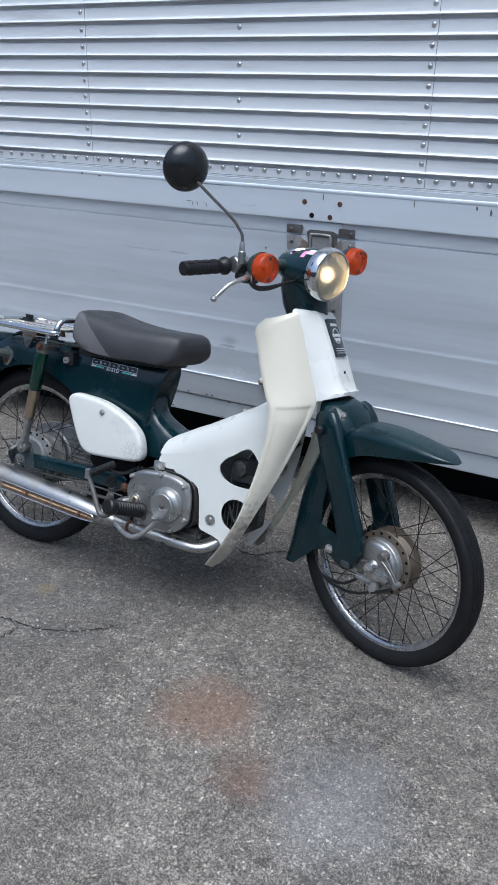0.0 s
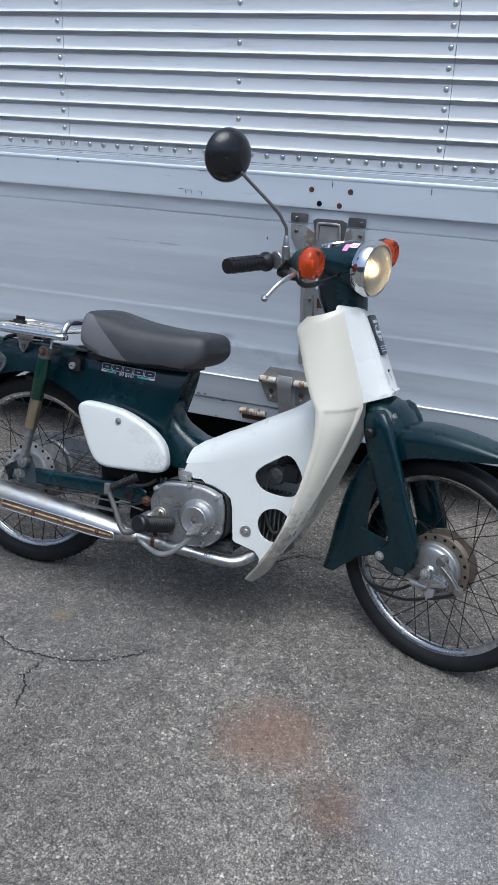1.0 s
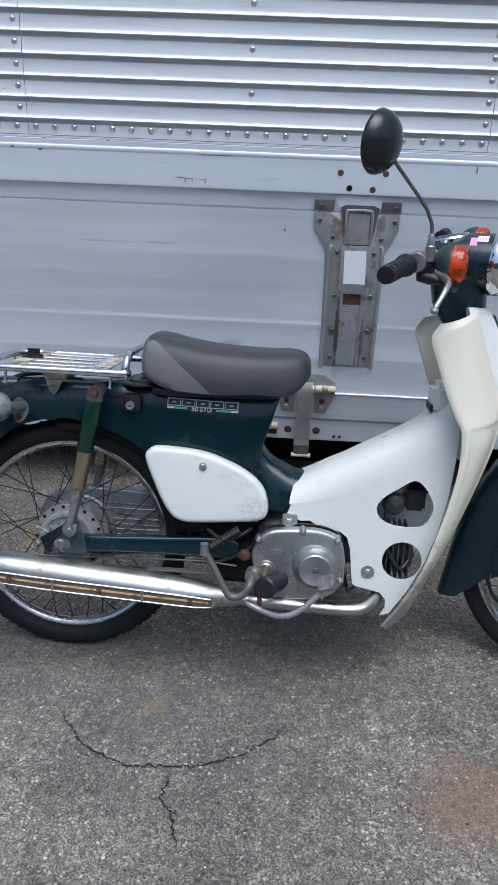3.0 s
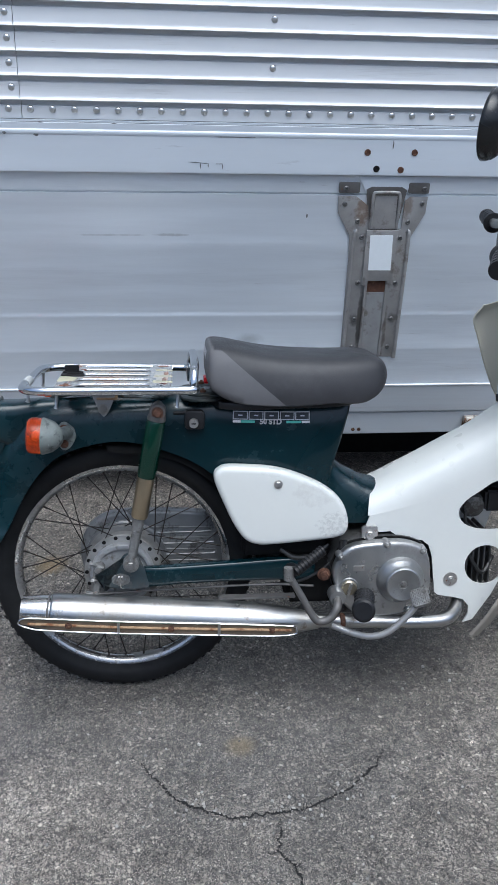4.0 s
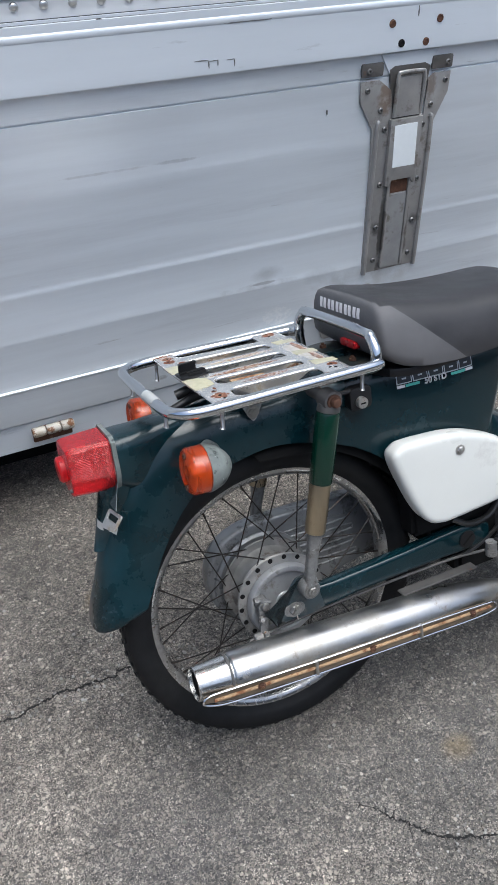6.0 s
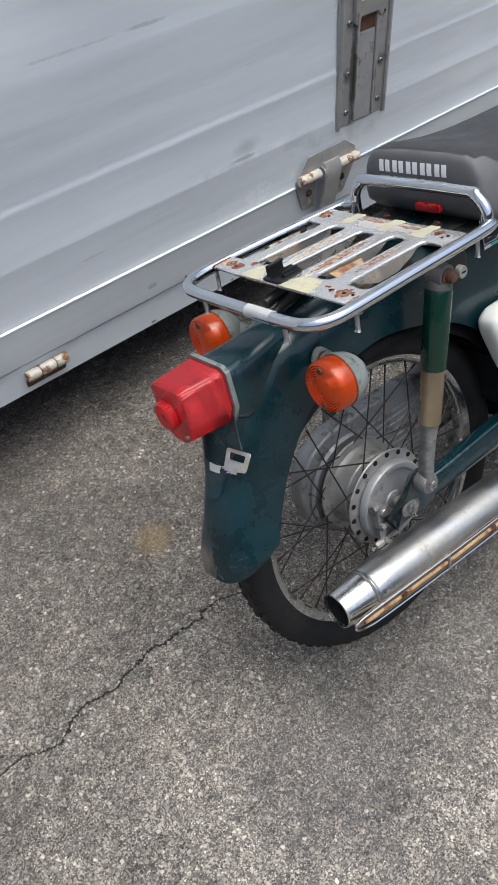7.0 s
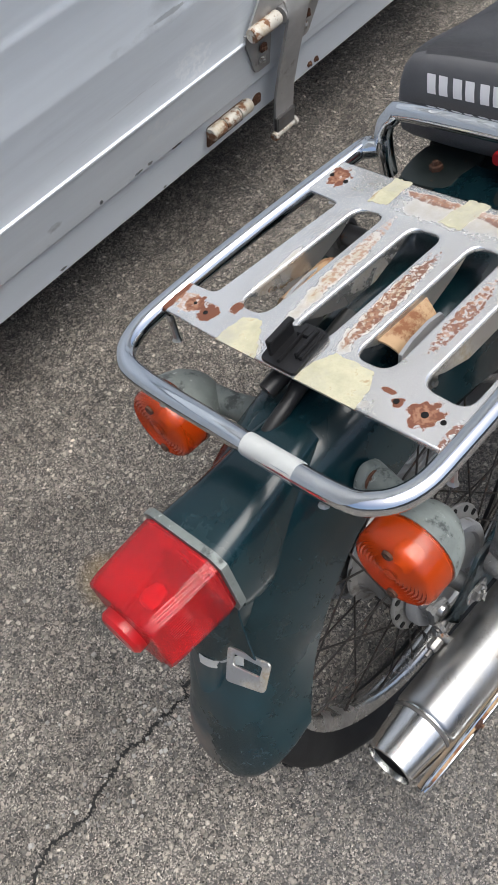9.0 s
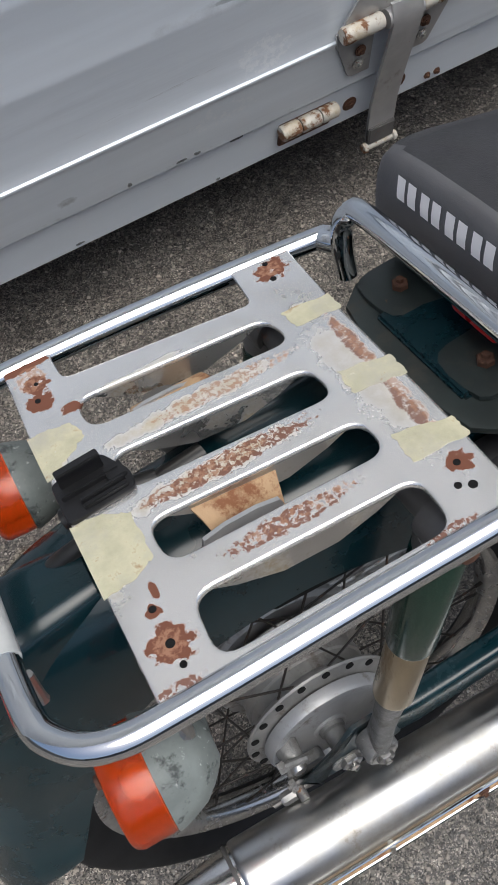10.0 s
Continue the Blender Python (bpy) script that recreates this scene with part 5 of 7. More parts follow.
# rear brake on the right: backing plate, cam lever and rod
part("brake_panel", lathe([(0.0, -0.0460), (0.016, -0.0460), (0.018, -0.0440), (0.046, -0.0430), (0.0535, -0.0435), (0.0560, -0.0475), (0.0605, -0.0485), (0.0650, -0.0475), (0.0672, -0.0440), (0.0675, -0.0350), (0.0, -0.0350)], 56, "y", REAR), M_PANEL, rear_wheel, "aluminium brake panel", m=Matrix.Translation((-0.002, 0, 0.0055)))
part("axle_spacer", lathe([(0.0, -0.078), (0.0105, -0.078), (0.0112, -0.076), (0.0112, -0.052), (0.0135, -0.050), (0.0140, -0.043), (0.0, -0.043)], 22, "y", REAR), M_CAST, rear_wheel, m=Matrix.Translation((-0.002, 0, 0.0055)))
part("cam_boss", lathe([(0.0, -0.062), (0.0095, -0.062), (0.0110, -0.060), (0.0125, -0.044), (0.0, -0.044)], 20, "y", REAR + Vector((-0.048, 0, 0.018))), M_CAST, rear_wheel, m=Matrix.Translation((-0.002, 0, 0.0055)))
part("torque_boss", prism(rounded2(-0.050, -0.018, 0.232, 0.250, 0.006), -0.056, -0.043, "y", 0.003), M_CAST, rear_wheel)
brk = part("brake_arm", prism(soft_corners([(-0.061, 0.300), (-0.050, 0.308), (-0.039, 0.299), (-0.043, 0.276), (-0.050, 0.250), (-0.053, 0.238), (-0.064, 0.240), (-0.062, 0.262)], 0.004, 3), -0.068, -0.0625, "y", 0.0012), M_CAST, moto, "cast brake arm")
part("clamp_bolt", tube([(-0.064, -0.066, 0.312), (-0.040, -0.066, 0.300)], 0.0040, 8, smooth=False), M_CAST, brk)
part("clamp_head", lathe([(0.0, -0.004), (0.0060, -0.004), (0.0060, 0.003), (0.0, 0.003)], 6, "x", (-0.063, -0.066, 0.311)), M_CAST, brk)
part("arm_cap", lathe([(0.0, -0.074), (0.006, -0.074), (0.0075, -0.071), (0.0075, -0.066), (0.0, -0.066)], 14, "y", (-0.050, 0, 0.297)), M_BOLT, brk)
part("brake_rod", tube([(-0.086, -0.070, 0.243), (-0.050, -0.069, 0.244), (0.0, -0.062, 0.243), (0.10, -0.060, 0.246), (0.30, -0.075, 0.258), (0.40, -0.085, 0.256)], 0.0026, 8), M_STEEL_DARK, brk)
part("rod_nut", lathe([(0.0, -0.013), (0.0052, -0.013), (0.0070, -0.010), (0.0070, 0.002), (0.0, 0.002)], 8, "x", (-0.064, -0.070, 0.2445)), M_DULLBOLT, brk)
part("joint_pin", lathe([(0.0, -0.082), (0.0050, -0.082), (0.0050, -0.060), (0.0, -0.060)], 12, "y", (-0.056, 0, 0.2445)), M_BOLT, brk)

# -- chain case on the far side
case_outline = smooth2([(-0.100, 0.275), (-0.097, 0.315), (-0.075, 0.352), (-0.035, 0.374), (0.03, 0.380), (0.20, 0.374), (0.36, 0.362), (0.37, 0.31), (0.36, 0.245), (0.20, 0.232), (0.03, 0.190), (-0.04, 0.186), (-0.085, 0.225)], 5)
case = part("chain_case", prism(case_outline, 0.060, 0.094, "y", 0.008, 3), M_CHAINCASE, moto, "grey painted chain case")
for za, zb, x0, x1 in ((0.342, 0.329, 0.055, 0.188), (0.317, 0.303, 0.075, 0.194), (0.290, 0.277, 0.090, 0.198), (0.263, 0.251, 0.095, 0.200)):
    part("pressed_loop", tube([(x0, 0.0600, za), (x1 - 0.008, 0.0600, za - 0.002), (x1, 0.0600, (za + zb) / 2), (x1 - 0.008, 0.0600, zb + 0.001), (x0, 0.0600, zb)], 0.0024, 6, steps=3), M_CHAINCASE, case)
part("sprocket_guard", lathe([(0.045, 0.052), (0.085, 0.050), (0.090, 0.054), (0.090, 0.060), (0.045, 0.060)], 40, "y", REAR), M_CHAINCASE, case)

# -- silencer and exhaust pipe
ey = -0.110
axis_a, axis_b = Vector((-0.203, ey + 0.004, 0.2300)), Vector((0.40, ey - 0.004, 0.1885))
dm = (axis_b - axis_a).normalized()
qm = Matrix.Translation(axis_a) @ dm.to_track_quat("Z", "Y").to_matrix().to_4x4()
muff = part("silencer", lathe([(0.0, 0.060), (0.0345, 0.060), (0.0362, 0.062), (0.0368, 0.065), (0.0370, 0.10), (0.0370, 0.40), (0.0355, 0.47), (0.0310, 0.52), (0.0235, 0.575), (0.0170, 0.605), (0.0150, 0.612)], 40, "z"), M_CHROME_WORN, moto, "chrome silencer with rusty guard", 30, qm)
part("tail_cone", lathe([(0.0248, 0.012), (0.0262, 0.0), (0.0280, 0.001), (0.0290, 0.008), (0.0338, 0.050), (0.0338, 0.0615)], 40, "z"), M_TIP, muff, "bright chrome tail cone", 30, qm)
part("joint_ring", lathe([(0.0330, 0.0535), (0.0350, 0.0535), (0.0358, 0.0555), (0.0350, 0.0575), (0.0330, 0.0575)], 40, "z"), M_STEEL_DARK, muff, "dark joint ring", 30, qm)
# the tail opening, closed inside by a black cone
part("baffle", lathe([(0.0, 0.045), (0.0245, 0.045), (0.0250, 0.006), (0.0243, 0.006), (0.0, 0.05)], 24, "z"), M_UNDER, muff, "black bore", m=qm)
part("exhaust_pipe", tube([(0.39, ey - 0.004, 0.191), (0.50, ey - 0.006, 0.186), (0.64, ey - 0.006, 0.181), (0.695, ey + 0.006, 0.185), (0.726, ey + 0.05, 0.205), (0.735, ey + 0.08, 0.235), (0.742, ey + 0.10, 0.262)], [0.0145, 0.0140, 0.0140, 0.0140, 0.0140, 0.0140, 0.0140], 18), M_CHROME_WORN, muff, "heat-stained steel pipe")
part("pipe_joint", lathe([(0.0150, 0.0), (0.0162, 0.001), (0.0162, 0.010), (0.0150, 0.011)], 20, "x", (0.452, ey - 0.005, 0.1880), closed=True), M_RUSTY, muff)
# the guard strip along the silencer
gy, gz = ey - 0.040, -0.0065
g = [(-0.203, 0.229), (-0.200, 0.2225), (-0.182, 0.2155), (-0.148, 0.210), (-0.007, 0.200), (0.197, 0.190), (0.309, 0.185), (0.350, 0.1875), (0.357, 0.194), (0.352, 0.204), (0.33, 0.207), (0.197, 0.215), (-0.005, 0.2255), (-0.15, 0.235), (-0.192, 0.2365)]
hug = lambda x: gy + float(np.interp(x, (-0.21, -0.10, 0.2, 0.35), (0.007, 0.004, 0.0, -0.002)))
guard = part("silencer_guard", tube([(x, hug(x) - 0.003, z + gz) for x, z in g], 0.0019, 8, closed=True, steps=3), M_CHROME, muff, "chrome guard strip, rusty inside")
part("guard_fill", loft([[(x, hug(x) + d, z + gz) for d, z in ((-0.0005, lo), (0.004, lo), (0.004, hi), (-0.0005, hi))] for x, lo, hi in ((-0.200, 0.224, 0.233), (-0.15, 0.2105, 0.2345), (-0.006, 0.2003, 0.225), (0.197, 0.1905, 0.2145), (0.309, 0.1855, 0.208), (0.354, 0.190, 0.2025))]), M_GUARD_FILL, guard, "dull brown strip")
part("guard_rib", tube([(-0.185, hug(-0.185) - 0.002, 0.2245 + gz), (-0.006, hug(-0.006) - 0.002, 0.2125 + gz), (0.197, hug(0.197) - 0.002, 0.2025 + gz), (0.345, hug(0.345) - 0.002, 0.1965 + gz)], 0.0030, 8, smooth=False), M_RUST_TAN, guard)
for x, z in ((-0.105, 0.2195), (0.10, 0.2070), (0.305, 0.1975)):
    part("guard_screw", bolt_mesh(0.0055, 0.003, 0.007), M_RUSTY, guard, m=pose(x, hug(x) - 0.003, z + gz))
for x, z in ((-0.006, 0.2125), (0.197, 0.2025)):
    part("guard_clip", box(x - 0.0028, x + 0.0028, hug(x) - 0.006, hug(x) + 0.002, z + gz - 0.013, z + gz + 0.014, 0.001), M_CHROME_WORN, guard)
part("bracket_tab", box(0.20, 0.36, ey + 0.01, ey + 0.03, 0.236, 0.240, 0.001), M_STEEL_DARK, muff)

# -- engine
case_r = smooth2([(0.432, 0.290), (0.440, 0.325), (0.452, 0.345), (0.480, 0.360), (0.540, 0.366), (0.590, 0.364), (0.628, 0.348), (0.642, 0.315), (0.645, 0.270), (0.640, 0.235), (0.605, 0.205), (0.545, 0.194), (0.490, 0.200), (0.452, 0.232)], 4)
engine = part("engine", prism(case_r, -0.090, 0.095, "y", 0.006), M_ALU_DARK, moto, "oily aluminium engine", 40)
cov_r = part("clutch_cover", prism([(0.535 + (x - 0.535) * 0.975, 0.285 + (z - 0.285) * 0.975) for x, z in case_r], -0.120, -0.091, "y", 0.011, 4), M_ALU, engine, "cast aluminium clutch cover", 50)
part("gasket", prism(case_r, -0.0915, -0.0895, "y"), M_UNDER, engine)
part("clutch_dome", lathe([(0.0, -0.1455), (0.0095, -0.1455), (0.0105, -0.1468), (0.030, -0.1492), (0.0335, -0.1505), (0.0362, -0.1490), (0.0385, -0.1405), (0.0450, -0.1350), (0.0495, -0.1260), (0.0510, -0.112), (0.0, -0.112)], 48, "y", (0.576, 0, 0.281)), M_ALU, cov_r)
part("centre_screw", bolt_mesh(0.0068, 0.003), M_STEEL_DARK, cov_r, m=pose(0.576, -0.1455, 0.281))
part("filler_boss", lathe([(0.0, -0.124), (0.0190, -0.124), (0.0205, -0.121), (0.0215, -0.112), (0.0, -0.112)], 26, "y", (0.468, 0, 0.267)), M_ALU, cov_r)
part("filler_cap", lathe([(0.0, -0.129), (0.0135, -0.129), (0.0160, -0.127), (0.0165, -0.1235), (0.0, -0.1235)], 26, "y", (0.468, 0, 0.267)), M_BRASSY, cov_r, "tarnished filler cap")
part("cap_grip", box(0.4650, 0.4710, -0.136, -0.1285, 0.2535, 0.2805, 0.0015), M_BOLT, cov_r, m=Matrix.Translation((0.468, 0, 0.267)) @ Matrix.Rotation(radians(14), 4, "Y") @ Matrix.Translation((-0.468, 0, -0.267)))
part("name_pad", box(0.476, 0.500, -0.1215, -0.1195, 0.302, 0.314, 0.0008), M_BOLT, cov_r, "blank cast pad")
cb = None
for x, z in ((0.449, 0.334), (0.545, 0.359), (0.622, 0.343), (0.634, 0.250), (0.596, 0.212), (0.492, 0.208), (0.446, 0.240)):
    part("cover_boss", lathe([(0.0, -0.1235), (0.0058, -0.1235), (0.0078, -0.121), (0.0085, -0.10), (0.0, -0.10)], 14, "y", (x, 0, z)), M_ALU, cov_r)
    part("cover_bolt", bolt_mesh(0.0048, 0.004), M_BOLT, cov_r, m=pose(x, -0.1235, z))
mount = part("engine_mount", prism(rounded2(0.498, 0.532, 0.352, 0.388, 0.005), -0.090, -0.082, "y", 0.001), M_BOLT, engine, "bare engine mount plate")
part("mount_bolt", bolt_mesh(0.010, 0.008, 0.013), M_BOLT, mount, m=pose(0.514, -0.090, 0.369))
part("cylinder", lathe([(0.0, 0.64), (0.042, 0.64), (0.042, 0.80), (0.0, 0.80)], 20, "x", (0, 0, 0.295)), M_ALU_DARK, engine)
for i in range(10):
    x = 0.675 + 0.0125 * i
    part("cooling_fin", prism(rounded2(-0.062, 0.062, 0.238, 0.352, 0.012), x, x + 0.0028, "x"), M_ALU_DARK, engine)
carb = part("carburettor", lathe([(0.0, -0.058), (0.016, -0.058), (0.022, -0.055), (0.022, -0.046), (0.027, -0.044), (0.027, -0.036), (0.020, -0.034), (0.020, 0.0), (0.0, 0.0)], 24, "y", (0.748, 0, 0.415)), M_ALU_DARK, engine, "small grimy carburettor")
part("float_bowl", box(0.770, 0.815, -0.062, -0.01, 0.405, 0.452, 0.006), M_BLACK, carb)
part("intake_hose", tube([(0.79, -0.02, 0.44), (0.84, -0.01, 0.47), (0.88, 0, 0.52)], 0.02, 12), M_BLACK, carb)
part("fuel_hose", tube([(0.745, -0.05, 0.435), (0.73, -0.055, 0.40), (0.735, -0.06, 0.36), (0.75, -0.055, 0.30)], 0.0035, 8), M_CABLE, carb)
part("spark_lead", tube([(0.80, -0.05, 0.30), (0.77, -0.07, 0.27), (0.74, -0.065, 0.31), (0.72, -0.05, 0.36)], 0.0045, 8), M_CABLE, engine)
part("lower_case", box(0.46, 0.66, -0.07, 0.07, 0.180, 0.212, 0.01), M_ALU_DARK, engine)
# low battery box and an added black box stand for dark clutter here
part("battery_box", box(0.25, 0.43, -0.066, 0.060, 0.318, 0.42, 0.008), M_UNDER, moto, "black battery box")
part("rear_engine_cover", box(0.345, 0.452, -0.062, 0.062, 0.205, 0.318, 0.010), M_UNDER, moto, "added black box, stands for dark clutter behind the engine")
part("breather_hose", tube([(0.33, -0.070, 0.335), (0.36, -0.080, 0.320), (0.40, -0.082, 0.325), (0.43, -0.075, 0.345)], 0.006, 8), M_CABLE, moto)
part("loom", tube([(0.30, -0.070, 0.255), (0.36, -0.078, 0.262), (0.41, -0.080, 0.285), (0.44, -0.078, 0.31)], 0.004, 8), M_CABLE, moto)
part("drain_hose", tube([(0.462, -0.09, 0.36), (0.455, -0.10, 0.31), (0.452, -0.10, 0.26), (0.450, -0.10, 0.20)], 0.006, 8), M_CABLE, engine)
part("spring_seat", lathe([(0.0, 0.30), (0.010, 0.30), (0.010, 0.315), (0.004, 0.318), (0.004, 0.36), (0.0, 0.36)], 14, "z", (0.452, -0.098, 0)), M_BLACK, engine)

# foot controls
ky = -0.165
kick = part("kick_lever", tube([(0.440, -0.125, 0.255), (0.437, ky, 0.247), (0.424, ky - 0.008, 0.226), (0.404, ky - 0.010, 0.218), (0.388, ky - 0.010, 0.226), (0.362, ky - 0.006, 0.272), (0.336, ky - 0.004, 0.318)], [0.009, 0.009, 0.0082, 0.0080, 0.0078, 0.0072, 0.0068], 12), M_STEEL_DARK, moto, "bent steel kick lever")
part("kick_joint", lathe([(0.0, -0.014), (0.010, -0.014), (0.010, 0.012), (0.0, 0.012)], 14, "z", (0.335, ky - 0.004, 0.322)), M_DULLBOLT, kick)
prof = [(0.0, 0.0)]
for i in range(10):
    prof += [(0.0098, 0.0015 + 0.0075 * i), (0.0115, 0.003 + 0.0075 * i), (0.0115, 0.006 + 0.0075 * i), (0.0098, 0.0075 + 0.0075 * i)]
prof += [(0.0, 0.0765)]
kd = Vector((0.075, 0.030, 0.046)).normalized()
part("kick_rubber", lathe(prof, 16, "z"), M_BLACK, kick, "ribbed black rubber", m=Matrix.Translation((0.346, ky - 0.008, 0.325)) @ kd.to_track_quat("Z", "Y").to_matrix().to_4x4())
part("kick_boss", lathe([(0.0, -0.15), (0.016, -0.15), (0.017, -0.145), (0.017, -0.118), (0.0, -0.118)], 20, "y", (0.440, 0, 0.255)), M_ALU, kick)
pd = Vector((-0.030, -0.118, 0.026))
peg = part("foot_peg", lathe([(0.0, 0.0), (0.0205, 0.0), (0.0212, 0.004), *[(0.0186 + 0.0020 * (j in (1, 2)), 0.008 + 0.009 * i + 0.00225 * j) for i in range(10) for j in range(4)], (0.0205, 0.099), (0.0228, 0.106), (0.0235, 0.113), (0.0225, 0.121), (0.0180, 0.125), (0.0, 0.125)], 24, "z"), M_BLACK, moto, "black rubber foot peg", m=Matrix.Translation((0.500, -0.132, 0.248)) @ pd.to_track_quat("Z", "Y").to_matrix().to_4x4())
part("peg_bar", tube([(0.500, -0.136, 0.249), (0.503, -0.115, 0.225), (0.505, -0.08, 0.190), (0.505, 0.08, 0.190), (0.505, 0.14, 0.230)], 0.009, 10), M_STEEL_DARK, peg)
part("foot_peg_rubber", lathe([(0.0, 0.262), (0.018, 0.262), (0.018, 0.138), (0.0, 0.138)], 20, "y", (0.505, 0, 0.232)), M_BLACK, peg)
pedal = part("brake_pedal", tube([(0.430, -0.150, 0.196), (0.475, -0.165, 0.183), (0.510, -0.180, 0.184), (0.545, -0.188, 0.201), (0.585, -0.190, 0.243), (0.596, -0.190, 0.268)], [0.0068, 0.0068, 0.0068, 0.0066, 0.0064, 0.0064], 12), M_STEEL, moto, "worn steel brake pedal")
bm = prism(rounded2(-0.018, 0.018, -0.021, 0.021, 0.007), -0.006, 0.003, "z", 0.0025)
for i in range(9):
    for j in range(11):
        u, v = -0.0145 + 0.0036 * i, -0.0172 + 0.00345 * j
        grow(bm, [(u - 0.0017, v, 0.0028), (u, v - 0.0017, 0.0028), (u + 0.0017, v, 0.0028), (u, v + 0.0017, 0.0028), (u, v, 0.0046)], [(0, 1, 4), (1, 2, 4), (2, 3, 4), (3, 0, 4)])
part("pedal_pad", bm, M_CAST, pedal, "bare knurled metal pad", 20, Matrix.Translation((0.599, -0.190, 0.272)) @ Matrix.Rotation(radians(28), 4, "X") @ Matrix.Rotation(radians(-24), 4, "Y"))
# side stand on the far side
stand = part("side_stand", tube([(0.44, 0.11, 0.20), (0.42, 0.15, 0.10), (0.41, 0.205, 0.058)], [0.009, 0.009, 0.010], 10), M_STEEL_DARK, moto, "black steel side stand")

# -- centre cover
zt = lambda x: float(np.interp(x, (0.512, 0.535, 0.56, 0.597, 0.63, 0.686, 0.759, 0.82, 0.87, 0.91), (0.463, 0.472, 0.482, 0.498, 0.514, 0.546, 0.586, 0.628, 0.685, 0.745)))
fold = lambda x: float(np.interp(x, (0.51, 0.60, 0.72), (0.054, 0.070, 0.090)))
top_edge = [(x, zt(x) - fold(x)) for x in (0.516, 0.545, 0.585, 0.63, 0.686, 0.74, 0.79, 0.83, 0.862)]
outline = [(0.511, 0.396), (0.509, 0.390), (0.507, 0.383), (0.522, 0.384), (0.537, 0.372), (0.560, 0.374), (0.578, 0.362), (0.630, 0.352), (0.645, 0.340), (0.653, 0.315), (0.660, 0.262), (0.664, 0.232), (0.672, 0.226), (0.705, 0.220), (0.728, 0.214), (0.742, 0.198), (0.742, 0.180), (0.732, 0.160), (0.752, 0.166), (0.790, 0.225), (0.822, 0.295), (0.845, 0.37), (0.860, 0.45), (0.868, 0.53), (0.870, 0.60)] + top_edge[::-1]
hole_a = smooth2([(0.705, 0.412), (0.718, 0.437), (0.750, 0.460), (0.782, 0.480), (0.806, 0.468), (0.828, 0.432), (0.826, 0.402), (0.806, 0.376), (0.755, 0.374), (0.720, 0.386)], 3)
hole_b = circle2(0.771, 0.293, 0.0445, 24)
CY = 0.083
for s in (-1, 1):
    panel = part("centre_cover", prism(outline, s * CY, s * (CY - 0.004), "y", 0, 1, (hole_a, hole_b)), M_WHITE, moto, "white plastic centre cover with two openings", 40)
    part("cover_screw", bolt_mesh(0.0075, 0.004, 0.0155, "y", s), M_BOLT, panel, m=pose(0.697, s * CY, 0.262))
rings = []
arch = curve([(1.0, 0.0, 0), (0.92, 0.22, 0), (0.80, 0.45, 0), (0.64, 0.67, 0), (0.44, 0.85, 0), (0.22, 0.96, 0), (0.0, 1.0, 0)], 4)
domed = curve([(1.0, 0.0, 0), (0.985, 0.22, 0), (0.94, 0.46, 0), (0.85, 0.68, 0), (0.68, 0.86, 0), (0.38, 0.97, 0), (0.0, 1.0, 0)], 4)
for x in np.linspace(0.511, 0.905, 40):
    k = float(np.interp(x, (0.515, 0.62), (0.45, 1.0)))
    half = [a.lerp(b, k) for a, b in zip(arch, domed)]
    drop = float(np.interp(x, (0.511, 0.59), (0.026, 0.0)))
    ring = [(x + drop * (1 - v.x), -CY * v.x, zt(x) - fold(x) * (1 - v.y)) for v in half]
    rings.append(ring + [(p, -q, r) for p, q, r in ring[-2::-1]])
part("cover_top", shell(loft(rings, False, False), -0.0035), M_WHITE, moto, "white plastic tunnel top", 60)
part("switch_box", box(0.812, 0.880, -0.046, 0.046, 0.618, 0.692, 0.014), M_HEADWHITE, moto, "pale steering lock box")
part("vent", box(0.8095, 0.815, -0.036, 0.030, 0.628, 0.644, 0.001), M_BLACK, moto)

# -- leg shield
wing = [((0.806, -0.125, 0.828), (0.874, -0.097, 0.857)), ((0.789, -0.136, 0.796), (0.884, -0.099, 0.838)), ((0.804, -0.141, 0.750), (0.905, -0.093, 0.78)), ((0.826, -0.147, 0.690), (0.934, -0.086, 0.70)), ((0.850, -0.153, 0.637), (0.953, -0.082, 0.645)), ((0.865, -0.156, 0.607), (0.951, -0.088, 0.605)), ((0.868, -0.156, 0.55), (0.938, -0.098, 0.556)), ((0.862, -0.155, 0.49), (0.914, -0.105, 0.485)), ((0.844, -0.153, 0.405), (0.879, -0.114, 0.395)), ((0.812, -0.150, 0.297), (0.832, -0.121, 0.287)), ((0.770, -0.146, 0.213), (0.789, -0.127, 0.195)), ((0.733, -0.141, 0.157), (0.748, -0.133, 0.152))]
wa = curve([a for a, b in wing], 14)
wb = curve([b for a, b in wing], 14)
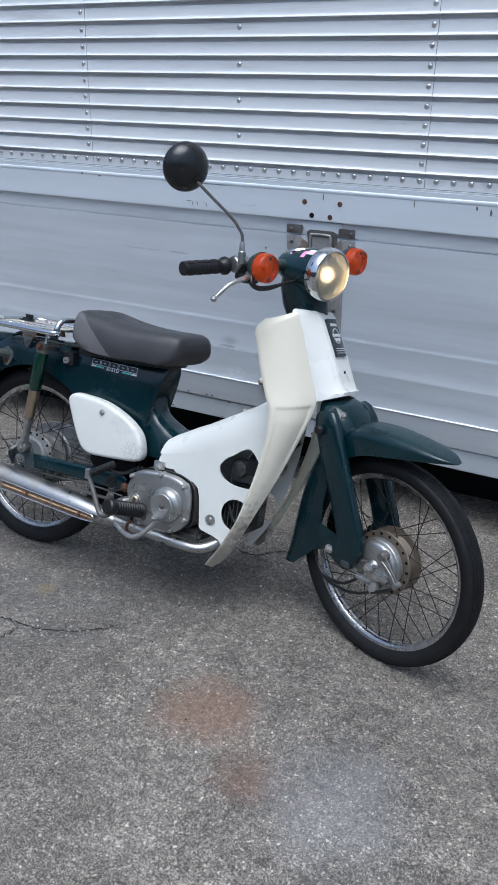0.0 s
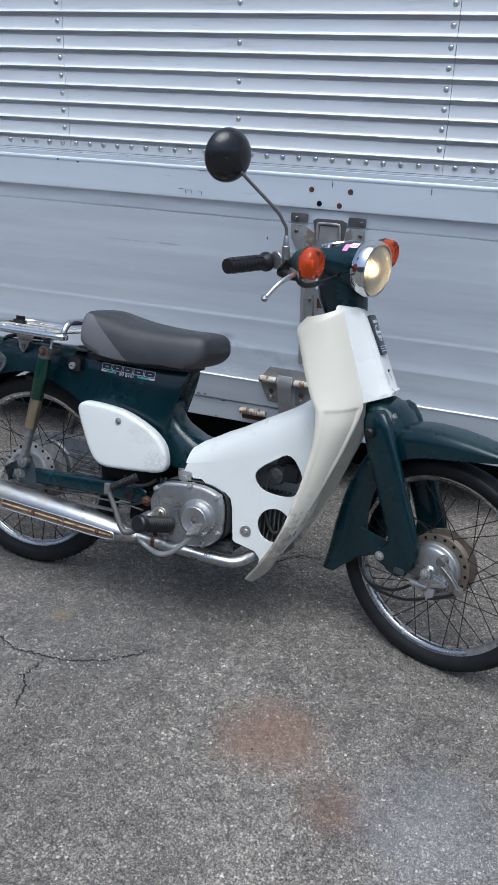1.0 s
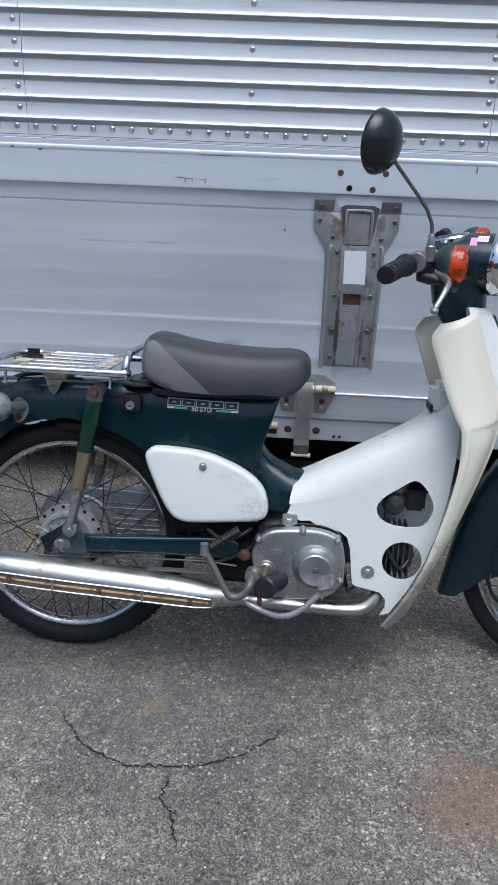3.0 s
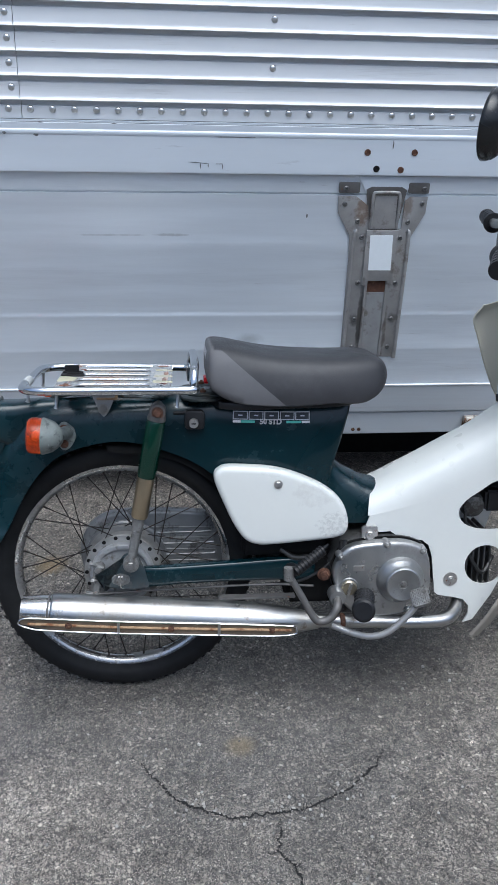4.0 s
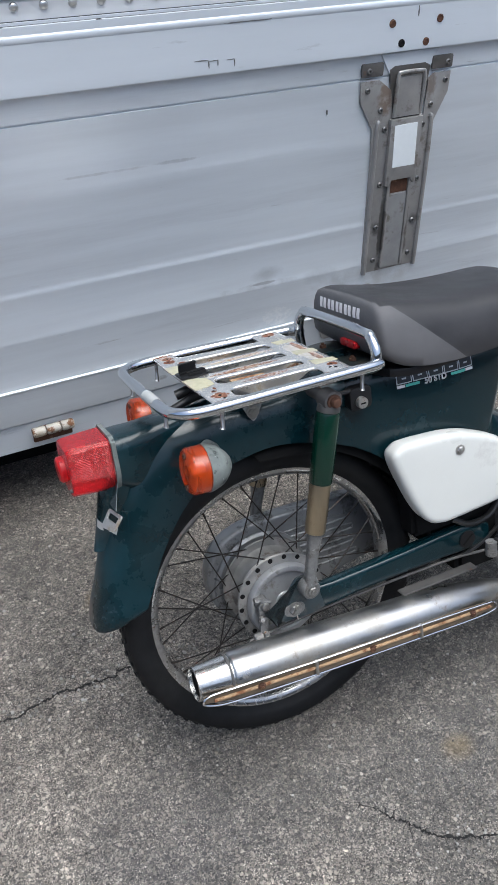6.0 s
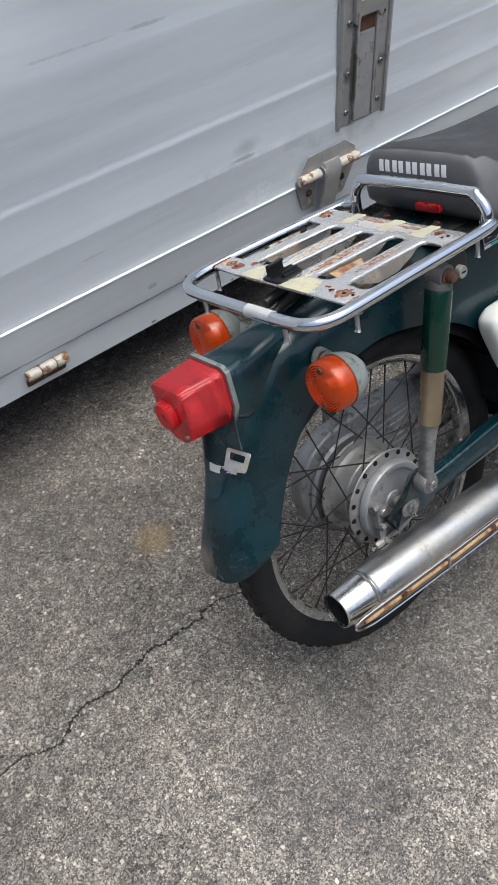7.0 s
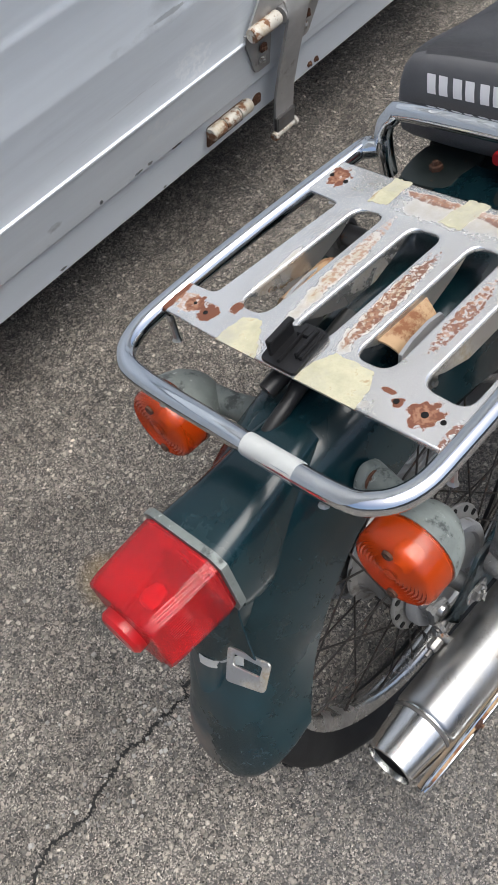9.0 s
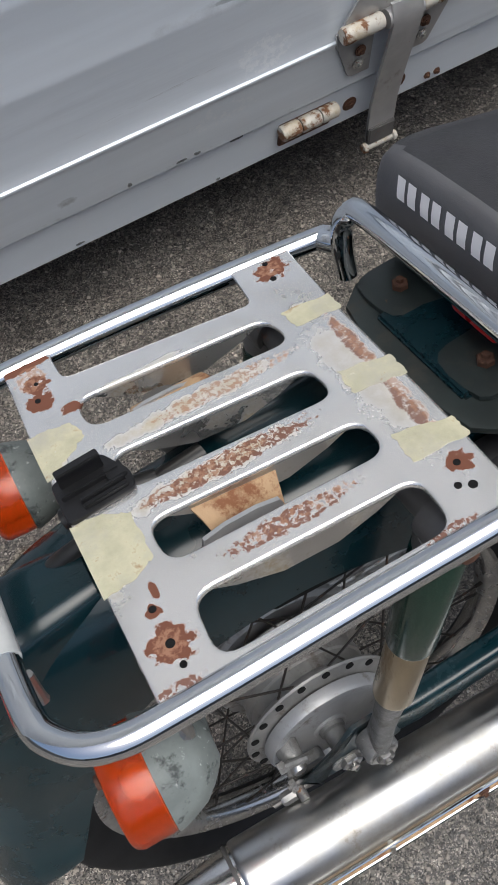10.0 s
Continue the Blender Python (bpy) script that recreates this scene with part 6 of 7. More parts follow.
for s in (-1, 1):
    rings = []
    for a, b in zip(wa, wb):
        ring = []
        for i in range(37):
            t = i / 36
            p = a.lerp(b, t)
            bulge = 0.020 * math.sin(math.pi * t ** 0.8) * min(1.0, ((b - a).length / 0.10) ** 2)
            inset = 0.10 + 0.10 * float(np.interp(p.z, (0.16, 0.5), (1.0, 0.0)))
            field = 1 / (1 + math.exp(-max(-30, min(30, (min(t - inset, 0.90 - t)) / 0.012))))
            step = 0.0042 * float(np.interp(p.z, (0.40, 0.57), (0.12, 1.0))) * field / (1 + math.exp(max(-30, min(30, (p.z - (0.612 + 0.016 * t)) / 0.0022))))
            p = p + Vector((0.75, -0.55, 0)) * (bulge - step)
            ring.append((p.x, p.y * (-s), p.z))
        # a rolled outer lip
        ring.insert(0, (a.x - 0.006, (a.y + 0.004) * (-s), a.z))
        rings.append(ring)
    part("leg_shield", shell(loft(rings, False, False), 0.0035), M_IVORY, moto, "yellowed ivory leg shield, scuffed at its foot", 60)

# -- head cover in front of the steering head
rings = []
for z, xf, xb, w in ((0.664, 1.014, 0.935, 0.086), (0.6725, 1.014, 0.932, 0.087), (0.676, 1.0065, 0.930, 0.087), (0.70, 0.9945, 0.920, 0.089), (0.74, 0.975, 0.904, 0.092), (0.78, 0.955, 0.888, 0.095), (0.82, 0.934, 0.872, 0.098), (0.846, 0.920, 0.862, 0.099), (0.857, 0.911, 0.860, 0.096), (0.861, 0.900, 0.862, 0.088)):
    half = [(xb, w), (xb + 0.30 * (xf - xb), w * 0.90), (xf - 0.027, 0.0700), (xf - 0.0140, 0.0575), (xf - 0.0110, 0.0545), (xf - 0.0040, 0.0525), (xf - 0.0008, 0.0490), (xf, 0.038)]
    slope = lambda x: (x - xf) * 0.40 * float(np.interp(z, (0.665, 0.72), (-1.0 * -1, 0.0)))
    rings.append([(x, -y, z + slope(x)) for x, y in half] + [(x, y, z + slope(x)) for x, y in half[::-1]])
head = part("head_cover", loft(rings), M_HEADWHITE, moto, "white plastic head cover with a dark badge", 45)
bdir = Vector((0.4462, 0, -0.8949))
bl = bdir.length
up = -bdir.normalized()
nrm = Vector((up.z, 0, -up.x))
bq = Matrix.Translation((0.9455, -0.004, 0.7990)) @ Matrix(((0, up.x, nrm.x, 0), (1, up.y, nrm.y, 0), (0, up.z, nrm.z, 0), (0, 0, 0, 1)))
badge = part("badge", prism(rounded2(-0.030, 0.030, -0.050, 0.050, 0.003), -0.004, 0.006, "z", 0.0012), M_BADGE, head, "dark badge with bars and a roundel", m=bq)
part("badge_bar", prism(rounded2(-0.020, 0.020, 0.030, 0.037, 0.001), 0.006, 0.0068, "z"), M_SILVERPRINT, badge, m=bq)
part("badge_roundel", lathe([(0.018, 0.006), (0.0205, 0.006), (0.0205, 0.0070), (0.018, 0.0070)], 28, "z", (0, 0.004, 0), closed=True), M_SILVERPRINT, badge, m=bq)
part("badge_bar", prism(rounded2(-0.024, 0.024, 0.002, 0.009, 0.001), 0.006, 0.0074, "z"), M_SILVERPRINT, badge, m=bq)
part("badge_bar", prism(rounded2(-0.016, 0.016, -0.010, -0.002, 0.001), 0.006, 0.0074, "z"), M_SILVERPRINT, badge, m=bq)
for k in range(3):
    part("badge_bar", prism(rounded2(-0.026, 0.026, -0.030 - 0.006 * k, -0.0285 - 0.006 * k, 0.0005), 0.006, 0.0068, "z"), M_SILVERPRINT, badge, m=bq)
part("cover_clip", lathe([(0.0, 0.0), (0.004, 0.0), (0.0035, 0.003), (0.0, 0.0035)], 12, "x", (0.986, -0.004, 0.718)), M_BLACK, head)

# -- steered parts -------------------------------------------------------------
# fork
fork = None
for s in (-1, 1):
    rings = []
    for x, z, hw, y0, y1 in ((1.006, 0.636, 0.022, 0.044, 0.074), (1.012, 0.624, 0.032, 0.050, 0.080), (1.024, 0.595, 0.039, 0.054, 0.084), (1.046, 0.54, 0.040, 0.056, 0.087), (1.073, 0.47, 0.039, 0.057, 0.088), (1.102, 0.395, 0.038, 0.057, 0.088), (1.120, 0.345, 0.039, 0.056, 0.089), (1.121, 0.312, 0.047, 0.056, 0.089), (1.117, 0.285, 0.050, 0.056, 0.089), (1.121, 0.264, 0.037, 0.058, 0.088), (1.126, 0.248, 0.016, 0.062, 0.084)):
        ring = []
        for a in range(16):
            t = 2 * math.pi * a / 16
            cx, cy = math.copysign(abs(math.cos(t)) ** 0.6, math.cos(t)), math.copysign(abs(math.sin(t)) ** 0.6, math.sin(t))
            ring.append((x + hw * cx * 0.93, s * ((y0 + y1) / 2 + (y1 - y0) / 2 * cy), z + hw * cx * 0.36))
        rings.append(ring)
    leg = part("fork_leg", loft(rings), M_PAINT_GREEN, moto, "green pressed steel fork leg", 50, STEERED)
    part("top_cap", lathe([(0.0, s * 0.098), (0.009, s * 0.098), (0.0125, s * 0.095), (0.0135, s * 0.088), (0.0, s * 0.088)], 20, "y", (1.012, 0, 0.590)), M_BLACK, leg, m=STEERED)
    part("pivot_bolt", bolt_mesh(0.0085, 0.007, 0.012, "y", s), M_BOLT, leg, m=STEERED @ pose(1.070, s * 0.088, 0.286))
    part("link_gusset", prism(soft_corners([(1.054, 0.283), (1.060, 0.301), (1.078, 0.312), (1.100, 0.336), (1.122, 0.300), (1.124, 0.262), (1.088, 0.262), (1.062, 0.270)], 0.006, 3), s * 0.078, s * 0.0875, "y", 0.003), M_PAINT_GREEN, leg, m=STEERED)
    part("suspension_arm", loft([[(x, s * y, z) for y, z in ((0.058, zc - h), (0.070, zc - h), (0.070, zc + h), (0.058, zc + h))] for x, zc, h in ((1.06, 0.282, 0.012), (1.10, 0.272, 0.012), (1.15, 0.270, 0.013), (1.185, 0.2716, 0.013))]), M_ALU_DARK, leg, m=STEERED)
    part("grip_stop", prism(rounded2(1.112, 1.140, 0.256, 0.272, 0.004), s * 0.086, s * 0.0905, "y", 0.0008), M_LUG, leg, m=STEERED)
crown = part("fork_crown", loft([[(x + dx * c, w * math.copysign(abs(q) ** 0.6, q), z + c * dz) for c, q in [(math.cos(2 * math.pi * a / 20), math.sin(2 * math.pi * a / 20)) for a in range(20)]] for x, z, dx, dz, w in ((0.990, 0.652, 0.030, 0.0, 0.045), (1.000, 0.640, 0.040, 0.004, 0.058), (1.012, 0.620, 0.050, 0.006, 0.066), (1.026, 0.590, 0.054, 0.006, 0.068), (1.035, 0.555, 0.050, 0.0, 0.064))]), M_PAINT_GREEN, moto, "green fork crown", 50, STEERED)
part("crown_bolt", bolt_mesh(0.007, 0.005, 0.010, "x", 1), M_BOLT, crown, m=STEERED @ pose(1.049, -0.045, 0.628))
part("steering_stem", tube([(0.958, 0, 0.68), (0.85, 0, 0.91)], 0.025, 14), M_PAINT, moto, m=None)

# front mudguard
fst = [((1.362, 0.583), (1.358, 0.581), 0.012), ((1.335, 0.594), (1.328, 0.580), 0.034), ((1.285, 0.605), (1.280, 0.574), 0.047), ((1.20, 0.616), (1.205, 0.563), 0.055), ((1.12, 0.616), (1.13, 0.549), 0.058), ((1.06, 0.600), (1.080, 0.525), 0.058), ((1.00, 0.548), (1.042, 0.485), 0.057), ((0.957, 0.480), (1.020, 0.430), 0.056), ((0.923, 0.400), (1.010, 0.370), 0.056), ((0.900, 0.310), (1.010, 0.310), 0.057), ((0.888, 0.240), (1.005, 0.262), 0.058), ((0.878, 0.176), (0.925, 0.182), 0.062)]
fend = part("front_mudguard", shell(channel(refine(fst), 9, 0.5), 0.0025), M_PAINT_GREEN, moto, "green front mudguard with a long beak", 60, STEERED)
part("mudguard_stay", prism([(0.998, 0.332), (1.085, 0.318), (1.075, 0.285), (1.000, 0.250)], -0.066, -0.062, "y", 0.001), M_PAINT_GREEN, fend, m=STEERED)

# front brake
part("brake_panel", lathe([(0.0, -0.062), (0.012, -0.062), (0.018, -0.056), (0.044, -0.054), (0.0580, -0.052), (0.0620, -0.048), (0.0635, -0.040), (0.0665, -0.039), (0.0680, -0.037), (0.0680, -0.022), (0.0, -0.022)], 40, "y", FRONT), M_ALU, front_wheel, "aluminium front brake panel", m=FRONT_SET)
part("axle_nut", bolt_mesh(0.0105, 0.012, 0.014), M_BOLT, front_wheel, m=FRONT_SET @ pose(1.18, -0.071, 0.2716))
part("axle_boss", lathe([(0.0, -0.072), (0.0125, -0.072), (0.0135, -0.068), (0.015, -0.054), (0.0, -0.054)], 24, "y", FRONT), M_ALU, front_wheel, m=FRONT_SET)
part("brake_cam", prism([(1.203, 0.312), (1.214, 0.322), (1.226, 0.316), (1.262, 0.272), (1.274, 0.256), (1.264, 0.249), (1.250, 0.258), (1.212, 0.300)], -0.069, -0.065, "y", 0.001), M_DULLBOLT, front_wheel, "worn brake arm", m=FRONT_SET)
part("cam_boss", lathe([(0.0, -0.074), (0.010, -0.074), (0.012, -0.070), (0.013, -0.050), (0.0, -0.050)], 14, "y", (1.213, 0, 0.314)), M_STEEL_DARK, front_wheel, m=FRONT_SET)
part("arm_pivot", lathe([(0.0, -0.078), (0.008, -0.078), (0.008, -0.058), (0.0, -0.058)], 12, "y", (1.266, 0, 0.258)), M_DULLBOLT, front_wheel, m=FRONT_SET)
part("torque_lug", prism([(1.160, 0.246), (1.172, 0.262), (1.196, 0.266), (1.226, 0.262), (1.232, 0.252), (1.200, 0.242), (1.176, 0.228), (1.160, 0.234)], -0.070, -0.052, "y", 0.003), M_ALU, front_wheel, "cast lug", m=FRONT_SET)
part("cable_stop", prism([(1.176, 0.238), (1.206, 0.240), (1.204, 0.206), (1.186, 0.202)], -0.068, -0.054, "y", 0.003), M_STEEL, front_wheel, m=FRONT_SET)
part("cable_adjuster", tube([(1.192, -0.063, 0.207), (1.230, -0.066, 0.228), (1.268, -0.068, 0.254)], [0.0055, 0.0045, 0.003], 10), M_CABLE, front_wheel, "black cable boot", m=FRONT_SET)
part("return_spring", tube([(1.216, -0.072, 0.306), (1.246, -0.073, 0.284), (1.264, -0.072, 0.262)], 0.0024, 8), M_DULLBOLT, front_wheel, m=FRONT_SET)
part("speedo_lug", lathe([(0.0, -0.024), (0.0085, -0.024), (0.0085, 0.022), (0.0, 0.022)], 12, "x", (1.165, -0.064, 0.234)), M_ALU, front_wheel, m=FRONT_SET)
for pts in ([(1.155, -0.064, 0.230), (1.11, -0.062, 0.196), (1.065, -0.058, 0.184), (1.02, -0.055, 0.194), (0.992, -0.050, 0.24), (0.980, -0.045, 0.33), (0.985, -0.040, 0.45), (1.0, -0.03, 0.60)], [(1.194, -0.063, 0.206), (1.15, -0.062, 0.184), (1.10, -0.060, 0.174), (1.04, -0.056, 0.178), (1.0, -0.052, 0.22), (0.988, -0.046, 0.32), (0.99, -0.042, 0.45), (1.0, -0.035, 0.60)]):
    part("front_cable", tube(pts, 0.0042, 8), M_CABLE, fend, m=STEERED)

# headlamp nacelle
def ellipse_x(x, zc, ry, rz, n=28, p=1.0):
    return [(x, ry * math.copysign(abs(math.cos(2 * math.pi * i / n)) ** p, math.cos(2 * math.pi * i / n)), zc + rz * math.copysign(abs(math.sin(2 * math.pi * i / n)) ** p, math.sin(2 * math.pi * i / n))) for i in range(n)]


LAMP = Vector((0.936, -0.008, 0.957))
nac = part("headlamp_nacelle", loft([ellipse_x(x, zc, ry, rz) for x, zc, ry, rz in ((0.772, 0.968, 0.010, 0.012), (0.776, 0.968, 0.032, 0.026), (0.790, 0.968, 0.048, 0.036), (0.815, 0.966, 0.056, 0.045), (0.845, 0.963, 0.060, 0.052), (0.880, 0.960, 0.062, 0.058), (0.916, 0.957, 0.0630, 0.0620))]), M_PAINT, moto, "dark green headlamp nacelle", 50, STEERED)
rings = []
for z, x0, x1, w in ((0.828, 0.832, 0.912, 0.042), (0.834, 0.826, 0.914, 0.044), (0.86, 0.812, 0.912, 0.046), (0.89, 0.798, 0.910, 0.048), (0.92, 0.790, 0.906, 0.052), (0.95, 0.792, 0.90, 0.050)):
    rings.append([((x0 + x1) / 2 + (x1 - x0) / 2 * math.copysign(abs(math.cos(2 * math.pi * i / 24)) ** 0.7, math.cos(2 * math.pi * i / 24)), w * math.copysign(abs(math.sin(2 * math.pi * i / 24)) ** 0.7, math.sin(2 * math.pi * i / 24)), z + 0.32 * ((x0 + x1) / 2 + (x1 - x0) / 2 * math.cos(2 * math.pi * i / 24) - 0.87) * (1 if z < 0.9 else 0.3)) for i in range(24)])
part("nacelle_neck", loft(rings), M_PAINT, nac, m=STEERED)
part("speedometer", lathe([(0.0, 0.0), (0.036, 0.0), (0.038, 0.006), (0.034, 0.010), (0.0, 0.012)], 28, "z"), M_BLACK_GLOSS, nac, "speedometer glass", m=STEERED @ pose(0.826, 0, 0.999, 0, -12, 0))
part("speedo_rim", lathe([(0.036, 0.0), (0.0395, 0.0), (0.0405, 0.007), (0.038, 0.011), (0.035, 0.010)], 28, "z", closed=True), M_CHROME, nac, m=STEERED @ pose(0.826, 0, 0.999, 0, -12, 0))
lm = STEERED @ pose(*LAMP, 0, 4, 0)
part("lamp_rim", lathe([(0.0645, -0.022), (0.0668, -0.018), (0.0680, -0.008), (0.0670, 0.004), (0.0635, 0.012), (0.0600, 0.013), (0.0590, 0.009), (0.0600, -0.020)], 44, "x", closed=True), M_CHROME, nac, "chrome lamp rim", m=lm)
part("reflector", lathe([(0.0595, 0.006), (0.052, -0.010), (0.040, -0.024), (0.024, -0.034), (0.008, -0.038), (0.0, -0.038)], 36, "x"), M_REFLECTOR, nac, m=lm)
part("bulb", lathe([(0.0, -0.034), (0.012, -0.032), (0.018, -0.022), (0.013, -0.012), (0.0, -0.008)], 16, "x"), M_FILAMENT, nac, "lit warm bulb", m=lm)
bm = lathe([(0.0598, 0.004), (0.0595, 0.009), (0.054, 0.0135), (0.040, 0.0180), (0.020, 0.0208), (0.0, 0.0215)], 36, "x")
glass = part("lamp_glass", bm, M_GLASS, nac, "fluted headlamp glass", 60, lm)
for k in range(-6, 7):
    y = 0.0078 * k
    h = math.sqrt(max(0, 0.052 ** 2 - y * y))
    if h > 0.01:
        pts = [(0.0207 - 0.0023 * ((y / 0.03) ** 2 + (z / 0.03) ** 2) + 0.0002, y, z) for z in np.linspace(-h, h, 9)]
        part("flute", tube(pts, 0.0011, 6, smooth=False), M_GLASS, glass, m=lm).visible_shadow = False
glass.visible_shadow = False
tree = surface_of(nac)
S3 = STEERED.to_3x3()
so = (S3 @ Vector((0.0, -0.50, 0.866))).normalized()
su, sv = S3 @ Vector((1, 0, 0)), S3 @ Vector((0, 0.866, 0.50))
at_ = STEERED @ Vector((0.890, -0.036, 1.004))
print_block("sticker", M_PINK, nac, tree, at_, su, sv, so, -0.020, -0.006, -0.013, 0.010, 0.0005, label="pink sticker")
print_block("sticker_bar", M_PALE, nac, tree, at_, su, sv, so, -0.006, 0.016, -0.002, 0.018, 0.0005, label="pale end of the sticker")
for k in range(3):
    print_block("sticker_print", M_PINK, nac, tree, at_, su, sv, so, -0.003 + 0.006 * k, 0.001 + 0.006 * k, 0.001, 0.010, 0.0008)


def indicator(name, at, axis, stalk_from, m, body_mat, r=0.0345):
    """A round turn signal: cup, ribbed amber lens, stalk."""
    q = Vector(axis).to_track_quat("Z", "Y").to_matrix().to_4x4()
    mm = m @ Matrix.Translation(at) @ q
    cup = part(name, lathe([(0.0, -0.036), (0.011, -0.0355), (0.0165, -0.032), (0.0230, -0.026), (0.0295, -0.018), (r - 0.0012, -0.008), (r + 0.0010, 0.0), (r + 0.0010, 0.003), (0.0, 0.003)], 36, "z"), body_mat, moto, "turn signal with an amber lens", 50, mm)
    prof = [(r, 0.003), (r, 0.024), (r - 0.002, 0.028)]
    for k in range(9):
        rr = r - 0.0055 - 0.0030 * k
        prof += [(rr + 0.0014, 0.0294 + 0.00030 * k), (rr, 0.0286 + 0.00030 * k)]
    prof += [(0.0, 0.032)]
    bm = lathe(prof, 72, "z")
    for v in bm.verts:
        q2 = math.hypot(v.co.x, v.co.y)
        if q2 > r - 0.0005 and round(math.degrees(math.atan2(v.co.y, v.co.x)) / 5.0) % 2:
            v.co.x, v.co.y = v.co.x * 0.978, v.co.y * 0.978
    part("amber_lens", bm, M_AMBER, cup, "ribbed amber lens", 40, mm)
    part("inner_reflector", lathe([(0.0, 0.0036), (r - 0.004, 0.0036), (r - 0.004, 0.0042), (0.0, 0.0042)], 24, "z"), M_PALE, cup, m=mm)
    part("inner_bulb", lathe([(0.0, 0.004), (0.006, 0.005), (0.0075, 0.013), (0.005, 0.019), (0.0, 0.020)], 12, "z"), M_PALE, cup, m=mm)
    for k in (1, -1):
        part("lens_screw", lathe([(0.0, 0.0305), (0.0016, 0.0305), (0.0022, 0.0322), (0.0040, 0.0322), (0.0046, 0.0300), (0.0, 0.0285)], 14, "z", (0.0, k * r * 0.70, 0)), M_RUSTY, cup, m=mm)
    a, b = Vector(stalk_from), Vector(at) - Vector(axis).normalized() * 0.022
    part("stalk", tube([a, a.lerp(b, 0.5), b], [0.015, 0.012, 0.014], 14), body_mat, cup, m=m)
    return cup


for s in (-1, 1):
    indicator("turn_signal", (0.852, 0.172 if s > 0 else -0.162, 0.976), (1, 0, -0.05), (0.820, s * 0.050, 0.972), STEERED, M_GREY_GREEN, 0.0355)

# handlebar
for s in (-1, 1):
    bar = part("handlebar", tube([(0.800, s * 0.04, 0.972), (0.808, s * 0.11, 0.983), (0.790, s * 0.165, 0.979), (0.772, s * 0.205, 0.973), (0.762, s * 0.328, 0.971)], 0.0105, 14), M_CHROME_WORN, moto, "handlebar with a black grip", m=STEERED)
    a, b = Vector((0.773, s * 0.204, 0.973)), Vector((0.761, s * 0.331, 0.971))
    d = b - a
    ln = d.length
    gq = STEERED @ Matrix.Translation(a) @ d.to_track_quat("Z", "Y").to_matrix().to_4x4()
    prof = [(0.0, 0.0), (0.0215, 0.0), (0.0225, 0.003), (0.0220, 0.010), (0.0185, 0.016), (0.0158, 0.022)]
    for k in range(9):
        z = 0.026 + k * 0.0115
        prof += [(0.0163, z), (0.0167, z + 0.002), (0.0167, z + 0.008), (0.0163, z + 0.010)]
    prof += [(0.0172, ln - 0.006), (0.0165, ln), (0.0, ln + 0.001)]
    grip = part("grip", lathe(prof, 28, "z"), M_BLACK, bar, "black rubber grip", 30, gq)
    for ang in (60, 120, 240, 300):
        for k in range(4):
            gm = gq @ Matrix.Rotation(radians(ang), 4, "Z") @ Matrix.Translation((0.0168, 0, 0.036 + 0.024 * k))
            part("grip_pad", box(-0.001, 0.0010, -0.004, 0.004, -0.009, 0.009, 0.0006), M_BLACK, grip, m=gm)
right = STEERED
clamp = STEERED @ Matrix.Translation((-0.020, -0.008, -0.006))
housing = part("switch_housing", loft([[(x, y, z) for x, z in [(0.812 + 0.021 * math.cos(t) * k, 0.984 + 0.021 * math.sin(t) * k) for t in np.linspace(0, 2 * math.pi, 17)[:-1]]] for y, k in ((-0.193, 0.85), (-0.188, 1.0), (-0.160, 1.0), (-0.152, 0.9), (-0.132, 0.75))]), M_ALU, moto, "aluminium brake lever clamp", 50, clamp)
part("switch_knob", box(0.822, 0.846, -0.185, -0.150, 0.962, 0.978, 0.004), M_BLACK, housing, m=clamp)
part("lower_housing", loft([ellipse_x(x, zc, ry, rz, 16) for x, zc, ry, rz in ((0.812, 0.956, 0.020, 0.012), (0.835, 0.955, 0.028, 0.016), (0.860, 0.952, 0.022, 0.012))]), M_BLACK, housing, m=clamp @ Matrix.Translation((0, -0.165, 0)))
part("brake_lever", tube([(0.820, -0.176, 0.960), (0.846, -0.198, 0.954), (0.862, -0.238, 0.951), (0.863, -0.275, 0.941), (0.852, -0.306, 0.913)], [0.008, 0.0072, 0.0062, 0.0055, 0.005], 10), M_BOLT, housing, "polished brake lever", m=right)
part("lever_ball", lathe([(0.0, -0.0085), (0.006, -0.006), (0.0085, 0.0), (0.006, 0.006), (0.0, 0.0085)], 14, "z", (0.852, -0.310, 0.911)), M_ALU, housing, m=right)
part("brake_cable", tube([(0.850, -0.190, 0.958), (0.858, -0.196, 0.940), (0.862, -0.180, 0.928), (0.864, -0.150, 0.926), (0.866, -0.125, 0.929), (0.868, -0.085, 0.936), (0.868, -0.048, 0.940)], [0.006, 0.0065, 0.0065, 0.0065, 0.0055, 0.0032, 0.0030], 10), M_CABLE, housing, "black brake cable", m=right)
# mirror
mb = Vector((0.815, -0.192, 1.000))
part("mirror_boss", lathe([(0.0, -0.018), (0.0095, -0.018), (0.0095, 0.010), (0.0075, 0.012), (0.0065, 0.030), (0.0050, 0.034), (0.0, 0.034)], 14, "z", mb), M_ALU, housing, m=right)
mc = Vector((0.737, -0.300, 1.198))
mirror = part("mirror", lathe([(r * 0.93, h * 0.93) for r, h in [(0.0, 0.026), (0.016, 0.0245), (0.032, 0.020), (0.046, 0.012), (0.0560, 0.001), (0.0605, -0.010), (0.0612, -0.016), (0.0590, -0.018), (0.0565, -0.016)]], 40, "x"), M_BLACK_GLOSS, moto, "round black mirror with a scratched back", 60, right @ pose(*mc, 0, 6, -17))
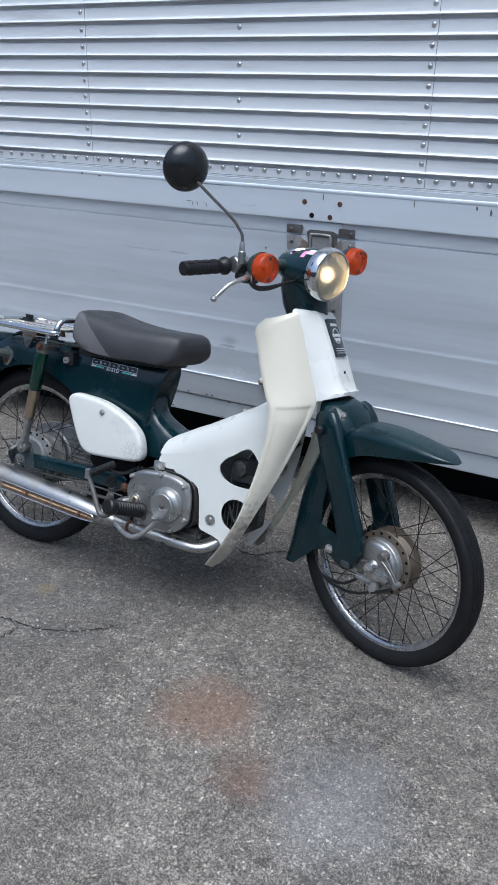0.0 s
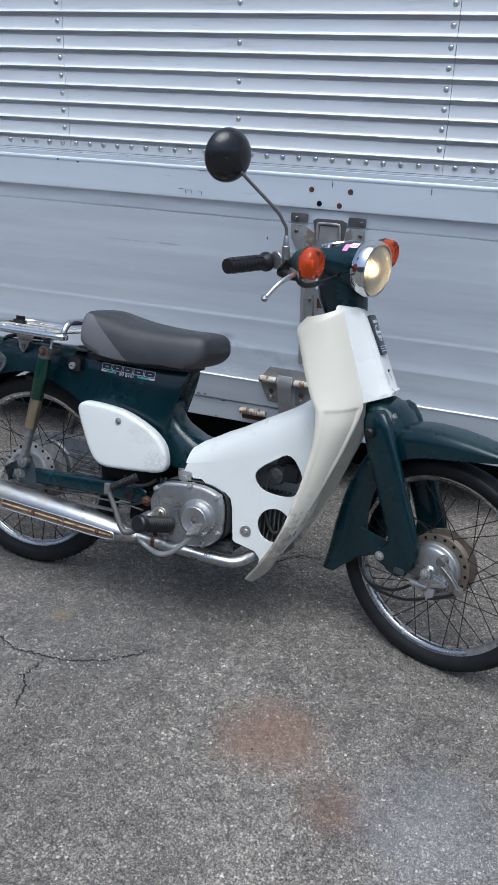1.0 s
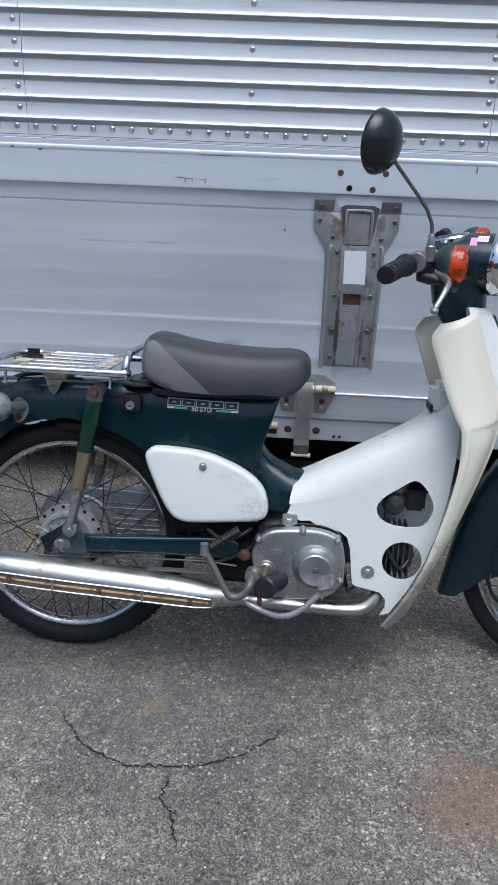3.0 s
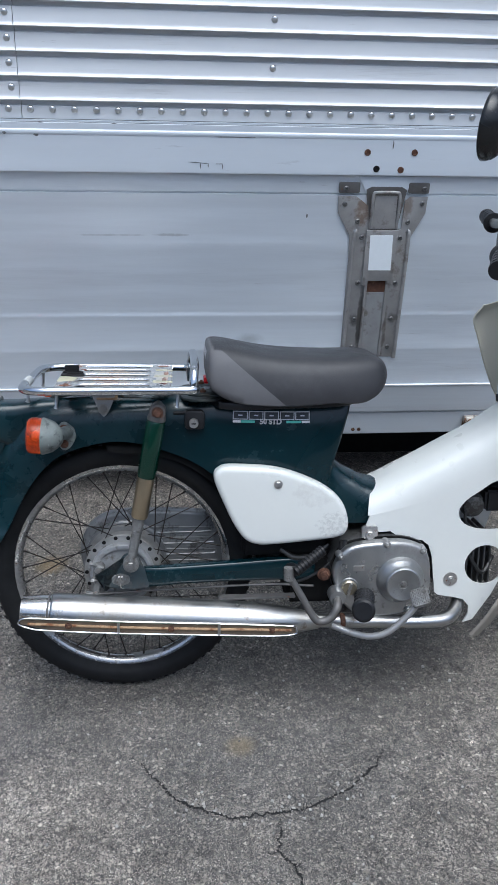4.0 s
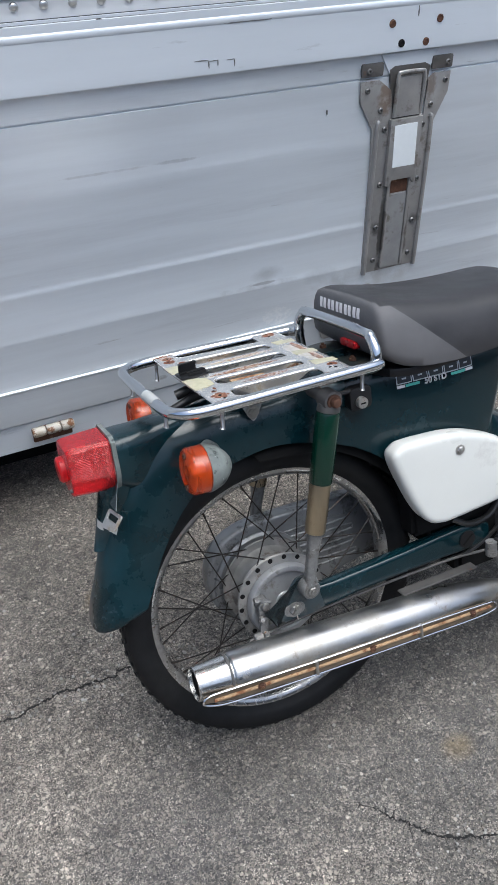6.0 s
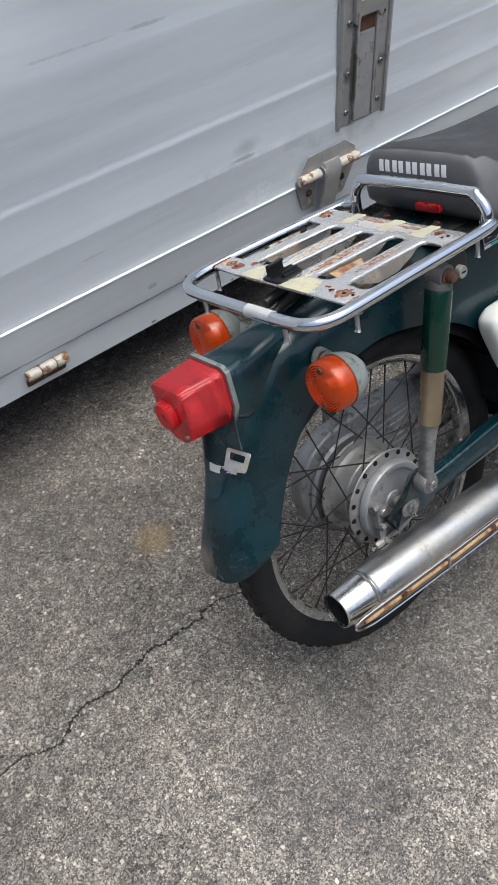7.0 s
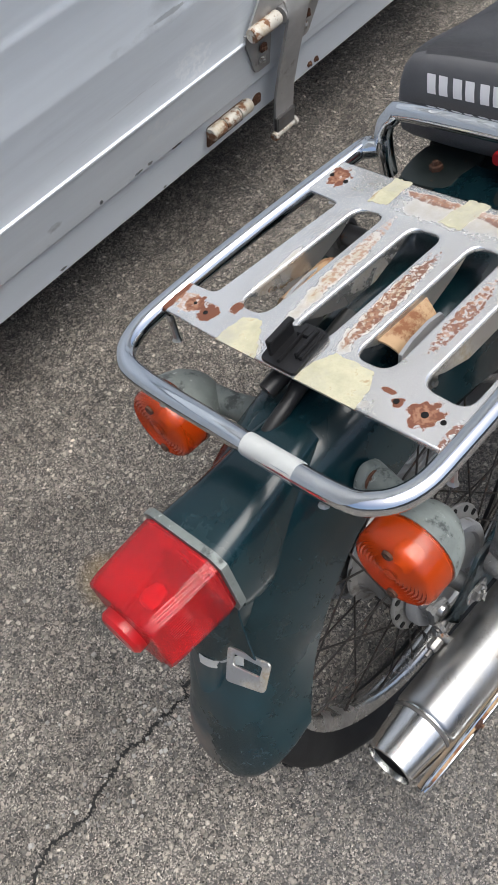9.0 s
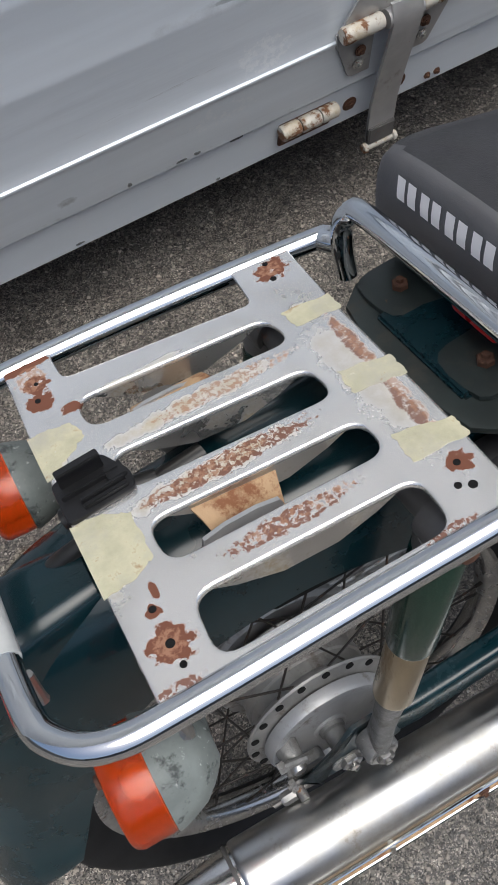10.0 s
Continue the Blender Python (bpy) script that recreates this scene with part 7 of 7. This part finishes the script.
part("mirror_glass", lathe([(0.0, -0.0135), (0.0525, -0.0135), (0.0525, -0.0150), (0.0, -0.0150)], 40, "x"), M_CHROME, mirror, "mirror glass", m=right @ pose(*mc, 0, 6, -17))
part("mirror_stem", tube([mb + Vector((0, 0, 0.03)), mb + Vector((-0.001, -0.001, 0.050)), mb + Vector((-0.006, -0.009, 0.066)), mb + Vector((-0.016, -0.024, 0.090)), mc + Vector((0.016, 0.017, -0.032)), mc + Vector((0.010, 0.010, -0.018))], 0.0036, 10, steps=4), M_STEEL_DARK, mirror, "thin black stem", m=right)

# -- tail lamp and rear signals
ty = -0.010
hexs = lambda x, k, dz=0.0: [(x, ty + y * k, 0.606 + dz + z * k) for y, z in ((-0.030, 0.040), (0.030, 0.040), (0.0385, 0.034), (0.0400, -0.012), (0.028, -0.036), (0.012, -0.046), (-0.012, -0.046), (-0.028, -0.036), (-0.0400, -0.012), (-0.0385, 0.034))]
bm = loft([hexs(-0.247, 1.0), hexs(-0.252, 1.0), hexs(-0.300, 0.94, 0.001), hexs(-0.307, 0.925, 0.001), hexs(-0.310, 0.90, 0.001), hexs(-0.3112, 0.86, 0.001)])
tail = part("tail_lamp", bm, M_RED, moto, "red tail lamp on a green bracket", 25)
part("reflex_bump", lathe([(0.020, -0.309), (0.020, -0.318), (0.017, -0.321), (0.006, -0.322), (0.0, -0.322)], 28, "x", (0, ty + 0.008, 0.604)), M_RED_PLAIN, tail)
part("tail_bulb", lathe([(0.0, -0.295), (0.007, -0.293), (0.009, -0.286), (0.006, -0.276), (0.0, -0.274)], 12, "x", (0, ty, 0.604)), M_PALE, tail)
part("lens_screw", lathe([(0.0, -0.3145), (0.003, -0.3145), (0.003, -0.310), (0.0, -0.310)], 10, "x", (0, ty - 0.024, 0.580)), M_STEEL_DARK, tail)
part("inner_reflector", loft([hexs(-0.2490, 0.95), hexs(-0.2496, 0.95)]), M_REFLECTOR, tail)
part("lamp_gasket", loft([hexs(-0.240, 1.09), hexs(-0.2465, 1.09)]), M_GREY, tail, "grey rubber gasket")
rings = []
for x, w, z0, z1 in ((-0.240, 0.0405, 0.566, 0.645), (-0.225, 0.0390, 0.556, 0.646), (-0.205, 0.0370, 0.552, 0.646), (-0.180, 0.0345, 0.560, 0.648), (-0.150, 0.0310, 0.575, 0.650), (-0.120, 0.026, 0.585, 0.650)):
    rings.append([(x, ty + w * math.copysign(abs(math.cos(a)) ** 0.5, math.cos(a)), (z0 + z1) / 2 + (z1 - z0) / 2 * math.copysign(abs(math.sin(a)) ** 0.5, math.sin(a))) for a in np.linspace(0, 2 * math.pi, 33)[:-1]])
part("lamp_bracket", loft(rings), M_PAINT, tail, "dark green lamp bracket", 50)
rings = []
for z, w, pr in ((0.600, 0.037, 0.006), (0.580, 0.037, 0.014), (0.560, 0.035, 0.015), (0.540, 0.031, 0.012), (0.515, 0.026, 0.009), (0.490, 0.019, 0.006), (0.460, 0.011, 0.003)):
    xs = -0.262 - (0.535 - z) * 0.40
    rings.append([(xs + 0.022 - (pr + 0.022) * math.sin(a) ** 0.5, ty * 0.6 + w * math.cos(a), z) for a in np.linspace(0, math.pi, 17)])
ridge = part("bracket_ridge", loft(rings), M_PAINT, tail, "raised pressing below the lamp", 60)
part("tape_wrap", tube([(-0.1752, -0.026, RZ), (-0.1752, -0.050, RZ), (-0.1752, -0.074, RZ)], 0.0090, 14), M_TAPE_GREY, rack, "pale tape round the tube")
part("plate_bracket", prism(soft_corners([(-0.021, 0.013), (0.018, 0.015), (0.016, -0.015), (-0.019, -0.013)], 0.004), -0.0012, 0.0012, "x", 0.0004, 1, (soft_corners([(-0.014, 0.008), (0.012, 0.010), (0.011, 0.001), (-0.013, -0.001)], 0.002),)), M_FLANGE, frame_body, "bare number plate bracket", m=pose(-0.2690, -0.058, 0.527, 0, 42, 16))
part("bracket_arm", loft([[(x + d, y + w, z) for d, w in ((0, -h), (0, h), (0.0012, h), (0.0012, -h))] for x, y, z, h in ((-0.244, -0.026, 0.585, 0.016), (-0.252, -0.036, 0.566, 0.015), (-0.2585, -0.046, 0.551, 0.015), (-0.262, -0.052, 0.5435, 0.015))]), M_PAINT, frame_body, "dark bracket arm")
tree = surface_of(frame_body, ridge)
print_block("tape_remnant", M_TAPE_GREY, frame_body, tree, Vector((-0.28, -0.022, 0.505)), Vector((0, -0.99, -0.12)), Vector((-0.35, 0, 0.93)), Vector((-0.93, 0, 0.35)), -0.013, 0.014, -0.008, 0.008, 0.0006, label="torn white tape remnant")
for s in (-1, 1):
    cup = indicator("turn_signal", (-0.139, 0.118, 0.604) if s > 0 else (-0.136, -0.130, 0.600), (-1, 0, 0.06), (-0.100, s * 0.055, 0.590), I4, M_GREY, 0.0345)
    part("mount_flange", prism(smooth2([(-0.120, 0.598), (-0.108, 0.612), (-0.094, 0.604), (-0.084, 0.583), (-0.094, 0.562), (-0.108, 0.554), (-0.118, 0.566)], 4), s * 0.058, s * 0.067, "y", 0.0025), M_GREY, cup, "weathered grey flange")
    for z in (0.599, 0.568):
        part("flange_bolt", bolt_mesh(0.0058, 0.003, 0.0085, "y", s), M_RUSTY, cup, m=pose(-0.107, s * 0.067, z))
part("tail_wiring", tube([(-0.168, 0.004, 0.606), (-0.158, 0.004, 0.628), (-0.138, 0.002, 0.645), (-0.110, 0.0, 0.656), (-0.080, 0.004, 0.662), (-0.02, 0.012, 0.662)], [0.0062, 0.0062, 0.0062, 0.0062, 0.009, 0.009], 12), M_CABLE, frame_body, "black sheathed wiring")
part("loom_wrap", tube([(-0.118, 0.016, 0.664), (-0.090, 0.012, 0.670), (-0.055, 0.006, 0.668)], 0.008, 12), M_CABLE, frame_body)


# ---- the ground ----
def asphalt():
    m = bpy.data.materials.new("worn_asphalt")
    m.use_nodes = True
    n, l = m.node_tree.nodes, m.node_tree.links
    b = n["Principled BSDF"]
    tc = n.new("ShaderNodeTexCoord")
    pos = tc.outputs["Object"]

    def noise_(scale, detail=3.0, r=0.6):
        t = n.new("ShaderNodeTexNoise")
        t.inputs["Scale"].default_value, t.inputs["Detail"].default_value, t.inputs["Roughness"].default_value = scale, detail, r
        l.new(pos, t.inputs["Vector"])
        return t

    def vor(scale, feature="F1"):
        t = n.new("ShaderNodeTexVoronoi")
        t.feature = feature
        t.inputs["Scale"].default_value = scale
        warp = n.new("ShaderNodeVectorMath")
        warp.operation = "MULTIPLY_ADD"
        l.new(noise_(scale * 0.9, 2.0).outputs["Color"], warp.inputs[0])
        warp.inputs[1].default_value = (1.1 / scale,) * 3
        l.new(pos, warp.inputs[2])
        l.new(warp.outputs[0], t.inputs["Vector"])
        return t

    def mrange(v, a, c, x=0.0, y=1.0):
        r = n.new("ShaderNodeMapRange")
        for key, val in (("From Min", a), ("From Max", c), ("To Min", x), ("To Max", y)):
            r.inputs[key].default_value = val
        l.new(v, r.inputs["Value"])
        return r.outputs["Result"]

    def mixc(f, a, c, blend="MIX"):
        x = n.new("ShaderNodeMix")
        x.data_type, x.blend_type = "RGBA", blend
        if isinstance(f, float):
            x.inputs[0].default_value = f
        else:
            l.new(f, x.inputs[0])
        for s, v in ((6, a), (7, c)):
            if isinstance(v, tuple):
                x.inputs[s].default_value = (*v, 1)
            else:
                l.new(v, x.inputs[s])
        return x.outputs[2]

    def math_(op, a, c):
        x = n.new("ShaderNodeMath")
        x.operation = op
        for i, v in ((0, a), (1, c)):
            if isinstance(v, (int, float)):
                x.inputs[i].default_value = v
            else:
                l.new(v, x.inputs[i])
        return x.outputs[0]

    big, small, fine, spark = vor(125.0), vor(260.0), vor(620.0), vor(330.0)

    def tones(v, stops):
        sp = n.new("ShaderNodeSeparateColor")
        l.new(v.outputs["Color"], sp.inputs["Color"])
        rp = n.new("ShaderNodeValToRGB")
        el = rp.color_ramp.elements
        el[0].position, el[0].color = stops[0][0], (*stops[0][1], 1)
        el[1].position, el[1].color = stops[-1][0], (*stops[-1][1], 1)
        for p, c in stops[1:-1]:
            el.new(p).color = (*c, 1)
        l.new(sp.outputs["Red"], rp.inputs["Fac"])
        return sp, rp.outputs["Color"]

    sep, c_big = tones(big, [(0.0, (0.045, 0.045, 0.045)), (0.3, (0.135, 0.130, 0.120)), (0.65, (0.255, 0.240, 0.215)), (0.93, (0.33, 0.308, 0.273)), (1.0, (0.50, 0.475, 0.43))])
    sep2, c_small = tones(small, [(0.0, (0.040, 0.039, 0.038)), (0.45, (0.135, 0.129, 0.119)), (0.90, (0.27, 0.254, 0.230)), (1.0, (0.46, 0.44, 0.40))])
    sep3, c_fine = tones(fine, [(0.0, (0.030, 0.029, 0.028)), (0.55, (0.100, 0.095, 0.088)), (1.0, (0.33, 0.31, 0.28))])
    stone = math_("MULTIPLY", mrange(big.outputs["Distance"], 0.34, 0.50, 1.0, 0.0), mrange(sep.outputs["Green"], 0.40, 0.48))
    grit = math_("MULTIPLY", mrange(small.outputs["Distance"], 0.36, 0.52, 1.0, 0.0), mrange(sep2.outputs["Green"], 0.22, 0.30))
    keep = math_("MAXIMUM", stone, grit)
    col = mixc(stone, mixc(grit, c_fine, c_small), c_big)
    # pale quartz chips and open pits
    sep4, c_spark = tones(spark, [(0.0, (0.42, 0.41, 0.39)), (1.0, (0.72, 0.70, 0.66))])
    chip = math_("MULTIPLY", mrange(spark.outputs["Distance"], 0.20, 0.34, 1.0, 0.0), mrange(sep4.outputs["Green"], 0.945, 0.955))
    pit = math_("MULTIPLY", mrange(spark.outputs["Distance"], 0.30, 0.55, 1.0, 0.0), mrange(sep4.outputs["Green"], 0.12, 0.10))
    col = mixc(pit, mixc(chip, col, c_spark), (0.014, 0.014, 0.014))
    # broad tone
    tone = mrange(noise_(1.7, 5.0).outputs["Fac"], 0.32, 0.70, 1.30, 0.90)
    tone = math_("MULTIPLY", tone, mrange(noise_(7.0, 5.0).outputs["Fac"], 0.3, 0.72, 0.74, 1.34))
    tone = math_("MULTIPLY", tone, mrange(noise_(38.0, 4.0).outputs["Fac"], 0.32, 0.70, 0.72, 1.30))
    grey = n.new("ShaderNodeCombineColor")
    for k in ("Red", "Green", "Blue"):
        l.new(tone, grey.inputs[k])
    col = mixc(1.0, mixc(1.0, col, grey.outputs["Color"], "MULTIPLY"), (0.975, 0.945, 0.925), "MULTIPLY")
    # brown and yellow stains, plain darker grey patches round the motorcycle and truck
    tints = [(-0.98, 1.36, 0.16, (0.20, 0.115, 0.075), 0.55), (-0.80, 1.22, 0.10, (0.15, 0.085, 0.06), 0.5), (-1.66, 1.56, 0.035, (0.26, 0.19, 0.09), 0.55), (-2.11, 2.20, 0.05, (0.27, 0.19, 0.08), 0.5), (-2.16, 1.62, 0.22, (0.045, 0.045, 0.05), 0.45), (-1.30, 1.80, 0.30, (0.05, 0.048, 0.045), 0.5), (-0.60, 1.25, 0.20, (0.24, 0.25, 0.28), 0.3), (-1.95, 1.72, 0.25, (0.05, 0.05, 0.05), 0.35), (-1.62, 1.58, 0.42, (0.075, 0.076, 0.078), 0.38), (-2.30, 2.45, 0.30, (0.06, 0.058, 0.055), 0.35)]
    for sx_, sy_, r, c, amount in tints:
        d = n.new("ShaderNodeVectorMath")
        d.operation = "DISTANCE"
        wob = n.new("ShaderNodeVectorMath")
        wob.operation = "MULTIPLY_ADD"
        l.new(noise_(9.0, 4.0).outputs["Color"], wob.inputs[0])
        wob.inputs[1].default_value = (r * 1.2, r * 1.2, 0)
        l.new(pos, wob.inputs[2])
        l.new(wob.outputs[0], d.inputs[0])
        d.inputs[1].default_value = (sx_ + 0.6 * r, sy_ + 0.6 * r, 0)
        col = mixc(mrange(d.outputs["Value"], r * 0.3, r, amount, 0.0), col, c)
    # paler stretches
    for sx_, sy_, r, gain in ((-2.70, 1.05, 1.30, 0.36), (-0.75, 0.85, 0.75, 0.18)):
        d = n.new("ShaderNodeVectorMath")
        d.operation = "DISTANCE"
        l.new(pos, d.inputs[0])
        d.inputs[1].default_value = (sx_, sy_, 0)
        k = math_("MULTIPLY", mrange(d.outputs["Value"], r * 0.25, r, gain, 0.0), mrange(noise_(3.0, 5.0).outputs["Fac"], 0.3, 0.65, 0.4, 1.3))
        k = math_("ADD", k, 1.0)
        cc = n.new("ShaderNodeCombineColor")
        l.new(math_("MULTIPLY", k, 1.01), cc.inputs["Red"])
        l.new(k, cc.inputs["Green"])
        l.new(math_("MULTIPLY", k, 0.98), cc.inputs["Blue"])
        col = mixc(1.0, col, cc.outputs["Color"], "MULTIPLY")
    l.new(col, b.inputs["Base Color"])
    l.new(mrange(sep.outputs["Blue"], 0, 1, 0.55, 0.95), b.inputs["Roughness"])
    h = math_("ADD", math_("MULTIPLY", stone, 1.0), math_("MULTIPLY", grit, 0.7))
    h = math_("ADD", h, math_("MULTIPLY", noise_(900.0, 2.0).outputs["Fac"], 0.3))
    bp = n.new("ShaderNodeBump")
    bp.inputs["Strength"].default_value, bp.inputs["Distance"].default_value = 1.0, 0.0025
    l.new(h, bp.inputs["Height"])
    l.new(bp.outputs["Normal"], b.inputs["Normal"])
    return m


M_ASPHALT = asphalt()
bm = bmesh.new()
lines_x = [-400, -60, -12, -6] + list(np.arange(-4.0, 2.01, 0.06)) + [4, 10, 60, 400]
lines_y = [-400, -60, -12, -4] + list(np.arange(-0.6, 5.0, 0.06)) + [8, 14, 60, 400]
rows_ = []
for y in lines_y:
    row = []
    for x in lines_x:
        near = -4 <= x <= 2 and -0.6 <= y <= 4.9
        z = 0.004 * noise.noise((x * 1.3, y * 1.3, 3.0)) + 0.0015 * noise.noise((x * 7, y * 7, 9.0)) if near else 0.0
        row.append(bm.verts.new((x, y, z - 0.001)))
    rows_.append(row)
for a, b in zip(rows_, rows_[1:]):
    for i in range(len(a) - 1):
        bm.faces.new((a[i], a[i + 1], b[i + 1], b[i]))
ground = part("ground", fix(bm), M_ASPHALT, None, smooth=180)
tagged(ground, "worn grey asphalt with exposed aggregate, cracks and brown stains", "ground", kind="structure")

M_CRACK = material("crack_filling", (0.014, 0.0135, 0.013), 0.9, grain=0.5, grain_scale=250.0, bump=0.5)


def ground_z(x, y):
    return 0.004 * noise.noise((x * 1.3, y * 1.3, 3.0)) + 0.0015 * noise.noise((x * 7, y * 7, 9.0)) - 0.001


def crack(points, width, seed):
    """A jagged open crack along points on the ground, with crumbling edges and hair cracks off it."""
    r = random.Random(seed)
    path = curve([(x, y, 0) for x, y in points], 46)
    bm = bmesh.new()
    prev, off, slow = None, 0.0, 0.0
    for i, p in enumerate(path):
        d = (path[min(i + 1, len(path) - 1)] - path[max(i - 1, 0)]).normalized()
        s = Vector((-d.y, d.x, 0))
        slow = 0.93 * slow + r.uniform(-0.0016, 0.0016)
        off = 0.45 * off + r.uniform(-0.0016, 0.0016)
        ends = min(1, 0.15 + 5 * i / len(path), 0.15 + 5 * (len(path) - i) / len(path))
        w = width * ends * (0.28 + 0.95 * r.random() ** 1.8)
        c = p + s * (off + slow)
        pair = [bm.verts.new((*(c + s * k * w / 2).xy, ground_z(c.x, c.y) + 0.0016)) for k in (-1, 1)]
        if prev:
            bm.faces.new((prev[0], prev[1], pair[1], pair[0]))
        prev = pair
        if r.random() < 0.05:
            q, h, last = c.copy(), s * r.choice((-1, 1)) + d * r.uniform(-0.6, 0.6), None
            for j in range(r.randint(4, 9)):
                t = Vector((-h.y, h.x, 0)).normalized() * 0.0007 * (1 - j / 10)
                two = [bm.verts.new((*(q + t * k).xy, ground_z(q.x, q.y) + 0.0015)) for k in (-1, 1)]
                if last:
                    bm.faces.new((last[0], last[1], two[1], two[0]))
                last = two
                q = q + h.normalized() * 0.0035 + Vector((r.uniform(-0.0015, 0.0015), r.uniform(-0.0015, 0.0015), 0))
    part("crack", fix(bm), M_CRACK, ground, "jagged open crack")


crack([(-1.879, 1.555), (-1.833, 1.484), (-1.77, 1.427), (-1.686, 1.393), (-1.599, 1.395), (-1.508, 1.414), (-1.441, 1.45), (-1.383, 1.501), (-1.366, 1.535)], 0.0068, 1)
crack([(-1.601, 1.384), (-1.604, 1.314), (-1.58, 1.265), (-1.564, 1.211)], 0.007, 2)
crack([(-2.018, 1.976), (-2.136, 1.997), (-2.17, 1.991), (-2.223, 1.995), (-2.279, 2.0), (-2.349, 1.985), (-2.419, 1.989), (-2.484, 1.966), (-2.556, 1.99), (-2.706, 1.99)], 0.0078, 3)
crack([(-1.303, 2.039), (-1.215, 2.029), (-1.148, 2.095), (-1.069, 2.093)], 0.0085, 4)

# loose grit
M_GRIT = bpy.data.materials.new("loose_grit")
M_GRIT.use_nodes = True
gn, gl = M_GRIT.node_tree.nodes, M_GRIT.node_tree.links
geo, rp = gn.new("ShaderNodeNewGeometry"), gn.new("ShaderNodeValToRGB")
for i_, (p_, c_) in enumerate(((0.0, (0.05, 0.048, 0.045)), (0.45, (0.16, 0.15, 0.135)), (0.8, (0.30, 0.28, 0.25)), (1.0, (0.42, 0.405, 0.37)))):
    el = rp.color_ramp.elements[0] if i_ == 0 else rp.color_ramp.elements[1] if i_ == 3 else rp.color_ramp.elements.new(p_)
    el.position, el.color = p_, (*c_, 1)
gl.new(geo.outputs["Random Per Island"], rp.inputs["Fac"])
gl.new(rp.outputs["Color"], gn["Principled BSDF"].inputs["Base Color"])
gn["Principled BSDF"].inputs["Roughness"].default_value = 0.85
rng = random.Random(21)
cells, faces_ = [], []
cube = [(-1, -1, -1), (1, -1, -1), (1, 1, -1), (-1, 1, -1), (-0.7, -0.7, 1), (0.7, -0.7, 1), (0.7, 0.7, 1), (-0.7, 0.7, 1)]


def stone(x, y, r):
    k = len(cells)
    turn, flat = rng.uniform(0, 6.28), rng.uniform(0.45, 0.8)
    z0 = ground_z(x, y)
    for a, c, d in cube:
        a, c, d = (v * rng.uniform(0.65, 1.15) for v in (a, c, d))
        cells.append((x + r * (a * math.cos(turn) - c * math.sin(turn)), y + r * (a * math.sin(turn) + c * math.cos(turn)), z0 + r * flat * (0.6 + d)))
    faces_.extend([tuple(k + i for i in f) for f in ((0, 3, 2, 1), (4, 5, 6, 7), (0, 1, 5, 4), (1, 2, 6, 5), (2, 3, 7, 6), (3, 0, 4, 7))])


for i in range(4200):
    stone(rng.uniform(-3.2, 0.1), rng.uniform(0.3, 2.5), 0.0011 + 0.0026 * rng.random() ** 3)
for cx_, cy_, n_, s_ in ((-2.02, 1.985, 60, 0.028), (-1.05, 2.08, 30, 0.03), (-1.60, 1.39, 60, 0.03), (-1.75, 1.42, 40, 0.03), (-1.45, 1.45, 40, 0.03), (-2.20, 1.995, 50, 0.03), (-2.34, 1.985, 50, 0.03), (-2.48, 1.97, 40, 0.03)):
    for i in range(n_):
        stone(rng.gauss(cx_, s_), rng.gauss(cy_, s_ * 0.7), rng.uniform(0.0012, 0.0034))
me = bpy.data.meshes.new("loose_grit")
me.from_pydata(cells, [], faces_)
me.materials.append(M_GRIT)
tagged(new("loose_grit", me), "loose grit and small stones scattered over the asphalt", "gravel", kind="stuff")

# unseen plain walls, added behind and beside the camera to darken reflections
M_FAR = material("added_far_wall", (0.16, 0.155, 0.15), 0.8, grain=0.2, grain_scale=0.4)
tagged(part("backdrop", box(-40, 40, -17.0, -16.5, 0, 6.5), M_FAR), "added plain dark wall behind the camera, unseen, darkens reflections", "building", kind="structure")
tagged(part("backdrop", box(-22.0, -21.5, -16.4, 30, 0, 5.5), M_FAR), "added plain dark wall at the side, unseen, darkens reflections", "building", kind="structure")
